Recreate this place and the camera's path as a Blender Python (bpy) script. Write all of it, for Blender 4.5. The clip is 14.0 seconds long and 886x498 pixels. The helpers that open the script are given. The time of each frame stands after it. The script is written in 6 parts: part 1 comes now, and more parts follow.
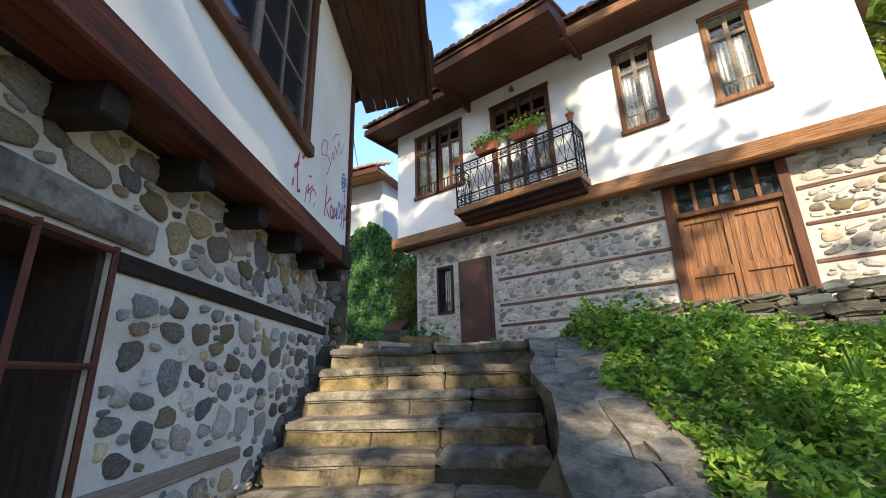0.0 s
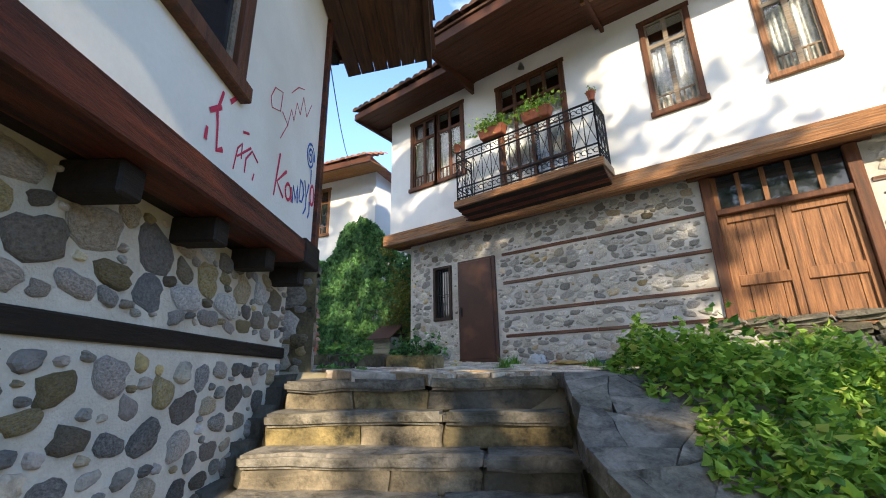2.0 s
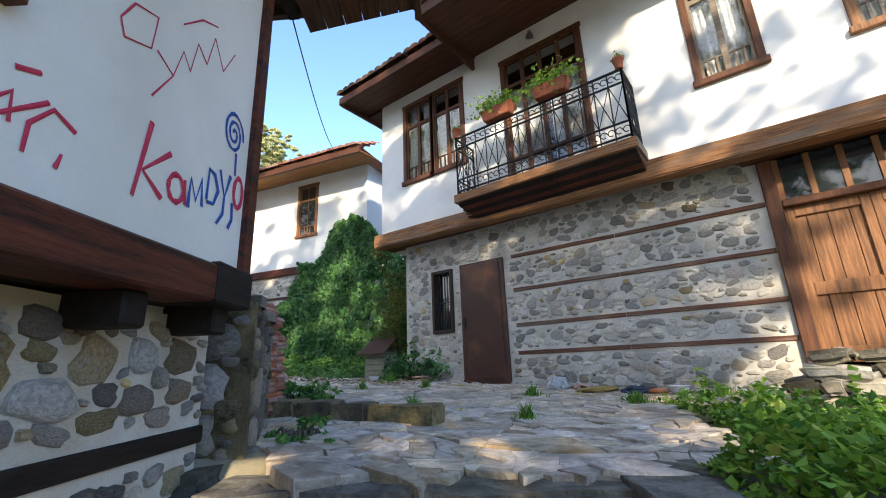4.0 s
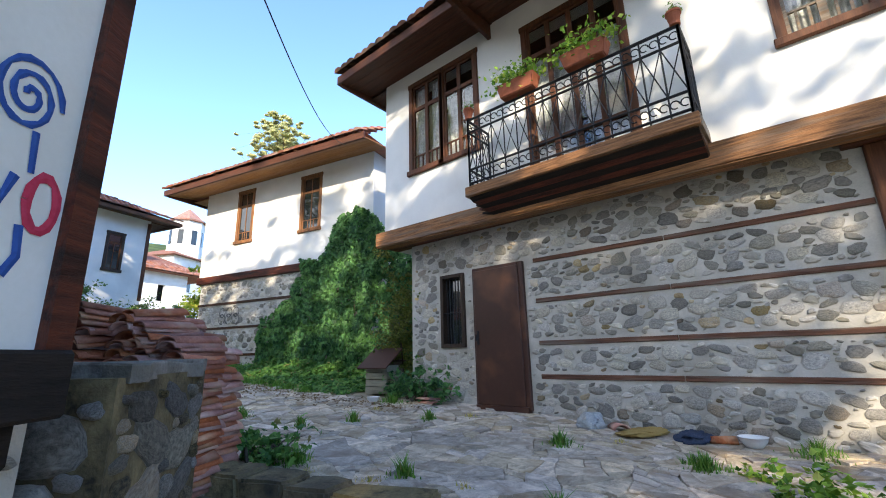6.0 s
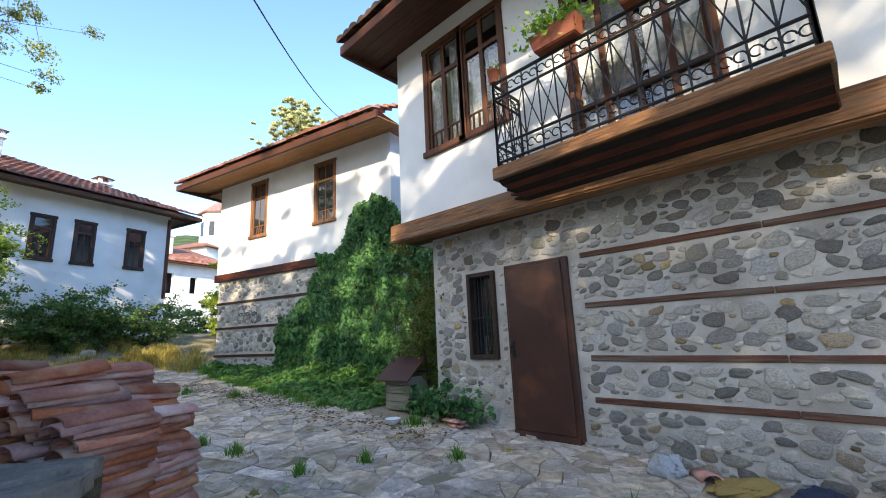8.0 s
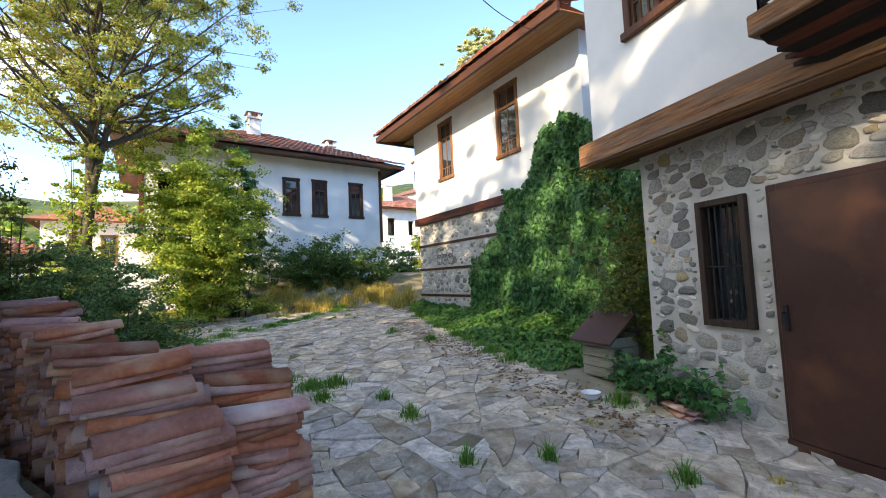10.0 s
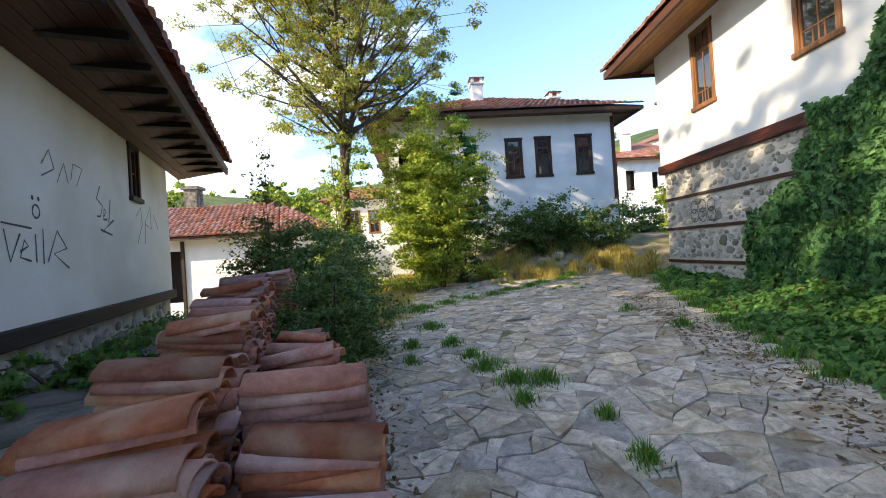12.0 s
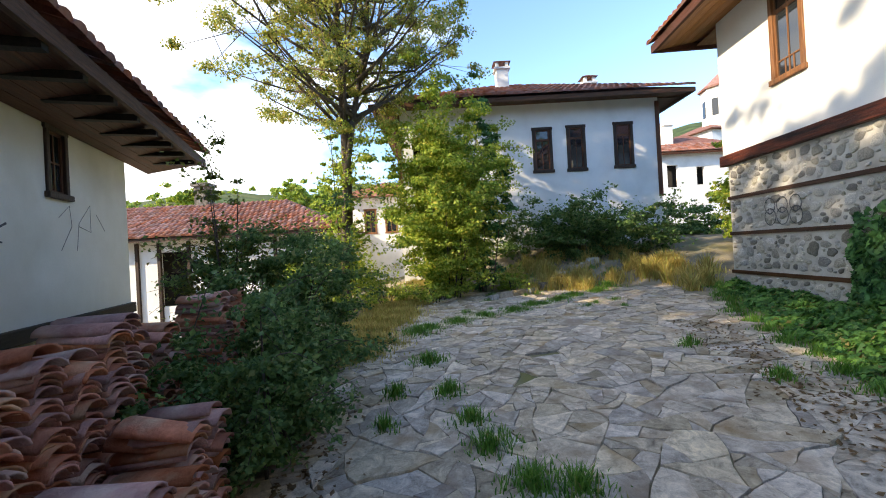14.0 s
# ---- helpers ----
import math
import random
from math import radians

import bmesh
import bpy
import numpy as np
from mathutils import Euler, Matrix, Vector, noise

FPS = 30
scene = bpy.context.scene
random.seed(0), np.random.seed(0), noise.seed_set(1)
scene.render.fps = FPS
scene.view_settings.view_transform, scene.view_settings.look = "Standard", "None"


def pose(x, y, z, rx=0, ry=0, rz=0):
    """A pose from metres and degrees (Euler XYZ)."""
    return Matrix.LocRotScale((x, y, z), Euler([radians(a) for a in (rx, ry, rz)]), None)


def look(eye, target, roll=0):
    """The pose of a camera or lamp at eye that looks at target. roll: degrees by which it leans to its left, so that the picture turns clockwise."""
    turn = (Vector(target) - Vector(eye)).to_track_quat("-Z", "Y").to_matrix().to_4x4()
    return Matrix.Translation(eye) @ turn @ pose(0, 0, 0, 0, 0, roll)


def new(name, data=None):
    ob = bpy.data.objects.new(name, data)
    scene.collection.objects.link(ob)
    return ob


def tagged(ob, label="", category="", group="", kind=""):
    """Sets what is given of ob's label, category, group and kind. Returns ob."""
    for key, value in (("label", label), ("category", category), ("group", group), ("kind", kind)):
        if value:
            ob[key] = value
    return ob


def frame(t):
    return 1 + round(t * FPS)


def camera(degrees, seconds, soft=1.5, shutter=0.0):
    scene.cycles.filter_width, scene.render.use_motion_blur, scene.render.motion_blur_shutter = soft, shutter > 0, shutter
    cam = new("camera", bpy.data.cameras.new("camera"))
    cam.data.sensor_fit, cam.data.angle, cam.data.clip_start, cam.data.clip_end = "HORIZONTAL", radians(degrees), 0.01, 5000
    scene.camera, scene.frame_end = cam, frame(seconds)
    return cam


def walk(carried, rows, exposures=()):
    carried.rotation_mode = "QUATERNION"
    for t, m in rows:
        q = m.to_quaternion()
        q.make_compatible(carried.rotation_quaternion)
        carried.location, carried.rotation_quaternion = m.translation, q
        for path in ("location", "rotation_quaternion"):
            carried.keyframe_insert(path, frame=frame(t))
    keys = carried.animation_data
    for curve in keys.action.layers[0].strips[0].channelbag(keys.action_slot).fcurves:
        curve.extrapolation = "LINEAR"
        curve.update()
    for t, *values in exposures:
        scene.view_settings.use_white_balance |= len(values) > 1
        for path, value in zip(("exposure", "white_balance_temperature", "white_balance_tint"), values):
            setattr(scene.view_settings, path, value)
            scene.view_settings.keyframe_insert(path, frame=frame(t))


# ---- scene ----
cam = camera(92.9, 14.0, 1.0)
PATH = [
    (0, (0.069, 0.045, 1.325), (-1.101, 1.562, 1.902), -1.7),
    (0.5, (-0.144, 0.27, 1.424), (-1.311, 1.79, 1.997), -1.9),
    (1, (-0.301, 0.517, 1.52), (-1.464, 2.041, 2.087), -1.8),
    (1.5, (-0.479, 0.725, 1.59), (-1.641, 2.252, 2.157), -1.2),
    (2, (-0.648, 0.937, 1.651), (-1.806, 2.465, 2.223), -1.0),
    (2.5, (-0.827, 1.173, 1.747), (-1.986, 2.696, 2.327), -0.8),
    (3, (-1.02, 1.376, 1.868), (-2.176, 2.904, 2.441), -1.7),
    (5.5, (-1.661, 2.565, 2.556), (-2.869, 4.08, 3.05), -1.5),
    (6, (-1.803, 2.744, 2.649), (-3.048, 4.232, 3.135), -1.4),
    (6.5, (-1.937, 2.941, 2.741), (-3.197, 4.416, 3.228), -1.4),
    (7, (-2.124, 3.144, 2.856), (-3.402, 4.61, 3.324), -1.8),
    (9.5, (-2.948, 4.221, 3.297), (-4.678, 5.205, 3.486), -3.1),
    (10, (-3.248, 4.454, 3.312), (-5.142, 5.079, 3.447), -2.5),
    (10.5, (-3.5, 4.595, 3.335), (-5.49, 4.779, 3.41), -2.4),
    (11, (-3.753, 4.751, 3.368), (-5.736, 4.493, 3.419), -2.5),
    (11.5, (-4.142, 4.821, 3.356), (-6.099, 4.41, 3.389), -3.0),
    (12, (-4.508, 4.867, 3.386), (-6.453, 4.405, 3.398), -3.6),
    (12.5, (-4.909, 4.958, 3.435), (-6.839, 4.433, 3.442), -4.1),
    (13, (-5.346, 4.956, 3.472), (-7.265, 4.392, 3.48), -4.1),
    (13.5, (-5.748, 4.907, 3.487), (-7.663, 4.33, 3.497), -3.4),
    (14, (-6.157, 4.846, 3.55), (-8.066, 4.252, 3.559), -3.1),
]
EXPOSURES = [(0.0, 2.05, 6550, 10), (3.0, 2.12, 6500, 10), (5.5, 2.12, 6250, 10), (7.0, 2.12, 6250, 10), (9.5, 2.2, 6750, 10), (11.0, 2.12, 6850, 10), (14.0, 1.88, 6750, 10)]
walk(cam, [(t, look(eye, target, roll)) for t, eye, target, roll in PATH], EXPOSURES)

# ---------------------------------------------------------------- world and sun
SUN_TO = Vector((0.62, -0.70, 0.445)).normalized()
world = bpy.data.worlds.new("sky")
scene.world = world
world.use_nodes = True
wn, wl = world.node_tree.nodes, world.node_tree.links
sky = wn.new("ShaderNodeTexSky")
sky.sky_type, sky.sun_disc = "NISHITA", False
sky.sun_elevation = math.asin(SUN_TO.z)
sky.sun_rotation = math.atan2(SUN_TO.x, SUN_TO.y)
sky.air_density, sky.dust_density, sky.ozone_density = 0.8, 0.0, 3.2
coord = wn.new("ShaderNodeTexCoord")
stretch = wn.new("ShaderNodeMapping")
stretch.inputs["Scale"].default_value = (1.3, 1.3, 3.2)
cloud = wn.new("ShaderNodeTexNoise")
cloud.inputs["Scale"].default_value, cloud.inputs["Detail"].default_value = 2.1, 7
ramp = wn.new("ShaderNodeValToRGB")
ramp.color_ramp.elements[0].position, ramp.color_ramp.elements[1].position = 0.62, 0.80
mixer = wn.new("ShaderNodeMix")
mixer.data_type = "RGBA"
mixer.inputs[7].default_value = (4.2, 4.3, 4.5, 1)
wl.new(coord.outputs["Generated"], stretch.inputs["Vector"])
wl.new(stretch.outputs["Vector"], cloud.inputs["Vector"])
# South sky gets extra cloud, mostly out of view, to whiten the fill light.
toward = wn.new("ShaderNodeVectorMath")
toward.operation = "DOT_PRODUCT"
toward.inputs[1].default_value = (0.0, -1.0, 0.0)
bank_of = wn.new("ShaderNodeMapRange")
bank_of.inputs["From Min"].default_value, bank_of.inputs["From Max"].default_value = 0.05, 0.75
cover = wn.new("ShaderNodeMath")
cover.operation = "MULTIPLY_ADD"
cover.inputs[1].default_value = 0.285
wl.new(coord.outputs["Generated"], toward.inputs[0])
wl.new(toward.outputs["Value"], bank_of.inputs["Value"])
wl.new(bank_of.outputs["Result"], cover.inputs[0])
wl.new(cloud.outputs["Fac"], cover.inputs[2])
wl.new(cover.outputs[0], ramp.inputs["Fac"])
wl.new(ramp.outputs["Color"], mixer.inputs[0])
wl.new(sky.outputs["Color"], mixer.inputs[6])
wl.new(mixer.outputs[2], wn["Background"].inputs["Color"])
wn["Background"].inputs["Strength"].default_value = 0.15
sun = new("sun", bpy.data.lights.new("sun", "SUN"))
sun.data.energy, sun.data.angle, sun.data.color = 2.3, radians(0.6), (1.0, 0.83, 0.58)
sun.matrix_world = look((0, 0, 0), -SUN_TO)
sun.location = (10, -12, 20)


# ---------------------------------------------------------------- materials
def material(name, low, high, scale=6.0, rough=0.85, bump=0.3, fine=60.0, stretch=(1, 1, 1), metal=0.0, vary=0.0, stain=None, stain_scale=1.2, spec=0.3, thin=0.0, distort=0.0):
    """Two-scale mottled surface: a broad noise between two colours, fine grain, optional stains, variation per object."""
    m = bpy.data.materials.new(name)
    m.use_nodes = True
    n, l = m.node_tree.nodes, m.node_tree.links
    b = n["Principled BSDF"]
    tc, mp = n.new("ShaderNodeTexCoord"), n.new("ShaderNodeMapping")
    mp.inputs["Scale"].default_value = stretch
    l.new(tc.outputs["Object"], mp.inputs["Vector"])
    info, geo, both, chance = n.new("ShaderNodeObjectInfo"), n.new("ShaderNodeNewGeometry"), n.new("ShaderNodeMath"), n.new("ShaderNodeMath")
    both.operation, chance.operation = "ADD", "FRACT"
    l.new(info.outputs["Random"], both.inputs[0])
    l.new(geo.outputs["Random Per Island"], both.inputs[1])
    l.new(both.outputs[0], chance.inputs[0])
    if vary:
        off = n.new("ShaderNodeVectorMath")
        off.operation = "SCALE"
        off.inputs[0].default_value = (31, 17, 23)
        l.new(chance.outputs[0], off.inputs["Scale"])
        l.new(off.outputs["Vector"], mp.inputs["Location"])
    big, small = n.new("ShaderNodeTexNoise"), n.new("ShaderNodeTexNoise")
    for node, s, d in ((big, scale, 6), (small, fine, 4)):
        node.inputs["Scale"].default_value, node.inputs["Detail"].default_value = s, d
        node.inputs["Distortion"].default_value = distort
        node.inputs["Roughness"].default_value = 0.62
        l.new(mp.outputs["Vector"], node.inputs["Vector"])
    add = n.new("ShaderNodeMath")
    add.operation = "MULTIPLY_ADD"
    add.inputs[1].default_value = 0.35
    l.new(small.outputs["Fac"], add.inputs[0])
    l.new(big.outputs["Fac"], add.inputs[2])
    r = n.new("ShaderNodeValToRGB")
    r.color_ramp.elements[0].position, r.color_ramp.elements[1].position = 0.45, 0.9
    r.color_ramp.elements[0].color, r.color_ramp.elements[1].color = (*low, 1), (*high, 1)
    l.new(add.outputs[0], r.inputs["Fac"])
    col = r.outputs["Color"]
    if stain:
        sn, sr, mx = n.new("ShaderNodeTexNoise"), n.new("ShaderNodeValToRGB"), n.new("ShaderNodeMix")
        sn.inputs["Scale"].default_value, sn.inputs["Detail"].default_value = stain_scale, 8
        l.new(mp.outputs["Vector"], sn.inputs["Vector"])
        sr.color_ramp.elements[0].position, sr.color_ramp.elements[1].position = 0.5, 0.72
        l.new(sn.outputs["Fac"], sr.inputs["Fac"])
        mx.data_type = "RGBA"
        l.new(sr.outputs["Color"], mx.inputs[0])
        l.new(col, mx.inputs[6])
        mx.inputs[7].default_value = (*stain, 1)
        col = mx.outputs[2]
    if vary:
        hsv, mr, mh = n.new("ShaderNodeHueSaturation"), n.new("ShaderNodeMapRange"), n.new("ShaderNodeMapRange")
        mr.inputs["To Min"].default_value, mr.inputs["To Max"].default_value = 1 - vary, 1 + vary
        mh.inputs["To Min"].default_value, mh.inputs["To Max"].default_value = 0.5 - vary * 0.025, 0.5 + vary * 0.025
        l.new(chance.outputs[0], mr.inputs["Value"])
        wv = n.new("ShaderNodeTexWhiteNoise")
        wv.noise_dimensions = "1D"
        l.new(chance.outputs[0], wv.inputs["W"])
        l.new(wv.outputs["Value"], mh.inputs["Value"])
        l.new(mh.outputs["Result"], hsv.inputs["Hue"])
        l.new(wv.outputs["Value"], hsv.inputs["Saturation"])
        sat = n.new("ShaderNodeMapRange")
        sat.inputs["To Min"].default_value, sat.inputs["To Max"].default_value = 1 - vary, 1 + vary
        l.new(wv.outputs["Value"], sat.inputs["Value"])
        l.new(sat.outputs["Result"], hsv.inputs["Saturation"])
        l.new(mr.outputs["Result"], hsv.inputs["Value"])
        l.new(col, hsv.inputs["Color"])
        col = hsv.outputs["Color"]
    l.new(col, b.inputs["Base Color"])
    b.inputs["Roughness"].default_value = rough
    b.inputs["Metallic"].default_value = metal
    b.inputs["Specular IOR Level"].default_value = spec
    if bump:
        bp = n.new("ShaderNodeBump")
        bp.inputs["Strength"].default_value, bp.inputs["Distance"].default_value = bump, 0.02
        l.new(add.outputs[0], bp.inputs["Height"])
        l.new(bp.outputs["Normal"], b.inputs["Normal"])
    return m


def leaf_material(name, dark, light, yellow=None, share=0.1):
    """Leaves: colour varies per leaf, some light passes through."""
    m = bpy.data.materials.new(name)
    m.use_nodes = True
    n, l = m.node_tree.nodes, m.node_tree.links
    b, out = n["Principled BSDF"], n["Material Output"]
    g = n.new("ShaderNodeNewGeometry")
    r = n.new("ShaderNodeValToRGB")
    r.color_ramp.elements[0].color, r.color_ramp.elements[1].color = (*dark, 1), (*light, 1)
    if yellow:
        r.color_ramp.elements[1].position = 1 - share
        e = r.color_ramp.elements.new(1.0)
        e.color = (*yellow, 1)
    l.new(g.outputs["Random Per Island"], r.inputs["Fac"])
    l.new(r.outputs["Color"], b.inputs["Base Color"])
    b.inputs["Roughness"].default_value = 0.55
    b.inputs["Specular IOR Level"].default_value = 0.35
    t, mx = n.new("ShaderNodeBsdfTranslucent"), n.new("ShaderNodeMixShader")
    l.new(r.outputs["Color"], t.inputs["Color"])
    mx.inputs[0].default_value = 0.4
    l.new(b.outputs["BSDF"], mx.inputs[1])
    l.new(t.outputs["BSDF"], mx.inputs[2])
    l.new(mx.outputs["Shader"], out.inputs["Surface"])
    return m


def glass_material(name):
    m = bpy.data.materials.new(name)
    m.use_nodes = True
    b = m.node_tree.nodes["Principled BSDF"]
    b.inputs["Base Color"].default_value = (0.02, 0.025, 0.03, 1)
    b.inputs["Roughness"].default_value = 0.04
    b.inputs["Specular IOR Level"].default_value = 0.9
    return m


def clear_glass(name):
    m = bpy.data.materials.new(name)
    m.use_nodes = True
    b = m.node_tree.nodes["Principled BSDF"]
    b.inputs["Base Color"].default_value = (0.9, 0.93, 0.95, 1)
    b.inputs["Roughness"].default_value = 0.02
    b.inputs["Transmission Weight"].default_value = 1.0
    b.inputs["IOR"].default_value = 1.5
    return m


PLASTER = material("white_limewash", (0.74, 0.74, 0.73), (0.84, 0.835, 0.82), 1.4, 0.9, 0.12, 45, stain=(0.66, 0.66, 0.65), stain_scale=0.9)
PINK = material("pinkish_render", (0.42, 0.31, 0.27), (0.58, 0.45, 0.40), 3, 0.95, 0.3, 50, stain=(0.36, 0.29, 0.26), stain_scale=2)
PLASTER_OLD = material("cream_limewash", (0.70, 0.67, 0.59), (0.81, 0.785, 0.715), 1.2, 0.92, 0.18, 40, stain=(0.6, 0.57, 0.48), stain_scale=0.7)
MORTAR = material("lime_mortar", (0.38, 0.365, 0.335), (0.60, 0.58, 0.54), 3.5, 0.95, 0.8, 55, stain=(0.34, 0.31, 0.26), stain_scale=1.3)
MORTAR_WARM = material("warm_lime_mortar", (0.47, 0.42, 0.335), (0.68, 0.615, 0.51), 3.0, 0.95, 0.9, 50, stain=(0.44, 0.37, 0.26), stain_scale=1.1)
STONE = material("river_stone", (0.20, 0.195, 0.18), (0.52, 0.49, 0.44), 6, 0.85, 0.9, 60, vary=0.5, stain=(0.50, 0.47, 0.41), stain_scale=4)
STONE_DARK = material("dark_river_stone", (0.085, 0.08, 0.07), (0.34, 0.31, 0.265), 7, 0.85, 1.0, 60, vary=0.5, stain=(0.36, 0.33, 0.28), stain_scale=4)
STONE_WARM = material("brown_river_stone", (0.17, 0.135, 0.10), (0.50, 0.41, 0.29), 7, 0.85, 0.9, 60, vary=0.55, stain=(0.36, 0.33, 0.28), stain_scale=4)
STEP_STONE = material("worn_step_stone", (0.048, 0.043, 0.033), (0.32, 0.29, 0.235), 6.0, 0.9, 1.4, 42, stain=(0.06, 0.056, 0.04), stain_scale=3.6, vary=0.2, distort=0.6)
RISER_STONE = material("mossy_riser_stone", (0.03, 0.028, 0.02), (0.34, 0.27, 0.15), 6, 0.9, 1.0, 40, stain=(0.03, 0.03, 0.027), stain_scale=3, vary=0.25)
MOSSY = material("dark_mossy_stone", (0.022, 0.021, 0.017), (0.15, 0.135, 0.10), 6, 0.9, 1.2, 40, stain=(0.06, 0.058, 0.05), stain_scale=3, vary=0.2)
FLAG = material("grey_flagstone", (0.26, 0.213, 0.165), (0.80, 0.685, 0.54), 7.0, 0.85, 1.4, 45, stain=(0.34, 0.25, 0.165), stain_scale=3.0, vary=0.28, distort=1.0)
TERRACE_TOP = material("grey_terrace_slab", (0.09, 0.083, 0.072), (0.34, 0.315, 0.275), 5.0, 0.9, 1.2, 42, stain=(0.10, 0.095, 0.075), stain_scale=2.5, vary=0.2)
EARTH = material("dry_earth", (0.18, 0.15, 0.10), (0.36, 0.31, 0.22), 2.0, 1.0, 0.8, 30, stain=(0.16, 0.16, 0.06), stain_scale=0.8)
WOOD = material("stained_brown_wood", (0.04, 0.014, 0.008), (0.13, 0.045, 0.022), 3, 0.6, 0.35, 30, stretch=(1, 14, 14), stain=(0.05, 0.025, 0.015), stain_scale=1.5)
BAND = material("faded_red_brown_band", (0.05, 0.022, 0.014), (0.20, 0.095, 0.06), 3, 0.75, 0.6, 30, stretch=(1, 12, 12), stain=(0.17, 0.14, 0.115), stain_scale=1.8)
WOOD_V = material("stained_brown_wood_upright", (0.055, 0.02, 0.01), (0.16, 0.062, 0.028), 3, 0.6, 0.35, 30, stretch=(14, 14, 1), stain=(0.05, 0.025, 0.015), stain_scale=1.5)
WOOD_LIGHT = material("weathered_orange_wood", (0.06, 0.026, 0.012), (0.42, 0.20, 0.08), 3, 0.65, 0.7, 26, stretch=(1, 16, 16), stain=(0.20, 0.15, 0.11), stain_scale=0.9)
PINE = material("golden_pine_boards", (0.20, 0.09, 0.035), (0.42, 0.21, 0.09), 3, 0.6, 0.3, 26, stretch=(1, 16, 16), vary=0.12)
WOOD_LIGHT_V = material("weathered_orange_wood_upright", (0.12, 0.05, 0.02), (0.34, 0.16, 0.07), 3, 0.6, 0.4, 26, stretch=(16, 16, 1), stain=(0.09, 0.045, 0.025), stain_scale=1.2)
WOOD_GREY = material("greyed_timber", (0.12, 0.095, 0.075), (0.34, 0.29, 0.23), 3, 0.8, 0.6, 26, stretch=(1, 16, 16), stain=(0.25, 0.16, 0.09), stain_scale=1.6)
WOOD_DARK = material("dark_tarred_wood", (0.022, 0.012, 0.008), (0.12, 0.058, 0.032), 3, 0.65, 0.4, 26, stretch=(1, 12, 12), vary=0.2)
WOOD_DARK_V = material("dark_tarred_wood_upright", (0.018, 0.012, 0.009), (0.06, 0.035, 0.022), 3, 0.6, 0.4, 26, stretch=(12, 12, 1))
WOOD_RED = material("red_brown_painted_beam", (0.014, 0.006, 0.005), (0.17, 0.04, 0.018), 3, 0.5, 0.5, 26, stretch=(1, 10, 10), stain=(0.010, 0.006, 0.005), stain_scale=0.9)
WOOD_BLACK = material("sooty_black_timber", (0.006, 0.005, 0.004), (0.026, 0.018, 0.013), 3, 0.7, 0.5, 26, stretch=(1, 8, 8))
TILE = material("terracotta_roof_tile", (0.17, 0.068, 0.052), (0.40, 0.19, 0.145), 5, 0.9, 0.7, 45, vary=0.28, stain=(0.28, 0.19, 0.15), stain_scale=3)
STACK_TILE = material("stacked_terracotta_tile", (0.28, 0.108, 0.078), (0.60, 0.285, 0.21), 5, 0.9, 0.7, 45, vary=0.32, stain=(0.58, 0.40, 0.29), stain_scale=4)
TILE_DARK = material("weathered_roof_tile", (0.07, 0.045, 0.035), (0.24, 0.115, 0.075), 2.5, 0.9, 0.5, 30, stain=(0.10, 0.095, 0.075), stain_scale=1.2)
IRON = material("black_wrought_iron", (0.012, 0.013, 0.016), (0.035, 0.036, 0.04), 10, 0.5, 0.1, 60, metal=0.4)
IRON_RED = material("rust_red_window_bars", (0.05, 0.018, 0.012), (0.14, 0.045, 0.03), 10, 0.6, 0.2, 60, metal=0.2)
STEEL_DOOR = material("brown_painted_steel", (0.045, 0.021, 0.016), (0.07, 0.032, 0.023), 1.5, 0.42, 0.06, 25, stain=(0.13, 0.055, 0.03), stain_scale=2.0)
GLASS = glass_material("dark_window_glass")
CLEAR = clear_glass("clear_window_glass")
# Near-black base colour puts the darkness of unlit rooms into these surfaces.
INSIDE = material("dim_painted_interior", (0.03, 0.027, 0.024), (0.06, 0.055, 0.05), 2, 1.0, 0)
CURTAIN = material("lace_curtain", (0.30, 0.31, 0.32), (0.72, 0.72, 0.70), 14, 0.95, 0.3, 60)
LEAF_IVY = leaf_material("ivy_leaf", (0.018, 0.07, 0.028), (0.15, 0.34, 0.10))
LEAF_GROUND = leaf_material("ground_ivy_leaf", (0.04, 0.13, 0.03), (0.18, 0.36, 0.075), (0.30, 0.24, 0.09), 0.08)
LEAF_OLIVE = leaf_material("olive_leaf", (0.07, 0.11, 0.02), (0.26, 0.28, 0.06))
LITTER = leaf_material("dry_leaf_litter", (0.12, 0.07, 0.03), (0.30, 0.19, 0.09))
LEAF_BUSH = leaf_material("bush_leaf", (0.05, 0.115, 0.03), (0.21, 0.33, 0.095), (0.32, 0.33, 0.13), 0.12)
LEAF_TREE = leaf_material("tree_leaf", (0.16, 0.23, 0.04), (0.46, 0.48, 0.10), (0.62, 0.46, 0.11), 0.3)
LEAF_PALE = leaf_material("pale_birch_leaf", (0.42, 0.45, 0.20), (0.74, 0.72, 0.40))
LEAF_BRIGHT = leaf_material("sunny_shrub_leaf", (0.13, 0.24, 0.025), (0.46, 0.54, 0.08), (0.58, 0.50, 0.08), 0.15)
LEAF_NETTLE = leaf_material("weed_leaf", (0.05, 0.16, 0.018), (0.38, 0.58, 0.08), (0.50, 0.52, 0.12), 0.15)
GRASS = leaf_material("grass_blade", (0.07, 0.19, 0.025), (0.20, 0.38, 0.06), (0.35, 0.30, 0.10), 0.1)
GRASS_DRY = leaf_material("dry_grass_blade", (0.38, 0.29, 0.08), (0.70, 0.56, 0.18), (0.30, 0.36, 0.07), 0.3)
BARK = material("tree_bark", (0.05, 0.04, 0.03), (0.16, 0.13, 0.10), 6, 0.95, 0.9, 30, stretch=(3, 3, 0.6))
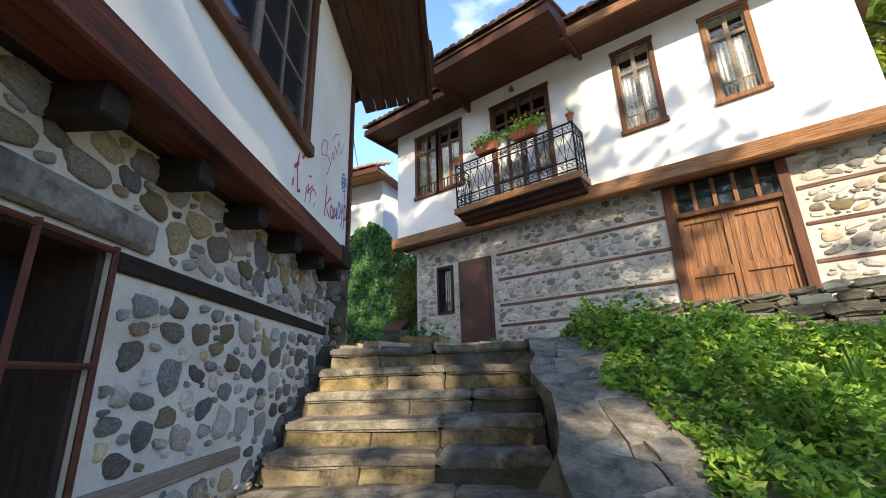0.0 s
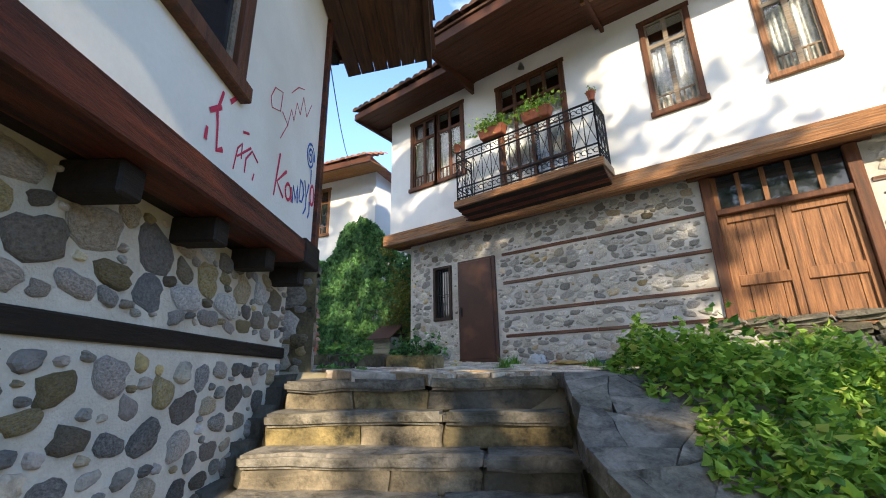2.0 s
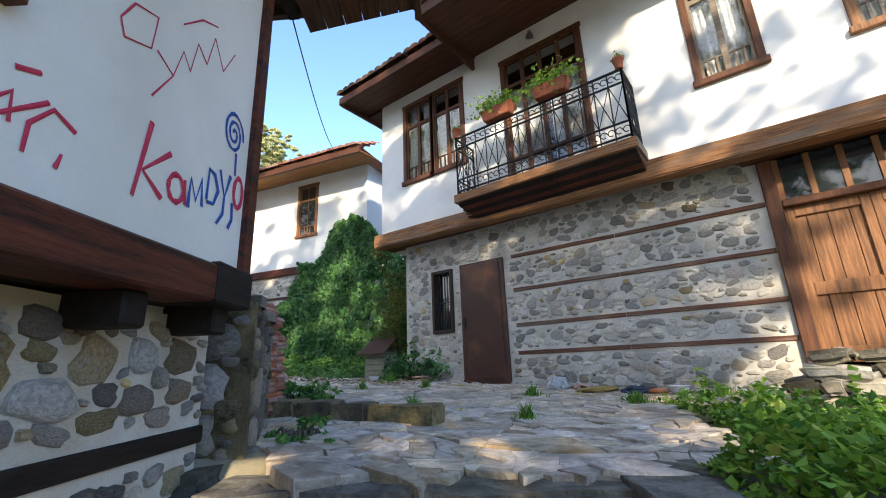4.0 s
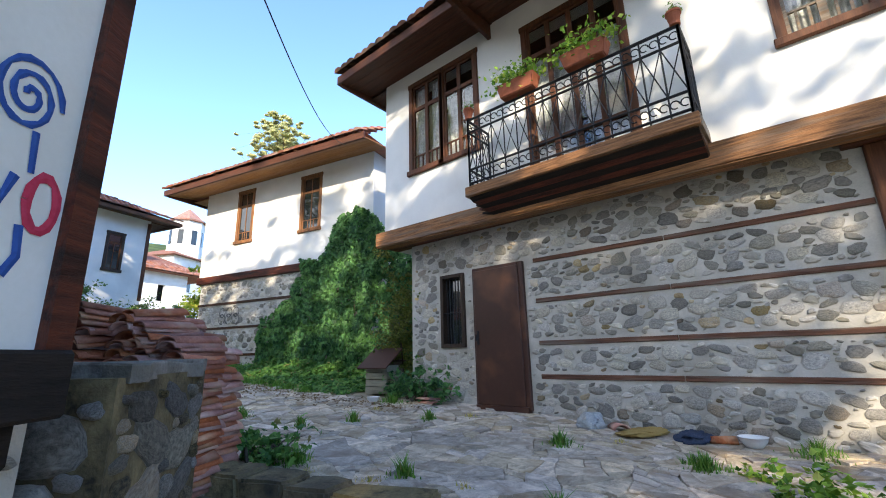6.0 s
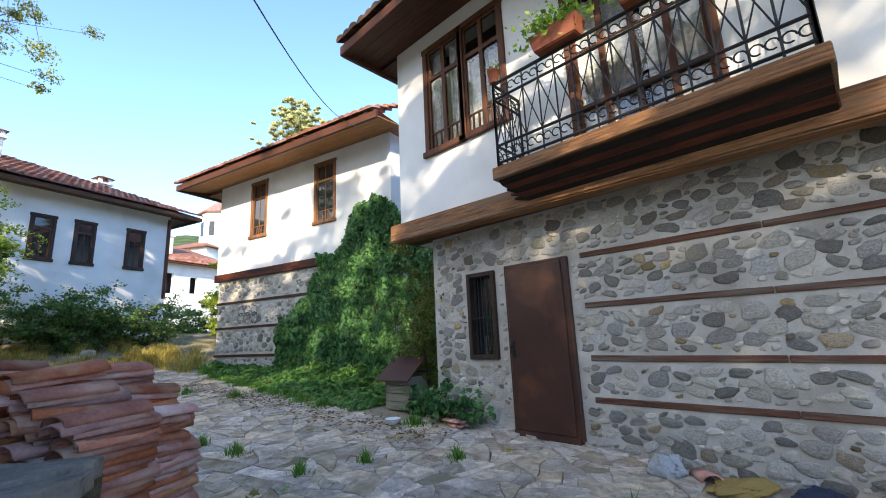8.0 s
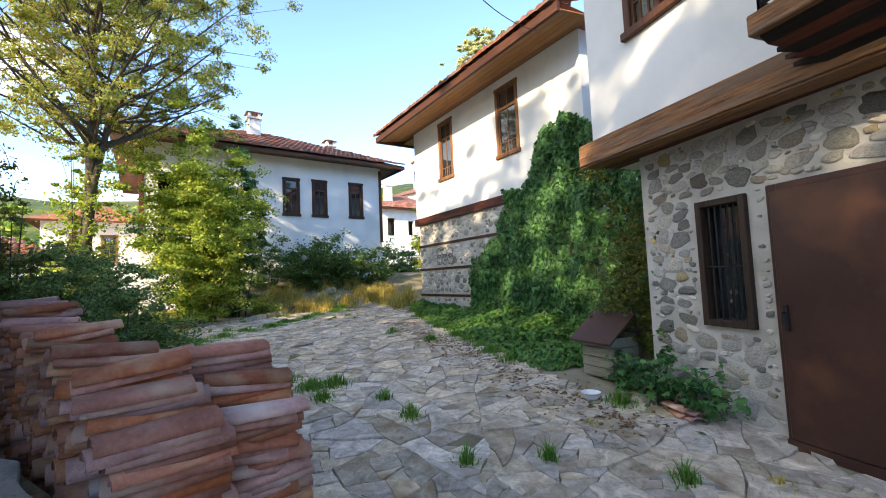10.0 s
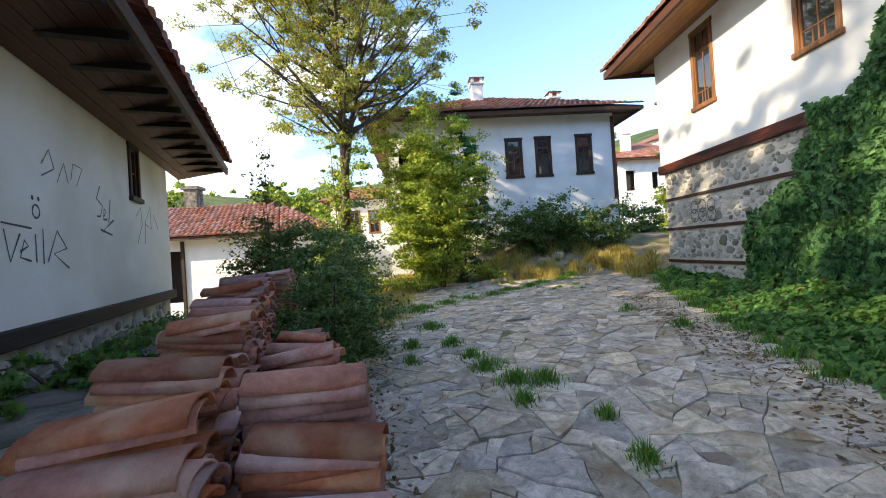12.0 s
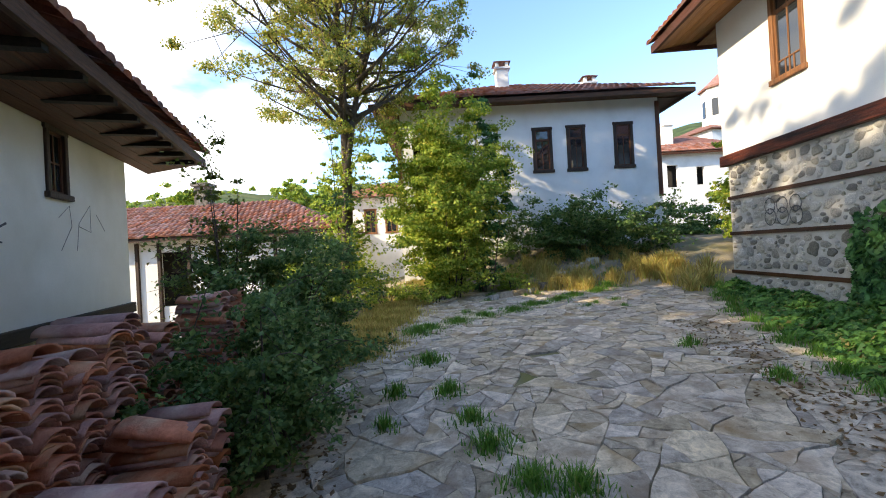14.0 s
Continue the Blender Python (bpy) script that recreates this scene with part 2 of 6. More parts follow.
BLACK_PAINT = material("dark_spray_paint", (0.06, 0.06, 0.065), (0.14, 0.14, 0.15), 20, 0.8, 0, 60)
RED_PAINT = material("red_spray_paint", (0.42, 0.02, 0.05), (0.55, 0.05, 0.10), 20, 0.7, 0, 60)
BLUE_PAINT = material("blue_spray_paint", (0.02, 0.06, 0.25), (0.04, 0.11, 0.36), 20, 0.7, 0, 60)
ENAMEL = material("white_enamel", (0.7, 0.7, 0.7), (0.82, 0.82, 0.82), 8, 0.35, 0, 60)
STEEL = material("dull_steel", (0.35, 0.35, 0.35), (0.5, 0.5, 0.5), 8, 0.3, 0.05, 60, metal=0.9)
YELLOW_CLOTH = material("ochre_cloth", (0.30, 0.20, 0.06), (0.42, 0.29, 0.10), 12, 1.0, 0.5, 80)
BLUE_CLOTH = material("navy_cloth", (0.02, 0.03, 0.06), (0.06, 0.08, 0.13), 12, 1.0, 0.5, 80)
GREY_BAG = material("grey_plastic_bag", (0.25, 0.27, 0.29), (0.45, 0.47, 0.48), 9, 0.5, 0.3, 60)
HUTCH_WOOD = material("grey_green_boards", (0.16, 0.15, 0.11), (0.32, 0.30, 0.23), 4, 0.85, 0.4, 30, stretch=(1, 10, 10))
HILL = material("wooded_hillside", (0.02, 0.04, 0.012), (0.10, 0.14, 0.035), 0.25, 1.0, 1.0, 2.0, stain=(0.16, 0.15, 0.04), stain_scale=0.06)
POT = material("terracotta_planter", (0.20, 0.06, 0.03), (0.33, 0.11, 0.06), 6, 0.8, 0.2, 40)


# ---------------------------------------------------------------- mesh helpers
def box(bm, x0, x1, y0, y1, z0, z1, m=None, drop=0.0):
    """A box; drop lowers the z of its x1 end."""
    v = [bm.verts.new((x, y, z - (drop if x == x1 else 0))) for x in (x0, x1) for y in (y0, y1) for z in (z0, z1)]
    for f in ((0, 1, 3, 2), (4, 6, 7, 5), (0, 4, 5, 1), (2, 3, 7, 6), (0, 2, 6, 4), (1, 5, 7, 3)):
        bm.faces.new([v[i] for i in f])
    if m is not None:
        bmesh.ops.transform(bm, matrix=m, verts=v)
    return v


def bevelled(bm, width=0.01, segments=1):
    bmesh.ops.bevel(bm, geom=bm.edges[:], offset=width, segments=segments, affect="EDGES", clamp_overlap=True)
    return bm


def roughen(bm, amount, scale=3.0, cuts=0):
    if cuts:
        bmesh.ops.subdivide_edges(bm, edges=bm.edges[:], cuts=cuts, use_grid_fill=True)
    for v in bm.verts:
        v.co += noise.noise_vector(v.co * scale) * amount
    return bm


def rod(bm, a, b, r, sides=6, r2=None):
    a, b = Vector(a), Vector(b)
    q = (b - a).to_track_quat("Z", "Y").to_matrix()
    rings = []
    for p, rr in ((a, r), (b, r if r2 is None else r2)):
        rings.append([bm.verts.new(p + q @ Vector((rr * math.cos(i * math.tau / sides), rr * math.sin(i * math.tau / sides), 0))) for i in range(sides)])
    for i in range(sides):
        j = (i + 1) % sides
        bm.faces.new((rings[0][i], rings[0][j], rings[1][j], rings[1][i]))
    bm.faces.new(rings[0][::-1])
    bm.faces.new(rings[1])


def finish(name, bm, mat, smooth=False):
    me = bpy.data.meshes.new(name)
    bmesh.ops.recalc_face_normals(bm, faces=bm.faces[:])
    bm.to_mesh(me)
    bm.free()
    me.materials.append(mat)
    if smooth:
        me.polygons.foreach_set("use_smooth", [True] * len(me.polygons))
    return me


def part(name, bm, mat, parent, label="", smooth=False, m=None):
    ob = new(name, finish(name, bm, mat, smooth))
    ob.parent = parent
    if m is not None:
        ob.matrix_basis = m
    if label:
        ob["label"] = label
    return ob


def thing(name, m, label, category, group="", kind=""):
    ob = new(name)
    ob.empty_display_size = 0.2
    ob.matrix_basis = m
    return tagged(ob, label, category, group, kind)


def alone(name, bm, mat, label, category, group="", kind="", smooth=False, m=None):
    ob = new(name, finish(name, bm, mat, smooth))
    if m is not None:
        ob.matrix_basis = m
    return tagged(ob, label, category, group, kind)


def raw(name, verts, faces, mat, parent=None, kind="", label="", category=""):
    me = bpy.data.meshes.new(name)
    me.from_pydata(verts, [], faces)
    me.materials.append(mat)
    ob = new(name, me)
    ob.parent = parent
    return tagged(ob, label, category, "", kind)


def frame_at(p, angle):
    """x along the wall, y into the building."""
    return pose(p[0], p[1], 0, 0, 0, angle)


def wall_mesh(length, z0, z1, thick, holes=(), x0=0.0, drop=0.0):
    """A wall from x0 to length, its face in y = 0, with holes (xa, xb, za, zb) cut right through."""
    bm = bmesh.new()
    xs = sorted({x0, length, *[h[0] for h in holes], *[h[1] for h in holes]})
    for a, b in zip(xs, xs[1:]):
        cuts = sorted((h[2], h[3]) for h in holes if h[0] <= a + 1e-6 and h[1] >= b - 1e-6)
        z = z0
        for lo, hi in cuts:
            if lo > z + 1e-4:
                box(bm, a, b, 0, thick, z, lo)
            z = max(z, hi)
        if z < z1 - 1e-4:
            box(bm, a, b, 0, thick, z, z1)
    bmesh.ops.remove_doubles(bm, verts=bm.verts[:], dist=1e-4)
    seen = {}
    for f in bm.faces:
        key = tuple(round(c, 3) for c in f.calc_center_median())
        seen.setdefault(key, []).append(f)
    bmesh.ops.delete(bm, geom=[f for fs in seen.values() if len(fs) > 1 for f in fs], context="FACES_ONLY")
    return bm


def ground_z(x, y):
    """The alley rises gently away from the head of the steps."""
    z = 1.64 + 0.052 * max(0.0, -x - 2.6) + 0.02 * max(0.0, min(y - 3.5, 5))
    return z


def leaves(points, normals, size, rng, droop=0.3, lobes=False):
    """Leaf blades as bent diamonds; returns verts and faces."""
    n = len(points)
    points, normals = np.asarray(points, float), np.asarray(normals, float)
    r = rng.normal(size=(n, 3))
    t = np.cross(normals, r)
    t /= np.linalg.norm(t, axis=1)[:, None] + 1e-9
    t[:, 2] -= droop
    t /= np.linalg.norm(t, axis=1)[:, None] + 1e-9
    u = np.cross(normals, t)
    u /= np.linalg.norm(u, axis=1)[:, None] + 1e-9
    s = size * rng.uniform(0.6, 1.35, n)[:, None]
    if lobes:
        side = ((-0.42, 0.0), (-0.3, 0.36), (-0.02, 0.2), (0.1, 0.5), (0.24, 0.17), (0.62, 0.0), (0.24, -0.17), (0.1, -0.5), (-0.02, -0.2), (-0.3, -0.36))
        ring = [points + t * s * a + u * s * b - normals * s * (0.3 * abs(b) + 0.16 * max(0.0, a)) for a, b in side]
        v = np.stack([points, *ring], 1).reshape(-1, 3)
        i = np.arange(n) * 11
        f = np.concatenate([np.stack([i, i + 1 + k, i + 1 + (k + 1) % 10], 1) for k in range(10)])
        return v, f
    nn = normals * s * 0.14
    v = np.stack([points - t * s * 0.5, points + u * s * 0.36 - nn, points + t * s * 0.55, points - u * s * 0.36 - nn], 1).reshape(-1, 3)
    i = np.arange(n) * 4
    f = np.concatenate([np.stack([i, i + 1, i + 2], 1), np.stack([i, i + 2, i + 3], 1)])
    return v, f


# ---------------------------------------------------------------- ground
def bank_z(s, w):
    """Height of the weedy bank beside the steps, by distance along and across them."""
    return 1.63 - 0.13 * max(0.0, min(w, 6.0) - 1.6) + 0.4 * max(-4.0, min(0.0, s + 0.1))


def on_bank(x, y, s, w):
    return y < 6.62 - 0.25 * (x + 1.15) and w > 1.1 and (s < 0.12 or w > 1.9)


def build_ground():
    bm = bmesh.new()
    xs = sorted({*np.arange(-26, 9, 0.5).round(2), -400, -150, -70, -40, 20, 60, 150, 400})
    ys = sorted({*np.arange(-14, 14, 0.5).round(2), -400, -150, -60, -30, 25, 60, 150, 400})
    grid = {}
    for x in xs:
        for y in ys:
            s = (x + 2.65) * STAIR[0] + (y - 3.44) * STAIR[1]
            w = (x + 2.65) * STAIR[1] - (y - 3.44) * STAIR[0]
            z = ground_z(max(x, -30), y)
            if s < 0.12:
                if w > 1.1:
                    z = bank_z(s, w)
                else:
                    z = 1.25 + 0.62 * max(s, -2.0) + 0.27 * min(0.0, s + 2.0) - 0.1
            if on_bank(x, y, s, w):
                z = bank_z(s, w)
            if x < -9 and y < 0:
                z -= min(0.8, -y * 0.12)
            if x < -17 and y > 1:
                z += min(0.9, (-17 - x) * 0.25)
            if x > -1.3 and y > 6.2 and s > 0.1:
                z += min(0.35, 0.3 * (x + 1.3))
            z += noise.noise((x * 0.8, y * 0.8, 0)) * 0.006
            grid[x, y] = bm.verts.new((x, y, z - 0.018))
    for xa, xb in zip(xs, xs[1:]):
        for ya, yb in zip(ys, ys[1:]):
            bm.faces.new((grid[xa, ya], grid[xb, ya], grid[xb, yb], grid[xa, yb]))
    return alone("ground", bm, EARTH, "dry brown earth ground beneath paving and weeds", "ground", kind="structure", smooth=True)


STAIR = (math.cos(radians(121.5)), math.sin(radians(121.5)))
build_ground()


# ---------------------------------------------------------------- steps
STEP_HEADS = [(0.0, 1.63), (-0.26, 1.42), (-0.55, 1.21), (-0.88, 1.02), (-1.22, 0.82), (-1.62, 0.63), (-2.1, 0.46), (-2.65, 0.30), (-3.25, 0.14), (-3.9, -0.03), (-4.6, -0.2)]


def coping_z(x, y):
    return 1.66 if y > -0.2 else 1.66 + (y + 0.2) * 0.42


def build_steps():
    stair = thing("stone_steps", Matrix.Translation((-2.65, 3.44, 0)) @ pose(0, 0, 0, 0, 0, 31.5), "worn grey stone steps with mossy dark risers", "steps", kind="structure")
    rng = random.Random(4)
    for k, (s, z) in enumerate(STEP_HEADS):
        back = STEP_HEADS[k - 1][0] if k else s + 0.5
        low = STEP_HEADS[k + 1][1] if k + 1 < len(STEP_HEADS) else z - 0.3
        left, right = -1.12, 0.9
        joint = 0.02 + rng.uniform(-0.12, 0.12) + (0.25 if k % 3 == 2 else 0.0)
        for a, b in ((left, joint), (joint, right)):
            bm = bmesh.new()
            box(bm, a + 0.003, b - 0.003, s - 0.018 + rng.uniform(-0.014, 0.01), back + 0.05, z - 0.085, z + rng.uniform(-0.008, 0.006))
            bevelled(bm, 0.02, 2)
            roughen(bm, 0.024, 4.5, 4)
            part("tread", bm, STEP_STONE, stair)
        for q, (a, b) in enumerate(((left, joint - 0.55), (joint - 0.55, joint), (joint, right))):
            bm = bmesh.new()
            box(bm, a + 0.003, b - 0.003, s + 0.012 + rng.uniform(-0.008, 0.012), back + 0.05, low - 0.02, z - 0.08)
            bevelled(bm, 0.01)
            roughen(bm, 0.026, 7.0, 3)
            part("riser", bm, MOSSY if q == 2 and k % 2 == 0 else RISER_STONE, stair)
        bm = bmesh.new()
        box(bm, left - 0.34, left + 0.004, s + 0.08, back + 0.3, low - 0.3, z + 0.04)
        bevelled(bm, 0.08, 3)
        roughen(bm, 0.02, 3.0, 1)
        part("curb_block", bm, MOSSY, stair, "dark rounded cement edge", True)
    # sloping coping slabs on the bank side
    for k in range(9):
        s0 = 0.35 - k * 0.5
        s1 = s0 - 0.49
        bm = bmesh.new()
        box(bm, 0.92, 1.3, s1, s0, coping_z(0, s1) - 1.2, coping_z(0, s1) - 0.07)
        roughen(bm, 0.03, 3, 2)
        part("side_wall_block", bm, RISER_STONE, stair)
    return stair


STEPS = build_steps()


# ---------------------------------------------------------------- windows
def window(parent, x0, x1, z0, z1, y, rows, leaves_n, mat, light, depth=0.08, lattice=False, name="window", trim=0.09, label="", proud=0.03, curtain=0.0):
    """A casement window: casing, transom, sashes with glazing bars and panes. rows: heights of the sash rows as shares."""
    win = new(name)
    win.parent = parent
    if label:
        win["label"] = label
    y0 = y - proud
    for nm, a in (("jamb", (x0, x0 + trim, z0, z1)), ("jamb", (x1 - trim, x1, z0, z1)), ("head", (x0 - 0.02, x1 + 0.02, z1 - 0.001, z1 + trim)), ("sill", (x0 - 0.03, x1 + 0.03, z0 - trim, z0 + 0.001))):
        bm = bmesh.new()
        box(bm, a[0], a[1], y0 - (0.03 if nm == "sill" else 0), y + depth, a[2], a[3])
        bevelled(bm, 0.008)
        part(nm, bm, mat, win)
    z = z0
    total = z1 - z0
    xa, xb = x0 + trim, x1 - trim
    for i, (share, cols, bars) in enumerate(rows):
        za, zb = z, z + total * share
        z = zb
        w = (xb - xa) / leaves_n
        for k in range(leaves_n):
            a, b = xa + k * w, xa + (k + 1) * w
            bm = bmesh.new()
            t = 0.035
            for q in ((a, a + t, za, zb), (b - t, b, za, zb), (a + t, b - t, za, za + t), (a + t, b - t, zb - t, zb)):
                box(bm, q[0], q[1], y + 0.01, y + 0.05, q[2], q[3])
            for c in range(1, cols):
                xx = a + (b - a) * c / cols
                box(bm, xx - 0.011, xx + 0.011, y + 0.018, y + 0.045, za + t, zb - t)
            for c in range(1, bars):
                zz = za + (zb - za) * c / bars
                box(bm, a + t, b - t, y + 0.02, y + 0.043, zz - 0.01, zz + 0.01)
            if lattice and i == 0:
                hh = min(0.28, (zb - za) * 0.3)
                box(bm, a + t, b - t, y + 0.016, y + 0.044, za + hh - 0.012, za + hh + 0.012)
                for c in range(1, 3):
                    xx = a + (b - a) * c / 3
                    box(bm, xx - 0.012, xx + 0.012, y + 0.02, y + 0.042, za + t, za + hh)
            part("sash", bm, light, win)
            bm = bmesh.new()
            box(bm, a + 0.02, b - 0.02, y + 0.03, y + 0.036, za + 0.02, zb - 0.02)
            part("pane", bm, CLEAR if curtain else GLASS, win).visible_shadow = not curtain
    if curtain:
        bm = bmesh.new()
        n = 36
        for k in range(n + 1):
            xx = xa + (xb - xa) * k / n
            yy = y + 0.12 + 0.018 * math.sin(k * 1.3) + 0.012 * math.sin(k * 2.9)
            bm.verts.new((xx, yy, z0 + 0.03))
            bm.verts.new((xx, yy, z0 + total * curtain))
        bm.verts.ensure_lookup_table()
        for k in range(n):
            if abs(k - n / 2) > 1.5:
                bm.faces.new([bm.verts[q] for q in (2 * k, 2 * k + 2, 2 * k + 3, 2 * k + 1)])
        part("curtain", bm, CURTAIN, win, "pale lace curtain", True)
    return win


def tiled_slope(p0, along, up, n_cols, n_rows, parent, mat, name="roof_tiles", width=0.2, length=0.34):
    """Rows of overlapping half-round tiles over a slope; p0 its lower corner, along and up unit vectors."""
    along, up = Vector(along).normalized(), Vector(up).normalized()
    nrm = along.cross(up).normalized()
    if nrm.z < 0:
        nrm = -nrm
    verts, faces = [], []
    rng = random.Random(n_cols * 7 + n_rows)
    for r in range(n_rows):
        for c in range(n_cols):
            jig = rng.uniform(-0.012, 0.012)
            base = Vector(p0) + along * ((c + 0.5) * width + jig) + up * (r * length + rng.uniform(-0.02, 0.02)) + nrm * rng.uniform(0, 0.012)
            i0 = len(verts)
            for e, (du, rad, lift) in enumerate(((-0.02, 0.56, 0.035), (length * 1.06, 0.46, 0.0))):
                for k in range(6):
                    a = math.pi * k / 5
                    verts.append(base + up * du + along * (math.cos(a) * width * rad) + nrm * (math.sin(a) * width * 0.36 + lift))
            for k in range(5):
                faces.append((i0 + k, i0 + k + 1, i0 + 7 + k, i0 + 6 + k))
            faces.append(tuple(i0 + k for k in range(6)))
    return raw(name, verts, faces, mat, parent, kind="stuff")


def soffit(parent, mat, x0, x1, y0, y1, z_a, z_b, n, m=None, name="soffit_board", thick=0.022, gap=0.008):
    """Soffit boards side by side in y, each its own part, running along x; z from z_a at y0 to z_b at y1."""
    for i in range(n):
        bm = bmesh.new()
        ya, yb = y0 + (y1 - y0) * i / n, y0 + (y1 - y0) * (i + 1) / n - gap
        za = z_a + (z_b - z_a) * i / n
        zb = z_a + (z_b - z_a) * (i + 1) / n
        v = [bm.verts.new(c) for c in ((x0, ya, za), (x1, ya, za), (x1, yb, zb), (x0, yb, zb), (x0, ya, za + thick), (x1, ya, za + thick), (x1, yb, zb + thick), (x0, yb, zb + thick))]
        for f in ((0, 1, 2, 3), (7, 6, 5, 4), (0, 4, 5, 1), (1, 5, 6, 2), (2, 6, 7, 3), (3, 7, 4, 0)):
            bm.faces.new([v[k] for k in f])
        part(name, bm, mat, parent, m=m)


# ---------------------------------------------------------------- the balcony house
def main_house():
    h = thing("house", frame_at((0, 8.13), 0), "two-storey white house with stone ground floor and wooden balcony", "house")
    gate = (-1.0, 0.62, 2.0, 4.47)
    door = (-5.62, -4.84, 1.7, 3.9)
    bwin = (-6.33, -5.9, 2.78, 3.9)
    lower = part("stone_wall", wall_mesh(1.9, 1.0, 4.62, 0.55, (gate, door, bwin), x0=-7.05), MORTAR, h, "grey river-stone wall with wooden lacing bands")
    up = -0.26
    w1, bd, w2, w3 = (-6.84, -5.24, 5.9, 7.62), (-4.4, -2.88, 5.0, 7.5), (-1.5, -0.72, 5.72, 7.46), (0.05, 0.79, 5.68, 7.34)
    part("upper_wall", wall_mesh(1.97, 4.58, 8.2, 0.3, (w1, bd, w2, w3), x0=-7.5), PLASTER, h, "white limewashed upper wall", m=Matrix.Translation((0, up, 0)))
    bm = bmesh.new()
    box(bm, -7.5, -7.2, up + 0.3, 7, 4.58, 8.2)
    part("upper_side_wall", bm, PLASTER, h)
    bm = bmesh.new()
    box(bm, 1.67, 1.97, up + 0.3, 7, 4.58, 8.2)
    part("upper_side_wall", bm, PLASTER, h)
    bm = bmesh.new()
    box(bm, -7.5, 1.97, 6.7, 7.0, 4.58, 8.2)
    part("upper_side_wall", bm, PLASTER, h)
    bm = bmesh.new()
    box(bm, -7.05, -6.5, 0.55, 7, 1.0, 4.62)
    part("lower_side_wall", bm, MORTAR, h)
    bm = bmesh.new()
    box(bm, 1.35, 1.9, 0.55, 7, 1.0, 4.62)
    part("lower_side_wall", bm, MORTAR, h)
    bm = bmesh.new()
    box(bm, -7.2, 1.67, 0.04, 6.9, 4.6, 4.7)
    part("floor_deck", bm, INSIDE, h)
    # Unseen wall, coloured near-black so the openings read as unlit rooms.
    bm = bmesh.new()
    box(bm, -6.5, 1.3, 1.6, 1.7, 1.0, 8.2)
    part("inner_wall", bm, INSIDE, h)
    # jetty beam
    bm = bmesh.new()
    box(bm, -7.56, 2.05, -0.44, -0.2, 4.56, 4.84, drop=0.15)
    bevelled(bm, 0.02, 2)
    roughen(bm, 0.01, 2.5, 3)
    part("jetty_beam", bm, WOOD_LIGHT, h, "weathered orange-brown timber beam")
    soffit(h, WOOD_RED, -7.5, 2.0, -0.2, 0.1, 4.575, 4.575, 2)
    # eaves
    soffit(h, WOOD, -7.97, -4.9, -1.04, up, 7.9, 7.98, 4)
    tilt = Matrix.Translation((-2.2, 0, 7.8)) @ Matrix.Rotation(0.025, 4, "Y") @ Matrix.Translation((2.2, 0, -7.8))
    soffit(h, WOOD, -2.2, 2.7, -1.04, up, 7.78, 7.84, 4, m=tilt)
    bm = bmesh.new()
    box(bm, -8.02, -4.9, -1.1, -1.04, 7.86, 8.04)
    bevelled(bm, 0.01)
    part("eave_fascia", bm, WOOD, h)
    bm = bmesh.new()
    box(bm, -8.02, -7.96, -1.04, 7.5, 7.86, 8.04)
    part("eave_fascia", bm, WOOD, h)
    soffit(h, WOOD, -8.0, -7.5, up, 7.5, 7.92, 7.92, 1)
    bm = bmesh.new()
    box(bm, -2.2, 2.8, -1.1, -1.04, 7.76, 7.94, drop=0.12)
    part("eave_fascia", bm, WOOD_LIGHT, h)
    # bay roof over the balcony
    soffit(h, WOOD, -4.95, -2.1, -1.9, up, 7.72, 8.0, 10)
    bm = bmesh.new()
    box(bm, -5.0, -2.05, -1.96, -1.9, 7.7, 7.9)
    box(bm, -5.0, -4.94, -1.9, up, 7.72, 8.06)
    box(bm, -2.11, -2.05, -1.9, up, 7.72, 8.06)
    part("bay_fascia", bm, WOOD, h)
    # roof planes and tiles
    roof = part("roof", roof_prism(-8.0, 2.75, -1.06, 7.6, 8.04, 10.3), TILE_DARK, h, "weathered terracotta tile roof")
    tiled_slope((-8.0, -1.14, 8.05), (1, 0, 0), (0, 4.33, 2.26), 53, 3, roof, TILE_DARK)
    bm = bmesh.new()
    for q in (((-5.05, -2.0, 7.92), (-2.0, -2.0, 7.92), (-2.0, 0.6, 8.75), (-5.05, 0.6, 8.75)),):
        lo = [bm.verts.new(c) for c in q]
        hi = [bm.verts.new((c[0], c[1], c[2] + 0.05)) for c in q]
        bm.faces.new(lo)
        bm.faces.new(hi)
        for i in range(4):
            bm.faces.new((lo[i], lo[(i + 1) % 4], hi[(i + 1) % 4], hi[i]))
    bay = part("bay_roof", bm, TILE_DARK, h)
    tiled_slope((-5.05, -2.05, 7.97), (1, 0, 0), (0, 2.6, 0.83), 15, 8, bay, TILE_DARK)
    # windows
    pane_rows = [(0.72, 1, 1), (0.28, 1, 1)]
    for k, (x0, x1, z0, z1) in enumerate((w1, w2, w3)):
        dark = WOOD_V if k < 2 else WOOD_LIGHT_V
        if k == 0:
            mid = (x0 + x1) / 2
            window(h, x0, mid + 0.04, z0, z1, up, pane_rows, 2, WOOD_V, WOOD_V, lattice=True, curtain=0.98)
            window(h, mid - 0.04, x1, z0, z1, up, pane_rows, 2, WOOD_V, WOOD_V, lattice=True, curtain=0.7)
        else:
            window(h, x0, x1, z0, z1, up, pane_rows, 2, dark, WOOD_GREY, lattice=True, curtain=0.7)
    window(h, bd[0], bd[1], bd[2], bd[3], up, [(0.22, 1, 1), (0.58, 1, 2), (0.2, 1, 1)], 4, WOOD_V, WOOD_V, name="balcony_door", label="brown glazed balcony doors", curtain=0.78)
    return h, lower


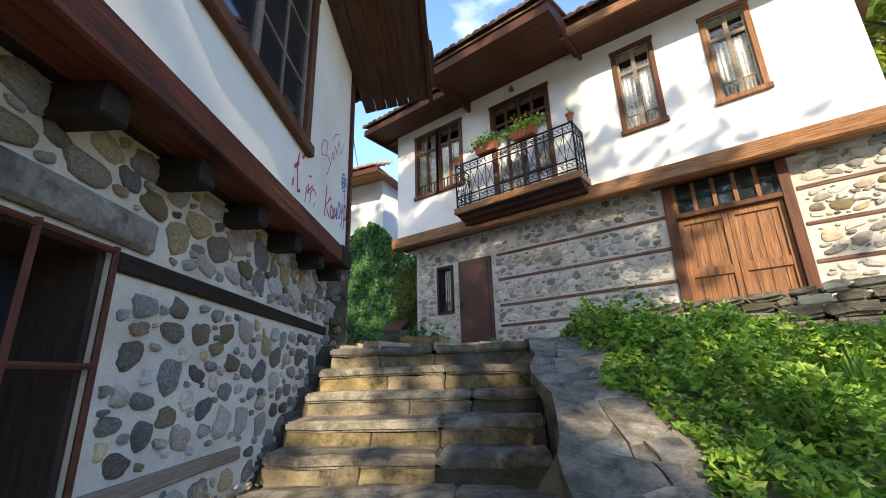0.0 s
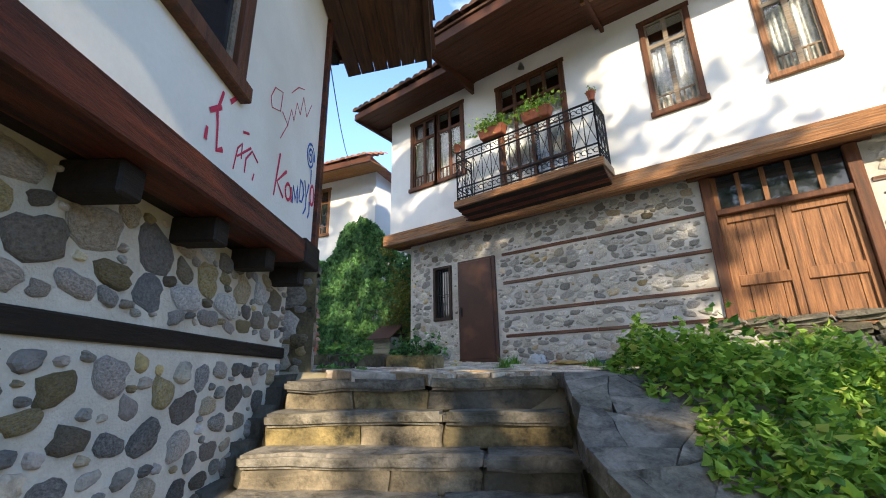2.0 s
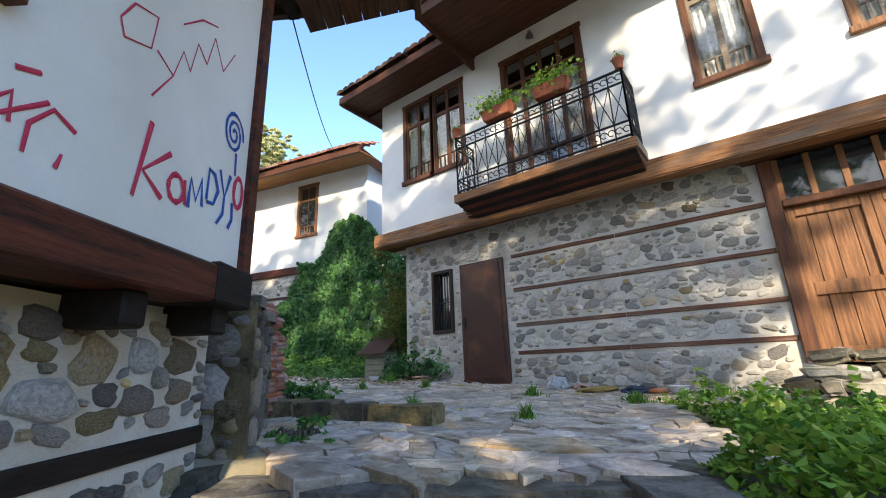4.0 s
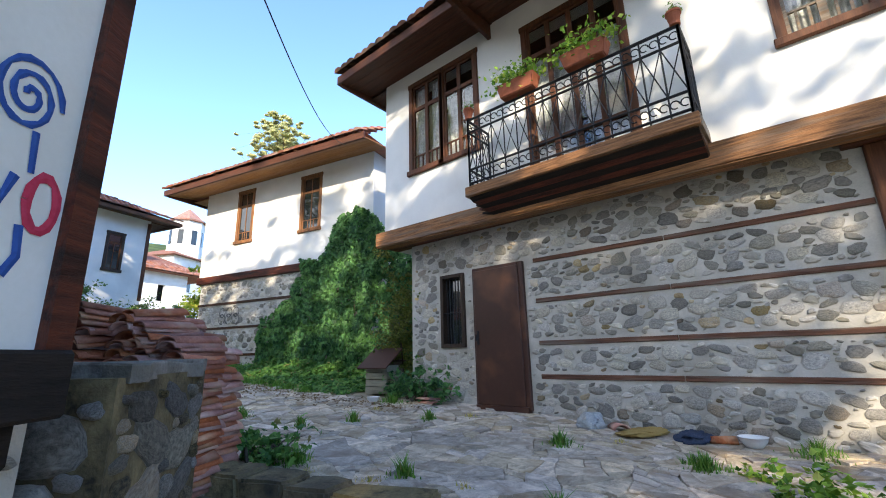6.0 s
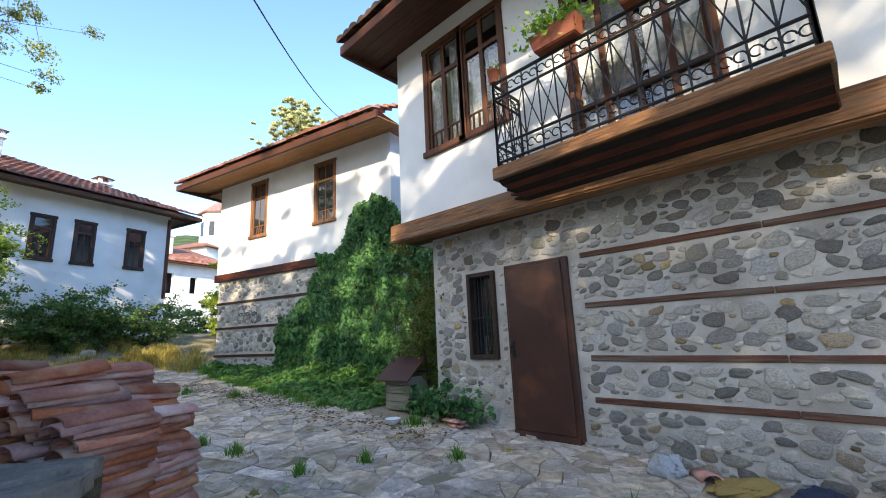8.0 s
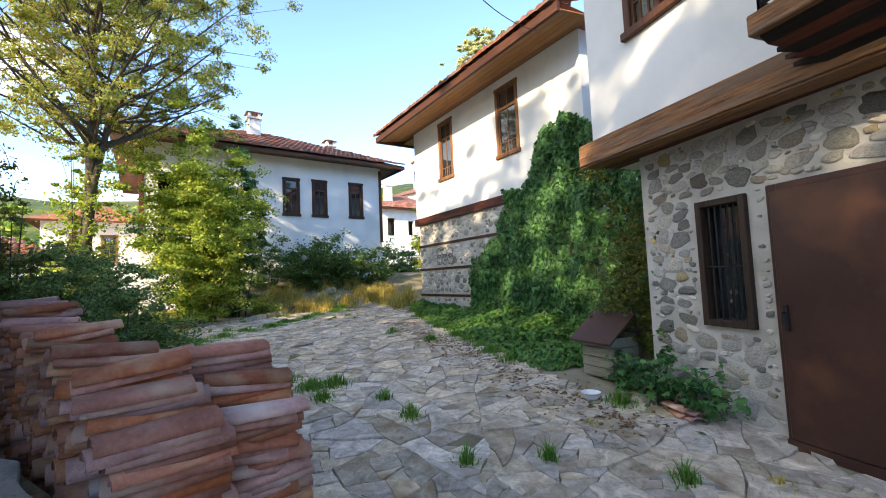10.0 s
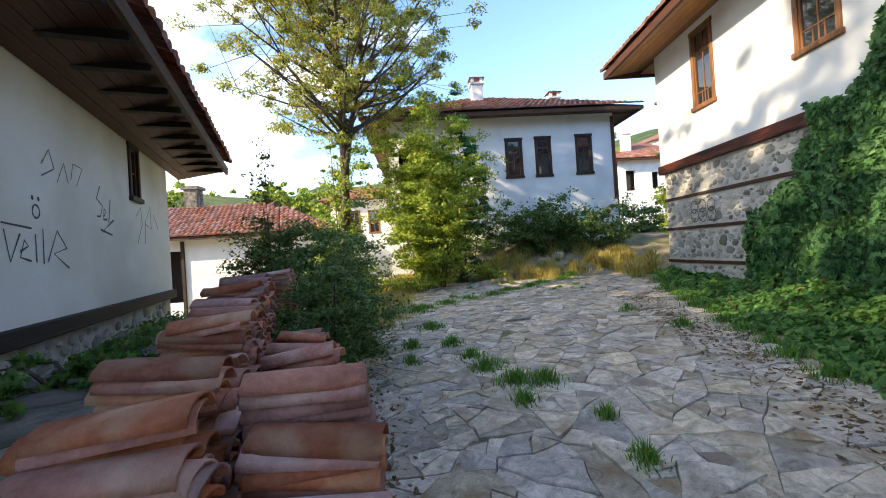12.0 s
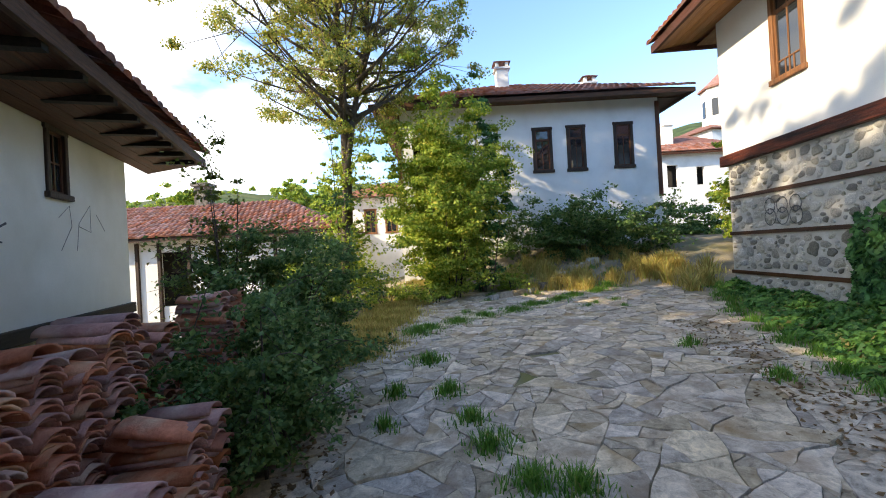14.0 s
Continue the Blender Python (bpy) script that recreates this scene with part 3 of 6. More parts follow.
def roof_prism(x0, x1, y0, y1, z0, ridge):
    """A hipped roof block over the rectangle."""
    bm = bmesh.new()
    c = [bm.verts.new(p) for p in ((x0, y0, z0), (x1, y0, z0), (x1, y1, z0), (x0, y1, z0))]
    half = min(x1 - x0, y1 - y0) / 2
    if x1 - x0 >= y1 - y0:
        r = [bm.verts.new((x0 + half, (y0 + y1) / 2, ridge)), bm.verts.new((x1 - half, (y0 + y1) / 2, ridge))]
        fs = ((c[0], c[1], r[1], r[0]), (c[2], c[3], r[0], r[1]), (c[3], c[0], r[0]), (c[1], c[2], r[1]))
    else:
        r = [bm.verts.new(((x0 + x1) / 2, y0 + half, ridge)), bm.verts.new(((x0 + x1) / 2, y1 - half, ridge))]
        fs = ((c[0], c[1], r[0]), (c[1], c[2], r[1], r[0]), (c[2], c[3], r[1]), (c[3], c[0], r[0], r[1]))
    for f in fs:
        bm.faces.new(f)
    bm.faces.new(c[::-1])
    return bm


MAIN, MAIN_WALL = main_house()


def balcony():
    b = new("balcony")
    b.parent = MAIN
    b["label"] = "timber balcony with black wrought-iron railing"
    b.matrix_basis = Matrix.Translation((0, -8.13, 0))
    x0, x1, y0, y1, zt = -5.12, -2.26, 7.3, 7.7, 4.95
    bm = bmesh.new()
    v = [bm.verts.new(c) for c in ((x0, y0, zt - 0.13), (x1, y0, zt - 0.13), (x1 + 0.02, y1, 4.6), (x0 + 0.25, y1, 4.6), (x0, y0, zt), (x1, y0, zt), (x1, 7.87, zt), (x0, 7.87, zt))]
    for f in ((0, 3, 2, 1), (4, 5, 6, 7), (0, 1, 5, 4), (1, 2, 6, 5), (2, 3, 7, 6), (3, 0, 4, 7)):
        bm.faces.new([v[i] for i in f])
    bevelled(bm, 0.012)
    part("balcony_deck", bm, WOOD_DARK, b)
    bm = bmesh.new()
    box(bm, x0 - 0.04, x1 + 0.03, y0 - 0.03, y0 + 0.03, zt - 0.14, zt + 0.005)
    bevelled(bm, 0.01)
    roughen(bm, 0.006, 3, 2)
    part("edge_board", bm, WOOD_LIGHT, b)
    for xa in (x0 - 0.04, x1 - 0.02):
        bm = bmesh.new()
        box(bm, xa, xa + 0.055, y0 + 0.03, 7.87, zt - 0.14, zt + 0.005)
        part("edge_board", bm, WOOD_GREY, b)
    for k in range(5):
        ya, yb = y0 + 0.03 + k * 0.075, y0 + 0.1 + k * 0.075
        za, zb = zt - 0.15 - k * 0.042, zt - 0.15 - (k + 1) * 0.042
        bm = bmesh.new()
        q = [bm.verts.new(c) for c in ((x0, ya, za), (x1, ya, za), (x1, yb, zb), (x0 + 0.05 * k, yb, zb), (x0, ya, za + 0.03), (x1, ya, za + 0.03), (x1, yb, zb + 0.03), (x0 + 0.05 * k, yb, zb + 0.03))]
        for f in ((0, 3, 2, 1), (4, 5, 6, 7), (0, 1, 5, 4), (1, 2, 6, 5), (2, 3, 7, 6), (3, 0, 4, 7)):
            bm.faces.new([q[i] for i in f])
        part("underside_board", bm, WOOD_RED if k % 2 else WOOD_BLACK, b)
    return b


BALCONY = balcony()


# ---------------------------------------------------------------- gate, steel door, barred window
def gate():
    g = new("gate")
    g.parent = MAIN
    g["label"] = "old brown double plank gate under a glazed transom"
    x0, x1, z0, z1 = -1.0, 0.62, 2.02, 4.47
    bm = bmesh.new()
    for q in ((x0 - 0.09, x0 + 0.06, z0, z1), (x1 - 0.06, x1 + 0.09, z0, z1), (x0 - 0.16, x1 + 0.16, z1, z1 + 0.16), (x0 + 0.06, x1 - 0.06, 3.84, 3.93)):
        box(bm, q[0], q[1], -0.06, 0.2, q[2], q[3])
    bevelled(bm, 0.012)
    part("gate_frame", bm, WOOD_V, g)
    for za, zb, out, mat in ((z1 + 0.16, z1 + 0.26, 0.14, WOOD), (z1 + 0.26, z1 + 0.3, 0.2, WOOD_LIGHT)):
        bm = bmesh.new()
        box(bm, x0 - 0.24, x1 + 0.24, -out, 0.0, za - 0.16, zb - 0.16)
        bevelled(bm, 0.01)
        part("cornice", bm, mat, g)
    for s in (0, 1):
        a = x0 + 0.06 + s * 0.75
        bm = bmesh.new()
        for k in range(4):
            box(bm, a + 0.01 + k * 0.185, a + 0.185 + k * 0.185 + 0.002, 0.05, 0.09, z0 + 0.03, 3.84)
        part("gate_leaf", bm, WOOD_LIGHT_V, g)
        bm = bmesh.new()
        for q in ((a, a + 0.09, z0 + 0.03, 3.84), (a + 0.66, a + 0.745, z0 + 0.03, 3.84), (a + 0.09, a + 0.66, z0 + 0.03, z0 + 0.2), (a + 0.09, a + 0.66, 2.78, 2.93), (a + 0.09, a + 0.66, 3.72, 3.84)):
            box(bm, q[0], q[1], 0.02, 0.05, q[2], q[3])
        bevelled(bm, 0.006)
        part("leaf_frame", bm, WOOD_LIGHT_V, g)
    for k in range(5):
        a = x0 + 0.06 + k * 0.3
        bm = bmesh.new()
        box(bm, a, a + 0.06, 0.02, 0.08, 3.93, z1)
        part("transom_post", bm, WOOD_LIGHT_V, g)
        bm = bmesh.new()
        box(bm, a + 0.06, a + 0.3, 0.05, 0.056, 3.93, z1)
        part("transom_pane", bm, GLASS, g)
    return g


def steel_door():
    d = new("door")
    d.parent = MAIN
    d["label"] = "brown painted steel door, closed, rust-warm patches"
    bm = bmesh.new()
    for q in ((-5.68, -5.6, 1.88, 3.95), (-4.86, -4.78, 1.88, 3.95), (-5.6, -4.86, 3.87, 3.95)):
        box(bm, q[0], q[1], -0.06, 0.1, q[2], q[3])
    bevelled(bm, 0.008)
    part("door_frame", bm, STEEL_DOOR, d)
    bm = bmesh.new()
    box(bm, -5.64, -4.85, -0.085, -0.035, 1.93, 3.9)
    bevelled(bm, 0.008)
    part("door_leaf", bm, STEEL_DOOR, d)
    bm = bmesh.new()
    box(bm, -5.66, -4.8, -0.1, 0.1, 1.86, 1.93)
    part("threshold", bm, STEEL_DOOR, d)
    bm = bmesh.new()
    box(bm, -5.6, -5.57, -0.1, -0.085, 2.78, 2.98)
    rod(bm, (-5.585, -0.09, 2.92), (-5.585, -0.14, 2.92), 0.008)
    rod(bm, (-5.585, -0.14, 2.93), (-5.585, -0.14, 2.83), 0.009)
    part("door_handle", bm, IRON, d)
    return d


def barred_window():
    w = new("barred_window")
    w.parent = MAIN
    w["label"] = "small window with black iron bars"
    x0, x1, z0, z1 = -6.36, -5.87, 2.75, 3.93
    bm = bmesh.new()
    for q in ((x0, x0 + 0.06, z0, z1), (x1 - 0.06, x1, z0, z1), (x0 + 0.06, x1 - 0.06, z0, z0 + 0.06), (x0 + 0.06, x1 - 0.06, z1 - 0.06, z1)):
        box(bm, q[0], q[1], -0.05, 0.12, q[2], q[3])
    bevelled(bm, 0.006)
    part("window_frame", bm, WOOD_DARK_V, w)
    for k in range(1, 6):
        bm = bmesh.new()
        x = x0 + 0.06 + (x1 - x0 - 0.12) * k / 6
        rod(bm, (x, -0.01, z0 + 0.05), (x, -0.01, z1 - 0.05), 0.007)
        part("bar", bm, IRON, w)
    bm = bmesh.new()
    rod(bm, (x0 + 0.05, -0.01, 3.3), (x1 - 0.05, -0.01, 3.3), 0.008)
    part("bar", bm, IRON, w)
    bm = bmesh.new()
    box(bm, x0 + 0.05, x1 - 0.05, 0.1, 0.106, z0 + 0.05, z1 - 0.05)
    part("pane", bm, GLASS, w)


gate()
steel_door()
barred_window()


# ---------------------------------------------------------------- the ivy house
def ivy_house():
    h = thing("house", frame_at((-16.6, 8.0), 14), "white upper storey house over stone base beside ivy", "house")
    L = 6.85
    w1, w2 = (1.55, 2.3, 6.25, 7.85), (4.25, 5.05, 6.22, 7.8)
    wall = part("stone_wall", wall_mesh(L - 0.04, 1.8, 5.08, 0.5, x0=0.06), MORTAR, h, "pale mortar stone wall with dark bands", m=Matrix.Translation((0, 0.06, 0)))
    part("upper_wall", wall_mesh(L, 5.08, 8.3, 0.3, (w1, w2)), PLASTER, h, "white limewashed upper wall")
    bm = bmesh.new()
    box(bm, 0, 0.3, 0.3, 7, 5.08, 8.3)
    part("upper_side_wall", bm, PLASTER, h)
    bm = bmesh.new()
    box(bm, L - 0.3, L, 0.3, 7, 5.08, 8.3)
    part("upper_side_wall", bm, PLASTER, h)
    bm = bmesh.new()
    box(bm, 0.06, 0.5, 0.56, 7, 1.8, 5.08)
    part("lower_side_wall", bm, MORTAR, h)
    bm = bmesh.new()
    box(bm, L - 0.5, L - 0.04, 0.56, 7, 1.8, 5.08)
    part("lower_side_wall", bm, MORTAR, h)
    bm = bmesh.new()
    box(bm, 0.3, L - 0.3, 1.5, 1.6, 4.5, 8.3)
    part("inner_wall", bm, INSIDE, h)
    bm = bmesh.new()
    box(bm, -0.06, L, -0.05, 0.2, 5.02, 5.24)
    box(bm, -0.06, 0.2, 0.2, 7, 5.02, 5.24)
    bevelled(bm, 0.01)
    part("floor_beam", bm, WOOD_RED, h, "dark red-brown floor beam")
    for z in (4.3, 3.55, 2.75):
        bm = bmesh.new()
        box(bm, 0.03, L - 0.1, 0.03, 0.2, z, z + 0.07)
        part("lacing_band", bm, WOOD_DARK, h)
    for a in (w1, w2):
        window(h, *a[:2], a[2], a[3], 0, [(0.72, 2, 1), (0.28, 2, 1)], 1, WOOD_LIGHT_V, WOOD_LIGHT_V, lattice=True)
    soffit(h, PINE, -0.75, L + 0.4, -0.95, 0, 7.95, 8.1, 5)
    soffit(h, PINE, -0.75, 0, 0, 7.5, 8.0, 8.0, 6)
    bm = bmesh.new()
    box(bm, -0.81, L + 0.4, -1.02, -0.95, 7.92, 8.1)
    box(bm, -0.81, -0.75, -0.95, 7.6, 7.92, 8.1)
    part("eave_fascia", bm, WOOD, h)
    roof = part("roof", roof_prism(-0.8, L + 0.4, -1.0, 7.8, 8.1, 10.4), TILE, h, "terracotta tile roof")
    tiled_slope((-0.8, -1.06, 8.11), (1, 0, 0), (0, 4.4, 2.3), 40, 4, roof, TILE)
    return h, wall


IVY_HOUSE, IVY_WALL = ivy_house()


# ---------------------------------------------------------------- the far house
def far_house():
    h = thing("house", frame_at((-19.0, -1.6), 107), "white house with red tile roof and three dark windows", "house")
    L, A, OV, EZ, RZ = 9.8, 1.0, 0.75, 8.2, 10.6
    ws = [(L - 1.54, L - 0.88, 6.1, 7.46), (L - 3.12, L - 2.48, 6.08, 7.44), (L - 4.27, L - 3.6, 6.08, 7.42)]
    gallery = (A + 0.5, A + 1.9, 5.1, 7.3)
    part("wall", wall_mesh(L, 2.2, EZ + 0.25, 0.4, ws + [gallery], x0=A), PLASTER, h, "white limewashed wall")
    for xa in (L - 0.4, A):
        bm = bmesh.new()
        box(bm, xa, xa + 0.4, 0.4, 9, 2.2, EZ + 0.25)
        part("side_wall", bm, PLASTER, h)
    bm = bmesh.new()
    box(bm, A + 0.4, L - 0.4, 1.4, 1.5, 4, EZ + 0.2)
    part("inner_wall", bm, INSIDE, h)
    for w in ws:
        window(h, *w, 0, [(0.75, 2, 1), (0.25, 1, 1)], 1, WOOD_DARK_V, WOOD_V, trim=0.1)
    for xa in (A - 0.03, L - 0.11):
        bm = bmesh.new()
        box(bm, xa, xa + 0.14, -0.03, 0.06, 5.0, EZ)
        bevelled(bm, 0.008)
        part("corner_post", bm, WOOD_V, h, "brown timber corner post")
    rail = new("gallery_rail")
    rail.parent = h
    rail["label"] = "orange-brown timber gallery rail"
    for z in (5.2, 6.05):
        bm = bmesh.new()
        box(bm, gallery[0], gallery[1], -0.08, 0.0, z, z + 0.09)
        bevelled(bm, 0.008)
        part("rail", bm, WOOD_LIGHT, rail)
    for k in range(9):
        bm = bmesh.new()
        xa = gallery[0] + 0.03 + k * 0.16
        box(bm, xa, xa + 0.06, -0.06, -0.02, 5.29, 6.05)
        part("baluster", bm, WOOD_LIGHT_V, rail)
    soffit(h, WOOD_DARK, A - OV, L + OV, -OV, 0, EZ, EZ + 0.14, 5)
    soffit(h, WOOD_DARK, L, L + OV, 0, 9.5, EZ + 0.08, EZ + 0.08, 5)
    bm = bmesh.new()
    box(bm, A - OV - 0.05, L + OV + 0.06, -OV - 0.06, -OV, EZ - 0.02, EZ + 0.11)
    box(bm, L + OV, L + OV + 0.06, -OV, 9.8, EZ - 0.02, EZ + 0.11)
    part("eave_fascia", bm, WOOD_DARK, h)
    y0, y1 = -OV - 0.05, 9.9
    x0, x1 = A - OV - 0.05, L + OV + 0.05
    roof = part("roof", roof_prism(x0, x1, y0, y1, EZ + 0.12, RZ), TILE_DARK, h, "old red tile roof with chimneys")
    half = min(x1 - x0, y1 - y0) / 2
    rise = (RZ - EZ - 0.12) / half
    for r in range(14):
        d = r * 0.34
        n = int((x1 - x0 - 2 * d) / 0.2)
        if n > 1:
            tiled_slope((x0 + d, y0 - 0.04 + d, EZ + 0.15 + d * rise), (1, 0, 0), (0, 1, rise), n, 1, roof, TILE)
    for cx, cy, top, w in ((5.02, 2.57, 10.9, 0.24), (8.57, 2.96, 10.3, 0.22)):
        chimney(h, cx, cy, 8.6, top, w)
    return h


def chimney(h, cx, cy, foot, top, w):
    """A plastered stack with an open cap under a small tiled hat."""
    c = new("chimney")
    c.parent = h
    bm = bmesh.new()
    box(bm, cx - w, cx + w, cy - w, cy + w, foot, top - 0.35)
    bevelled(bm, 0.02)
    part("shaft", bm, PLASTER, c)
    bm = bmesh.new()
    box(bm, cx - w - 0.07, cx + w + 0.07, cy - w - 0.07, cy + w + 0.07, top - 0.35, top - 0.28)
    for sx in (-1, 1):
        for sy in (-1, 1):
            box(bm, cx + sx * (w - 0.05) - 0.06, cx + sx * (w - 0.05) + 0.06, cy + sy * (w - 0.05) - 0.06, cy + sy * (w - 0.05) + 0.06, top - 0.28, top - 0.08)
    part("cap", bm, PLASTER, c)
    bm = bmesh.new()
    v = [bm.verts.new(p) for p in ((cx - w - 0.1, cy - w - 0.1, top - 0.08), (cx + w + 0.1, cy - w - 0.1, top - 0.08), (cx + w + 0.1, cy + w + 0.1, top - 0.08), (cx - w - 0.1, cy + w + 0.1, top - 0.08), (cx, cy, top + 0.08))]
    bm.faces.new(v[:4])
    for i in range(4):
        bm.faces.new((v[i], v[(i + 1) % 4], v[4]))
    part("chimney_top", bm, TILE, c)


far_house()


# ---------------------------------------------------------------- the graffiti house
CORNER = (-3.58, 2.98)


def sunk(bm, below, slope):
    """Lower the foot of a wall along its length."""
    for v in bm.verts:
        if v.co.z < below:
            v.co.z -= slope * v.co.x
    return bm


def street_house():
    h = thing("house", pose(0, 0, 0), "jettied white house with stone base and red-brown beam", "house")
    # street side: x runs back down the steps, y points into the house
    fs = Matrix(((0.595, -0.804, 0, CORNER[0]), (-0.804, -0.595, 0, CORNER[1]), (0, 0, 1, 0), (0, 0, 0, 1)))
    fe = Matrix(((-0.829, 0.559, 0, CORNER[0]), (-0.559, -0.829, 0, CORNER[1]), (0, 0, 1, 0), (0, 0, 0, 1)))
    lwin = (2.82, 3.9, 0.2, 1.9)
    uwin = (1.4, 3.3, 3.22, 4.75)
    lower = part("stone_wall", wall_mesh(7, -1, 2.46, 0.5, (lwin,), x0=-0.24), MORTAR_WARM, h, "cobblestone base wall in warm mortar", m=fs @ Matrix.Translation((0, 0.28, 0)))
    part("upper_wall", sunk(wall_mesh(7, 2.62, 5.2, 0.3, (uwin,)), 2.63, 0.028), PLASTER_OLD, h, "white plaster wall with red and blue scrawls", m=fs)
    ewin = (7.12, 7.58, 4.5, 5.25)
    part("end_wall", wall_mesh(9.3, 2.9, 5.5, 0.3, (ewin,), x0=0.3), PLASTER_OLD, h, "white plaster end wall with dark scrawls", m=fe)
    part("end_base", wall_mesh(9.3, 0.5, 2.9, 0.4, x0=0.3), MORTAR, h, m=fe @ Matrix.Translation((0, 0.05, 0)))
    bm = bmesh.new()
    box(bm, 0, 9.35, -0.06, 0.1, 2.82, 2.98)
    bevelled(bm, 0.01)
    part("end_beam", bm, WOOD_BLACK, h, m=fe)
    bm = bmesh.new()
    box(bm, 0.3, 7, -0.05, 0.2, 2.49, 2.67, drop=0.2)
    bevelled(bm, 0.012)
    roughen(bm, 0.006, 2, 2)
    part("jetty_beam", bm, WOOD_RED, h, "red-brown painted jetty beam", m=fs)
    bm = bmesh.new()
    box(bm, -0.04, 0.3, -0.055, 0.2, 2.49, 2.69)
    bevelled(bm, 0.012)
    part("jetty_beam", bm, WOOD_BLACK, h, m=fs)
    for x in (0.08, 0.68, 1.3, 1.95, 2.6, 3.2, 3.8, 4.4):
        bm = bmesh.new()
        box(bm, x - 0.065, x + 0.065, 0.04, 0.4, 2.36 - 0.03 * x, 2.5 - 0.03 * x)
        bevelled(bm, 0.012)
        part("joist", bm, WOOD_BLACK, h, m=fs)
    bm = bmesh.new()
    box(bm, -0.26, 2.8, 0.255, 0.4, 1.8, 1.89)
    bevelled(bm, 0.01)
    roughen(bm, 0.008, 2, 2)
    part("lacing_band", bm, WOOD_BLACK, h, "sooty black timber band", m=fs)
    bm = bmesh.new()
    box(bm, 1.5, 2.78, 0.25, 0.4, 0.84, 0.92)
    bevelled(bm, 0.01)
    roughen(bm, 0.008, 2, 2)
    part("lacing_band", bm, WOOD_GREY, h, m=fs)
    bm = bmesh.new()
    box(bm, 2.6, 4.2, 0.24, 0.5, 1.92, 2.08)
    bevelled(bm, 0.02)
    roughen(bm, 0.012, 3, 2)
    part("lintel", bm, STEP_STONE, h, m=fs)
    bm = bmesh.new()
    box(bm, -0.035, 0.05, -0.035, 0.05, 2.69, 5.05)
    part("corner_post", bm, WOOD_RED, h, "dark maroon corner post", m=fs)
    w = window(h, *uwin, 0, [(1.0, 2, 3)], 2, WOOD_V, WOOD_GREY, trim=0.1)
    w.matrix_basis = fs
    w = window(h, *ewin, 0, [(1.0, 2, 2)], 1, WOOD_DARK_V, WOOD_V, trim=0.07)
    w.matrix_basis = fe
    bm = bmesh.new()
    box(bm, 0.05, 7, 0.2, 5.5, 2.5, 2.6, drop=0.18)
    part("jetty_deck", bm, WOOD_BLACK, h, m=fs)
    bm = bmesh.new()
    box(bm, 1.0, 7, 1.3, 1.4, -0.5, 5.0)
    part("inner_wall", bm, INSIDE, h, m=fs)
    bm = bmesh.new()
    box(bm, 6.7, 7.0, 0.4, 9, -1, 5.2)
    part("back_wall", bm, PLASTER_OLD, h, m=fs)
    bm = bmesh.new()
    box(bm, 9.0, 9.3, 0.45, 6.6, 0.5, 5.5)
    part("far_wall", bm, PLASTER_OLD, h, m=fe)
    bm = roof_prism(-1.0, 10.35, -1.0, 7.6, 5.5, 7.4)
    roof = part("roof", bm, TILE_DARK, h, "old terracotta tile roof", m=fe @ Matrix.Translation((0, 0, 0.06)))
    tiled_slope((-1.0, -1.06, 5.57), (1, 0, 0), (0, 4.3, 1.9), 56, 2, roof, TILE)
    bm = bmesh.new()
    box(bm, 7.7, 8.05, 0.35, 0.7, 5.6, 8.2)
    bevelled(bm, 0.012)
    part("chimney", bm, PINK, h, "pinkish plastered chimney", m=fe)
    # iron grille of the lower window
    g = new("grille_window")
    g.parent = h
    g.matrix_basis = fs
    bm = bmesh.new()
    for x in np.arange(2.82, 3.95, 0.36):
        rod(bm, (x, 0.26, 0.2), (x, 0.26, 1.9), 0.014)
    for z in (0.3, 0.85, 1.4, 1.88):
        rod(bm, (2.82, 0.26, z), (3.9, 0.26, z), 0.014)
    part("grille", bm, IRON_RED, g)
    # Dark boards added over the pale reveal to put its shade into colour.
    bm = bmesh.new()
    for q in ((2.825, 2.86, 0.2, 1.9), (3.86, 3.895, 0.2, 1.9), (2.86, 3.86, 1.86, 1.895)):
        box(bm, q[0], q[1], 0.3, 0.9, q[2], q[3])
    part("lining", bm, WOOD_DARK_V, g)
    bm = bmesh.new()
    box(bm, 2.82, 3.9, 0.6, 0.61, 0.2, 1.9)
    part("pane", bm, GLASS, g)
    # roof: eaves round the corner
    soffit(h, WOOD_DARK, -0.8, 7, -0.95, 0, 5.26, 5.05, 6, m=fs)
    soffit(h, WOOD, 0, 10.3, -0.95, 0, 5.5, 5.3, 6, m=fe)
    for k in range(16):
        bm = bmesh.new()
        box(bm, 0.2 + k * 0.63, 0.3 + k * 0.63, -0.95, 0, 5.36, 5.44)
        part("rafter", bm, WOOD_BLACK, h, m=fe)
    bm = bmesh.new()
    box(bm, -0.86, 7, -1.0, -0.94, 5.2, 5.34)
    part("eave_fascia", bm, WOOD_DARK, h, m=fs)
    bm = bmesh.new()
    box(bm, -0.9, 10.3, -1.0, -0.94, 5.42, 5.58)
    part("eave_fascia", bm, WOOD_DARK, h, m=fe)
    return h, lower, fs, fe


STREET, STREET_WALL, FS, FE = street_house()


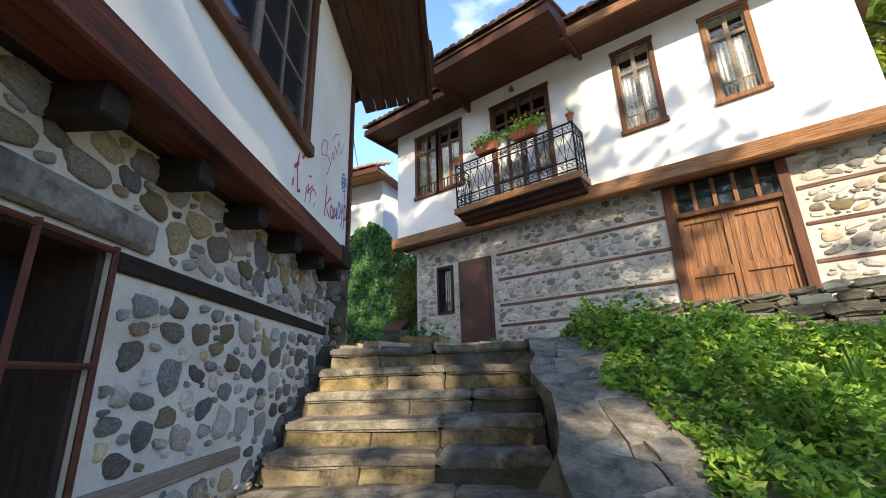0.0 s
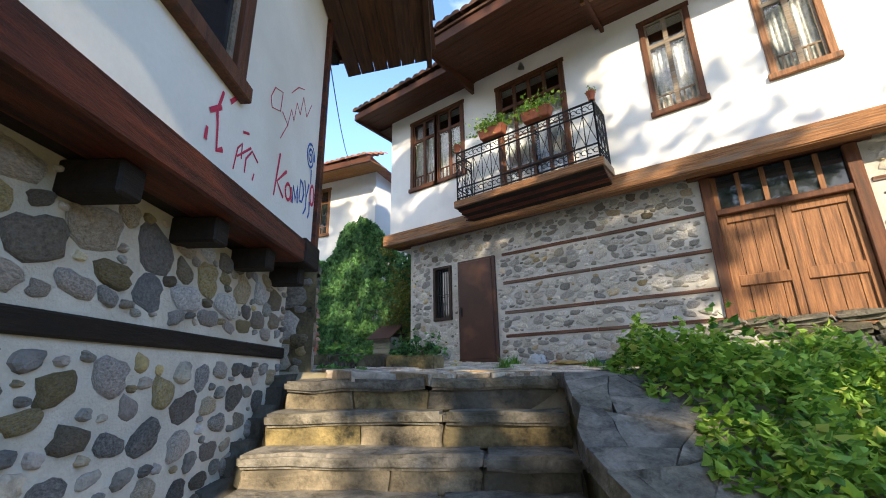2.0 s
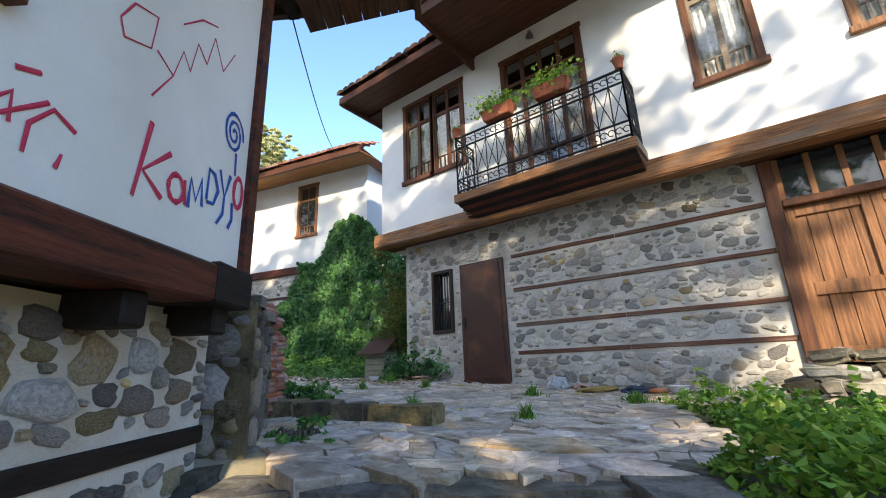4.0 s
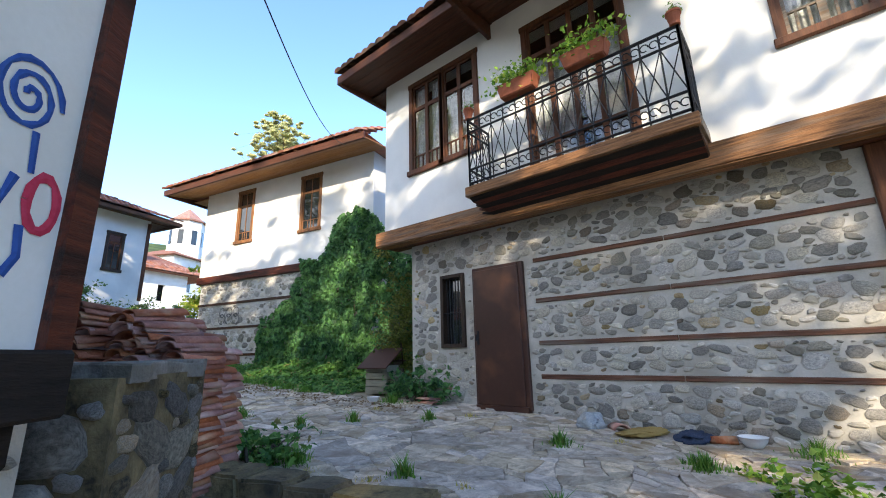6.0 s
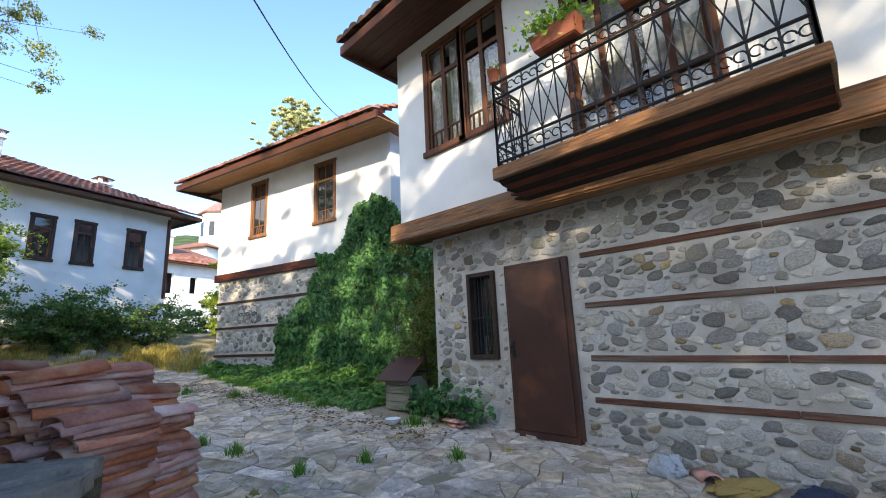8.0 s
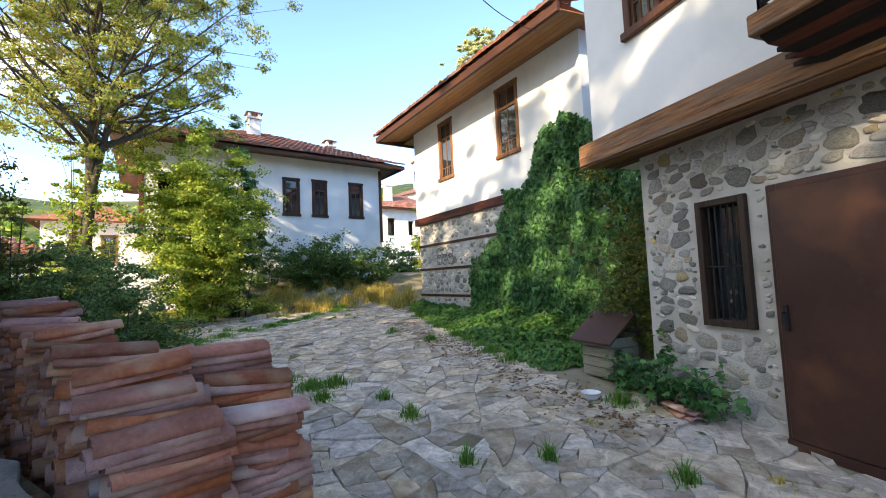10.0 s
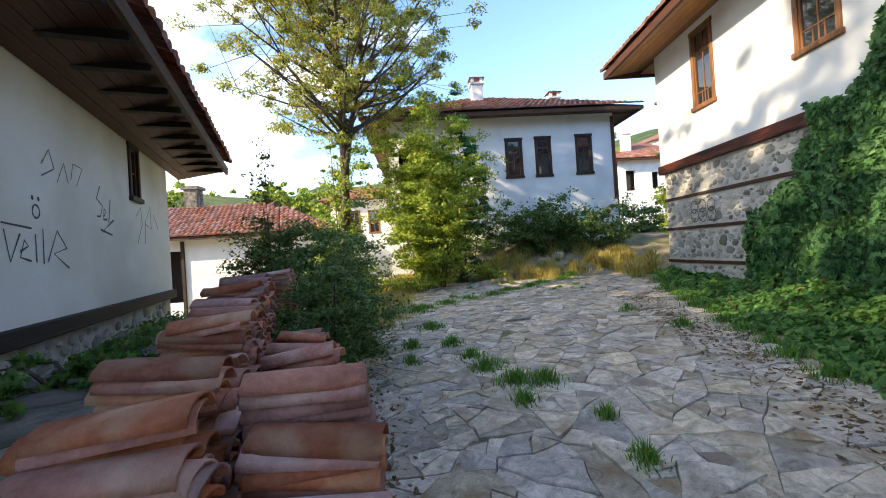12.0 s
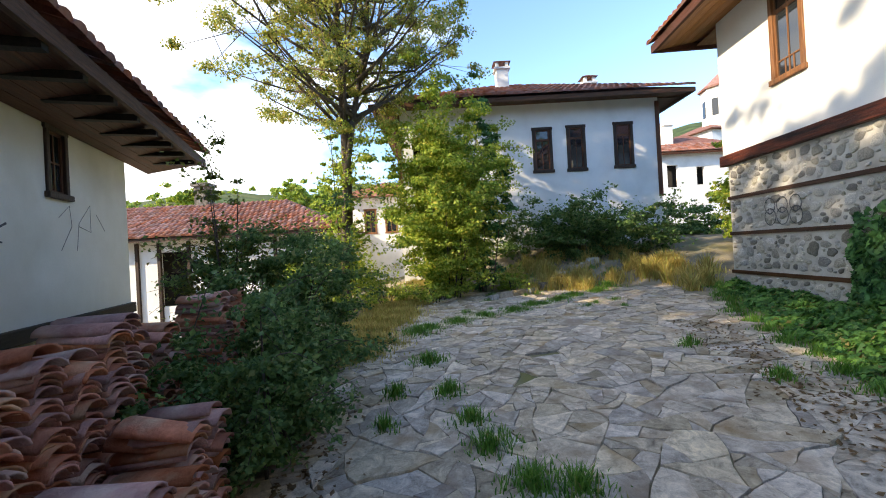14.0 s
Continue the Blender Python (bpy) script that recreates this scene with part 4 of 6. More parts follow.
# ---------------------------------------------------------------- stones set in the walls
def stone_mesh(name, seed, mat):
    """A cobble's face: an uneven, partly squared outline, a worn shoulder and a nearly flat middle."""
    rng = random.Random(seed)
    bm = bmesh.new()
    n = 13
    power = rng.uniform(2.1, 4.2)
    pa, pb = rng.uniform(0, 6.28), rng.uniform(0, 6.28)
    rings = [[], [], []]
    for i in range(n):
        a = math.tau * (i + rng.uniform(-0.25, 0.25)) / n
        e = (abs(math.cos(a)) ** power + abs(math.sin(a)) ** power) ** (-1 / power)
        r = e * (0.9 + 0.1 * math.sin(2 * a + pa) + 0.08 * math.sin(3 * a + pb) + rng.uniform(-0.09, 0.06))
        for k, (shrink, rise) in enumerate(((1.0, 0.25), (rng.uniform(0.86, 0.94), -0.55), (rng.uniform(0.55, 0.7), -rng.uniform(0.8, 1.05)))):
            rings[k].append(bm.verts.new((r * shrink * math.cos(a), rise, r * shrink * math.sin(a))))
    top = bm.verts.new((rng.uniform(-0.2, 0.2), -rng.uniform(0.85, 1.05), rng.uniform(-0.2, 0.2)))
    for i in range(n):
        j = (i + 1) % n
        for lo, hi in zip(rings, rings[1:]):
            bm.faces.new((lo[i], lo[j], hi[j], hi[i]))
        bm.faces.new((rings[2][i], rings[2][j], top))
    return finish(name, bm, mat, True)


def stones(parent, x0, x1, z0, z1, holes, meshes, seed, small, large, tries, flat=0.62, proud=0.03, most=300, y=0.0, crowd=1.0):
    """Cobbles of mixed size laid at random without overlap on a wall's face (y = 0, outward -y)."""
    rng = random.Random(seed)
    placed = np.zeros((0, 4))
    out = []
    for k in range(tries):
        share = k / tries
        w = (large * (1 - share) + small * share) * rng.uniform(0.75, 1.15)
        hgt = w * rng.uniform(flat * 0.75, min(1.1, flat * 1.35))
        x, z = rng.uniform(x0 + w * 0.5, x1 - w * 0.5), rng.uniform(z0 + hgt * 0.5, z1 - hgt * 0.5)
        if any(a - w * 0.5 < x < b + w * 0.5 and c - hgt * 0.5 < z < d + hgt * 0.5 for a, b, c, d in holes):
            continue
        if len(placed):
            dx = np.abs(placed[:, 0] - x) / (placed[:, 2] + w)
            dz = np.abs(placed[:, 1] - z) / (placed[:, 3] + hgt)
            if np.min(dx * dx * 4 + dz * dz * 4) < crowd:
                continue
        placed = np.vstack([placed, (x, z, w, hgt)])
        out.append((x, z, w, hgt, rng.uniform(-22, 22)))
    rest = {}
    for i, (x, z, w, hgt, turn) in enumerate(out):
        m = Matrix.Translation((x, y, z)) @ Matrix.Rotation(radians(turn), 4, "Y") @ Matrix.Diagonal((w / 2, proud * rng.uniform(0.5, 1.3), hgt / 2, 1))
        me = rng.choice(meshes)
        if i < most:
            ob = new("stone", me)
            ob.parent = parent
            ob.matrix_basis = m
        else:
            verts, faces = rest.setdefault(me.materials[0].name, ([], []))
            i0 = len(verts)
            verts += [m @ v.co for v in me.vertices]
            faces += [tuple(i0 + j for j in p.vertices) for p in me.polygons]
    for mat, (verts, faces) in rest.items():
        raw("rubble", verts, faces, bpy.data.materials[mat], parent, kind="stuff")
    return len(out)


GREY = [stone_mesh("stone", i, STONE) for i in range(12)]
DUSK = [stone_mesh("stone", 60 + i, STONE_DARK) for i in range(10)]
BROWN = [stone_mesh("stone", 20 + i, STONE_WARM) for i in range(8)]
DARK_STONE = [stone_mesh("stone", 40 + i, RISER_STONE) for i in range(4)]
MAIN_BANDS = [3.9, 3.32, 2.74, 2.3]
main_holes = [(-1.16, 0.78, 1.5, 4.7), (-5.72, -4.76, 1.5, 3.98), (-6.42, -5.82, 2.7, 3.98)]
for z in MAIN_BANDS:
    main_holes.append((-4.7, 2.0, z - 0.03, z + 0.09))
for z in MAIN_BANDS:
    for a, b in ((-4.62, -2.9), (-2.89, -1.1), (0.74, 1.9)):
        bm = bmesh.new()
        box(bm, a, b, -0.018, 0.1, z, z + 0.06)
        bevelled(bm, 0.006)
        roughen(bm, 0.006, 3, 2)
        part("lacing_band", bm, BAND, MAIN_WALL)
stones(MAIN_WALL, -7.0, -1.1, 1.72, 4.55, main_holes, GREY * 3 + BROWN[:5], 3, 0.05, 0.25, 30000, flat=0.56, proud=0.018, most=300, crowd=0.76)
stones(MAIN_WALL, 0.72, 1.9, 1.9, 4.5, main_holes, GREY + BROWN[:4], 5, 0.06, 0.32, 5000, flat=0.5, most=0, crowd=0.8)
street_holes = [(1.45, 2.8, 0.82, 0.94), (2.76, 3.96, 0.1, 2.1), (-0.3, 2.85, 1.77, 1.92), (2.55, 4.25, 1.9, 2.1)]
stones(STREET_WALL, -0.24, 5.2, -0.4, 1.78, street_holes, DUSK + BROWN[:5], 7, 0.05, 0.215, 14000, flat=0.7, proud=0.028, most=200, crowd=1.05)
stones(STREET_WALL, -0.24, 5.2, 1.92, 2.42, street_holes, BROWN * 2 + GREY[:5], 8, 0.05, 0.3, 12000, flat=0.62, proud=0.028, most=100, crowd=0.86)
ivy_holes = [(0, 7, z - 0.02, z + 0.1) for z in (4.3, 3.55, 2.75)]
stones(IVY_WALL, 0.08, 5.0, 2.2, 5.02, ivy_holes, GREY, 9, 0.07, 0.25, 12000, flat=0.7, proud=0.025, most=300, crowd=0.9)
END_BASE = [o for o in bpy.data.objects if o.name.startswith("end_base")][0]
stones(END_BASE, 2.0, 9.2, 1.6, 2.8, [], GREY, 10, 0.12, 0.3, 2500, flat=0.7, most=150)


# ---------------------------------------------------------------- terrace wall, curb and retaining wall
def terrace():
    u = Vector((-0.829, -0.559, 0))
    a, b = Vector((-3.82, 3.22, 0)), Vector((-4.78, 3.9, 0))
    c, d = b + Vector((-0.78, -0.63, 0)) * 6, a + u * 6
    bm = bmesh.new()
    lo = [bm.verts.new((p.x, p.y, 1.0)) for p in (a, b, c, d)]
    hi = [bm.verts.new((p.x, p.y, 2.59)) for p in (a, b, c, d)]
    bm.faces.new(lo)
    bm.faces.new(hi)
    for i in range(4):
        bm.faces.new((lo[i], lo[(i + 1) % 4], hi[(i + 1) % 4], hi[i]))
    t = alone("terrace_wall", bm, RISER_STONE, "low dark rubble terrace wall beside the tile stacks", "wall", kind="structure")
    face = new("front_face")
    face.parent = t
    ang = math.degrees(math.atan2(b.y - a.y, b.x - a.x))
    face.matrix_basis = pose(a.x, a.y, 0, 0, 0, ang)
    stones(face, 0.02, (b - a).length - 0.02, 1.6, 2.55, [], DARK_STONE[:2] + BROWN[:3] + DUSK[:4], 12, 0.1, 0.5, 4000, flat=0.6, proud=0.03, most=60, crowd=0.72)
    flank = new("side_face")
    flank.parent = t
    q = a + u * 1.6
    flank.matrix_basis = pose(q.x, q.y, 0, 0, 0, math.degrees(math.atan2(-u.y, -u.x)))
    stones(flank, 0.0, 1.58, 1.2, 2.55, [], DARK_STONE[:2] + BROWN[:3] + DUSK[:4], 13, 0.1, 0.5, 4000, flat=0.6, proud=0.03, most=60, crowd=0.72)
    return t


TERRACE = terrace()


def curb_row():
    c = thing("curb", pose(-5.2, 4.07, 0, 0, 0, 17), "low dark mossy stone curb above the landing", "curb", kind="structure")
    rng = random.Random(8)
    x = 0.0
    while x < 1.45:
        w = min(rng.uniform(0.34, 0.6), 1.75 - x)
        bm = bmesh.new()
        box(bm, x, x + w - 0.01, 0, 0.3, 1.4, 1.9 - 0.035 * x + rng.uniform(-0.008, 0.012))
        bevelled(bm, 0.02, 2)
        roughen(bm, 0.022, 4, 2)
        part("curb_stone", bm, RISER_STONE, c)
        x += w


def gate_wall():
    w = thing("retaining_wall", pose(-1.15, 6.75, 0, 0, 0, -14), "low dry-stone retaining wall of grey rubble", "wall", kind="structure")
    rng = random.Random(15)
    z = 1.62
    for row in range(4):
        tall = (0.2, 0.15, 0.14, 0.1)[row]
        x = rng.uniform(-0.15, 0.1)
        while x < 4.2:
            L = rng.uniform(0.16, 0.46)
            bm = bmesh.new()
            box(bm, 0, L - 0.012, -0.18 + rng.uniform(-0.03, 0.03), 0.2, 0, tall * rng.uniform(0.8, 1.05))
            bevelled(bm, 0.035, 2)
            roughen(bm, 0.05, 5.0 + 2 * rng.random(), 1)
            part("stone", bm, rng.choice((STONE_DARK, STEP_STONE, STONE)), w, smooth=False, m=Matrix.Translation((x, 0, z)) @ Matrix.Rotation(rng.uniform(-0.07, 0.07), 4, "Y"))
            x += L
        z += tall * 0.92


curb_row()
gate_wall()


# ---------------------------------------------------------------- flagstones
def clip(poly, px, py, nx, ny):
    """Keep the part of the polygon where (p - (px, py)) . n <= 0."""
    out = []
    for i, (x, y) in enumerate(poly):
        x2, y2 = poly[(i + 1) % len(poly)]
        d, e = (x - px) * nx + (y - py) * ny, (x2 - px) * nx + (y2 - py) * ny
        if d <= 0:
            out.append((x, y))
        if d * e < 0:
            t = d / (d - e)
            out.append((x + (x2 - x) * t, y + (y2 - y) * t))
    return out


def paved(x, y):
    s = (x + 2.65) * STAIR[0] + (y - 3.44) * STAIR[1]
    w = (x + 2.65) * STAIR[1] - (y - 3.44) * STAIR[0]
    left = 4.35 + 0.55 * (x + 4.9) if x < -4.9 else 3.3
    if x < -9:
        left = 2.1 + 0.12 * (x + 9)
    top = 8.1 if x > -7.1 else 7.5 + 0.03 * (x + 7.1)
    return -19 < x < 1.5 and left < y < top and s > 0.12 and (w < 1.9 or y > 6.3)


def crazy_slabs(yard, corners, inside, height, least, most_area, seed, name, most, mat, thick=0.07, tilt=0.045, bare=0.015):
    """Random rubble slabs: a field broken again and again across its length, with ragged edges and T joints."""
    rng = random.Random(seed)
    todo, cells = [corners], []
    while todo:
        poly = todo.pop()
        n = len(poly)
        mx, my = sum(p[0] for p in poly) / n, sum(p[1] for p in poly) / n
        area = 0.5 * abs(sum(poly[i][0] * poly[(i + 1) % n][1] - poly[(i + 1) % n][0] * poly[i][1] for i in range(n)))
        if area < least + (most_area - least) * rng.random() ** 2.2:
            cells.append((mx, my, poly))
            continue
        sxx, syy = sum((p[0] - mx) ** 2 for p in poly), sum((p[1] - my) ** 2 for p in poly)
        sxy = sum((p[0] - mx) * (p[1] - my) for p in poly)
        ang = 0.5 * math.atan2(2 * sxy, sxx - syy) + rng.gauss(0, 0.42)
        nx, ny = math.cos(ang), math.sin(ang)
        off = rng.uniform(-0.22, 0.22) * math.sqrt(area)
        px, py = mx + nx * off, my + ny * off
        for half in (clip(poly, px, py, nx, ny), clip(poly, px, py, -nx, -ny)):
            if len(half) > 2:
                todo.append(half)
    rest_v, rest_f = [], []
    made = 0
    for mx, my, poly in sorted(cells, key=lambda c: -c[0]):
        if not inside(mx, my) or rng.random() < bare:
            continue
        ring = []
        n = len(poly)
        for i, (a, b) in enumerate(poly):
            c, e = poly[(i + 1) % n]
            if math.hypot(c - a, e - b) < 0.03:
                continue
            pieces = 1 + int(math.hypot(c - a, e - b) / 0.15)
            for q in range(pieces):
                u, w = a + (c - a) * q / pieces, b + (e - b) * q / pieces
                big, fine = noise.noise_vector((u * 2.2, w * 2.2, 1)), noise.noise_vector((u * 9, w * 9, 7))
                ring.append((u + big.x * 0.1 + fine.x * 0.025, w + big.y * 0.1 + fine.y * 0.025))
        m = len(ring)
        if m < 3:
            continue
        mx, my = sum(p[0] for p in ring) / m, sum(p[1] for p in ring) / m
        tx, ty, lift = rng.uniform(-tilt, tilt), rng.uniform(-tilt, tilt), rng.uniform(-0.011, 0.009)
        size = sum(math.hypot(p[0] - mx, p[1] - my) for p in ring) / m
        shrink = 1 - rng.uniform(0.0, 0.006) / max(size, 0.06)
        top, rim, low = [], [], []
        for a, b in ring:
            a, b = mx + (a - mx) * shrink, my + (b - my) * shrink
            z = height(a, b) + lift + (a - mx) * tx + (b - my) * ty
            top.append((mx + (a - mx) * 0.982, my + (b - my) * 0.982, z + 0.006))
            rim.append((a, b, z - 0.003))
            low.append((a + rng.uniform(-0.006, 0.006), b + rng.uniform(-0.006, 0.006), z - thick))
        verts = top + rim + low
        faces = [tuple(range(m))]
        faces += [(m + i, m + (i + 1) % m, (i + 1) % m, i) for i in range(m)]
        faces += [(2 * m + i, 2 * m + (i + 1) % m, m + (i + 1) % m, m + i) for i in range(m)]
        if made < most:
            raw(name, verts, faces, mat, yard)
            made += 1
        else:
            o = len(rest_v)
            rest_v += verts
            rest_f += [tuple(o + i for i in f) for f in faces]
    if rest_v:
        raw(name + "s", rest_v, rest_f, mat, yard, kind="stuff")


def flagstones():
    yard = thing("flagstone_paving", pose(0, 0, 0), "irregular grey flagstone paving with weedy joints", "paving", kind="structure")
    crazy_slabs(yard, [(-20, 0.5), (2.5, 0.5), (2.5, 9.5), (-20, 9.5)], paved, ground_z, 0.018, 0.27, 21, "flagstone", 300, FLAG)


flagstones()


crazy_slabs(TERRACE, [(-3.84, 3.25), (-4.77, 3.88), (-9.4, 0.12), (-8.76, -0.1)], lambda x, y: True, lambda x, y: 2.645 + 0.015 * noise.noise((x * 2, y * 2, 4)), 0.3, 1.3, 5, "top_slab", 60, TERRACE_TOP, 0.07, 0.02, 0.0)
crazy_slabs(STEPS, [(0.88, 0.4), (0.88, -4.4), (1.52, -4.4), (1.52, 0.4)], lambda x, y: True, coping_z, 0.03, 0.3, 6, "coping_slab", 60, STEP_STONE, 0.1, 0.03, 0.0)


# ---------------------------------------------------------------- stacked roof tiles
def tile_mesh(seed):
    """A half-round clay tile 0.4 m long, tapering, 14 mm thick; axis along y."""
    rng = random.Random(seed)
    bm = bmesh.new()
    n = 7
    grid = []
    for y, r in ((-0.2, 0.092), (0.2, 0.078)):
        row = []
        for t in (0.0, 0.014):
            for k in range(n + 1):
                a = math.pi * k / n
                rr = r - t
                row.append(bm.verts.new((rr * math.cos(a) * 1.05, y + rng.uniform(-0.004, 0.004), rr * math.sin(a) * 0.66)))
        grid.append(row)
    a, b = grid
    m = n + 1
    for k in range(n):
        bm.faces.new((a[k], a[k + 1], b[k + 1], b[k]))
        bm.faces.new((a[m + k + 1], a[m + k], b[m + k], b[m + k + 1]))
        bm.faces.new((a[k + 1], a[k], a[m + k], a[m + k + 1]))
        bm.faces.new((b[k], b[k + 1], b[m + k + 1], b[m + k]))
    for k in (0, n):
        bm.faces.new((a[k], b[k], b[m + k], a[m + k]))
    return finish("tile", bm, STACK_TILE, True)


TILES = [tile_mesh(i) for i in range(4)]


def tile_stack(x, y, base, top, turn, lean=0.0, seed=0, jumble=1.0):
    s = thing("tile_stack", pose(x, y, base, 0, 0, turn), "stack of nested old terracotta roof tiles", "roof tiles", "stacked roof tiles along the terrace")
    rng = random.Random(seed)
    z = 0.0
    off = 0.0
    sag = 0.0
    while z < top - base - 0.07:
        ob = new("tile", rng.choice(TILES))
        ob.parent = s
        flip = rng.random() < 0.5
        sag += rng.uniform(-2.2, 2.2) * jumble
        sag = max(-7, min(7, sag))
        ob.matrix_basis = pose(off + rng.uniform(-0.012, 0.012), rng.uniform(-0.035, 0.035), z, sag, 0, rng.uniform(-5, 5) * jumble + (180 if flip else 0))
        z += rng.uniform(0.024, 0.038)
        off += lean * 0.03
    return s


def all_stacks():
    u = Vector((-0.86, -0.51, 0))
    v = Vector((-0.34, 0.94, 0))
    turn = math.degrees(math.atan2(v.y, v.x)) - 90
    rng = random.Random(30)
    rows = [(-5.07, 3.97, 2.84), (-5.28, 3.83, 2.96), (-5.48, 3.70, 3.06), (-5.43, 4.24, 2.78), (-5.62, 4.15, 2.9), (-5.80, 4.05, 3.05), (-6.0, 3.92, 2.92)]
    for i in range(15):
        rows.append((-5.69 - 0.2 * i, 3.57 - 0.128 * i, 3.08 + rng.uniform(-0.1, 0.1) + 0.011 * i))
    for i in range(10):
        rows.append((-6.2 - 0.2 * i, 3.78 - 0.125 * i, 2.84 + rng.uniform(-0.16, 0.12) - 0.012 * i))
    for i in range(4):
        rows.append((-9.1 - 0.2 * i, 1.62 - 0.12 * i, 3.25 + rng.uniform(-0.08, 0.08)))
    for k, (x, y, top) in enumerate(rows):
        lift = 0.0 if k < 7 or k >= 22 else max(0.0, 2.0 - ground_z(x, y))
        tile_stack(x, y, ground_z(x, y) + 0.015 + lift, top, turn + rng.uniform(-7, 7), rng.uniform(-0.1, 0.1), k)


all_stacks()


# ---------------------------------------------------------------- balcony railing, planters
def railing():
    x0, x1, y0, zt = -5.1, -2.28, 7.33, 4.955
    top = 6.02

    def ring(bm, c, r, axis, t=0.008):
        n = 10
        q = Matrix.Rotation(0 if axis == "y" else math.pi / 2, 3, "Z")
        rows = []
        for i in range(n):
            g = i * math.tau / n * 0.92
            out = Vector((math.cos(g), 0, math.sin(g)))
            rows.append([bm.verts.new(Vector(c) + q @ (out * (r + t * dr) + Vector((0, t * dy, 0)))) for dr, dy in ((1, 0), (0, 1), (-1, 0), (0, -1))])
        for a, b in zip(rows, rows[1:]):
            for k in range(4):
                bm.faces.new((a[k], a[(k + 1) % 4], b[(k + 1) % 4], b[k]))
        bm.faces.new(rows[0])
        bm.faces.new(rows[-1][::-1])

    def panel(name, a, b):
        a, b = Vector(a), Vector(b)
        L = (b - a).length
        d = (b - a).normalized()
        axis = "y" if abs(d.x) > 0.5 else "x"
        rail = new(name)
        rail.parent = BALCONY
        rail["label"] = "black wrought-iron railing with scrolls"
        for z in (zt + 0.06, zt + 0.27, top - 0.2, top):
            bm = bmesh.new()
            rod(bm, a + Vector((0, 0, z)), b + Vector((0, 0, z)), 0.016 if z < top else 0.02, 6)
            part("bar", bm, IRON, rail)
        n = max(2, round(L / 0.2))
        for i in range(n + 1):
            p = a + d * (L * i / n)
            bm = bmesh.new()
            rod(bm, p + Vector((0, 0, zt)), p + Vector((0, 0, top)), 0.010 if 0 < i < n else 0.018, 6)
            part("baluster", bm, IRON, rail)
        for i in range(n):
            p, q = a + d * (L * i / n), a + d * (L * (i + 1) / n)
            bm = bmesh.new()
            rod(bm, p + Vector((0, 0, zt + 0.27)), q + Vector((0, 0, top - 0.2)), 0.007, 4)
            rod(bm, q + Vector((0, 0, zt + 0.27)), p + Vector((0, 0, top - 0.2)), 0.007, 4)
            part("cross_bar", bm, IRON, rail)
            m = (p + q) / 2
            for z in (zt + 0.165, top - 0.1):
                for side in (-0.05, 0.05):
                    bm = bmesh.new()
                    ring(bm, m + d * side + Vector((0, 0, z)), 0.045, axis)
                    part("scroll", bm, IRON, rail)

    panel("railing", (x0, y0, 0), (x1, y0, 0))
    panel("railing", (x0, y0, 0), (x0, 7.87, 0))
    panel("railing", (x1, y0, 0), (x1, 7.87, 0))


railing()
RNG = np.random.default_rng(5)


def planter(x, label):
    p = thing("planter_box", pose(x, 7.28, 6.03), label, "planter", "planters on the balcony rail")
    bm = bmesh.new()
    lo = [bm.verts.new(c) for c in ((-0.24, -0.08, 0), (0.24, -0.08, 0), (0.24, 0.08, 0), (-0.24, 0.08, 0))]
    hi = [bm.verts.new(c) for c in ((-0.29, -0.11, 0.2), (0.29, -0.11, 0.2), (0.29, 0.11, 0.2), (-0.29, 0.11, 0.2))]
    bm.faces.new(lo)
    bm.faces.new(hi)
    for i in range(4):
        bm.faces.new((lo[i], lo[(i + 1) % 4], hi[(i + 1) % 4], hi[i]))
    bevelled(bm, 0.012, 2)
    part("trough", bm, POT, p, "terracotta-coloured trough")
    pts = RNG.normal(size=(420, 3)) * (0.2, 0.09, 0.09) + (0, -0.02, 0.27)
    nr = RNG.normal(size=(420, 3)) + (0, -0.4, 1)
    v, f = leaves(pts, nr / np.linalg.norm(nr, axis=1)[:, None], 0.065, RNG)
    raw("foliage", v.tolist(), f.tolist(), LEAF_NETTLE, p)


planter(-4.2, "terracotta planter box with leafy green geraniums on railing")
planter(-3.27, "terracotta planter box with trailing green plants on railing")


def post_pot(x):
    p = thing("flower_pot", pose(x, 7.33, 6.03), "small terracotta pot on the railing corner post", "flower pot")
    bm = bmesh.new()
    rod(bm, (0, 0, 0.0), (0, 0, 0.03), 0.055, 10)
    rod(bm, (0, 0, 0.03), (0, 0, 0.14), 0.05, 12, 0.075)
    rod(bm, (0, 0, 0.14), (0, 0, 0.165), 0.082, 12)
    part("pot", bm, POT, p)
    pts = RNG.normal(size=(40, 3)) * (0.04, 0.04, 0.04) + (0, 0, 0.2)
    nr = RNG.normal(size=(40, 3))
    v, f = leaves(pts, nr / np.linalg.norm(nr, axis=1)[:, None], 0.04, RNG)
    raw("foliage", v.tolist(), f.tolist(), LEAF_BUSH, p)


post_pot(-2.3)
post_pot(-5.08)


# ---------------------------------------------------------------- foliage
def unit(a):
    return a / (np.linalg.norm(a, axis=1)[:, None] + 1e-9)


def clumps(centres, radii, per, rng):
    """Leaf places scattered in the shells of many small clumps."""
    pts, nrm = [], []
    for c, r in zip(centres, radii):
        d = unit(rng.normal(size=(per, 3)))
        d[:, 2] = np.abs(d[:, 2]) * 0.9 + d[:, 2] * 0.1
        rad = r * rng.uniform(0.3, 1.25, per)[:, None]
        pts.append(np.asarray(c) + d * rad * (1, 1, 0.8))
        nrm.append(unit(d + rng.normal(size=(per, 3)) * 0.7 + (0, 0, 0.4)))
    return np.concatenate(pts), np.concatenate(nrm)


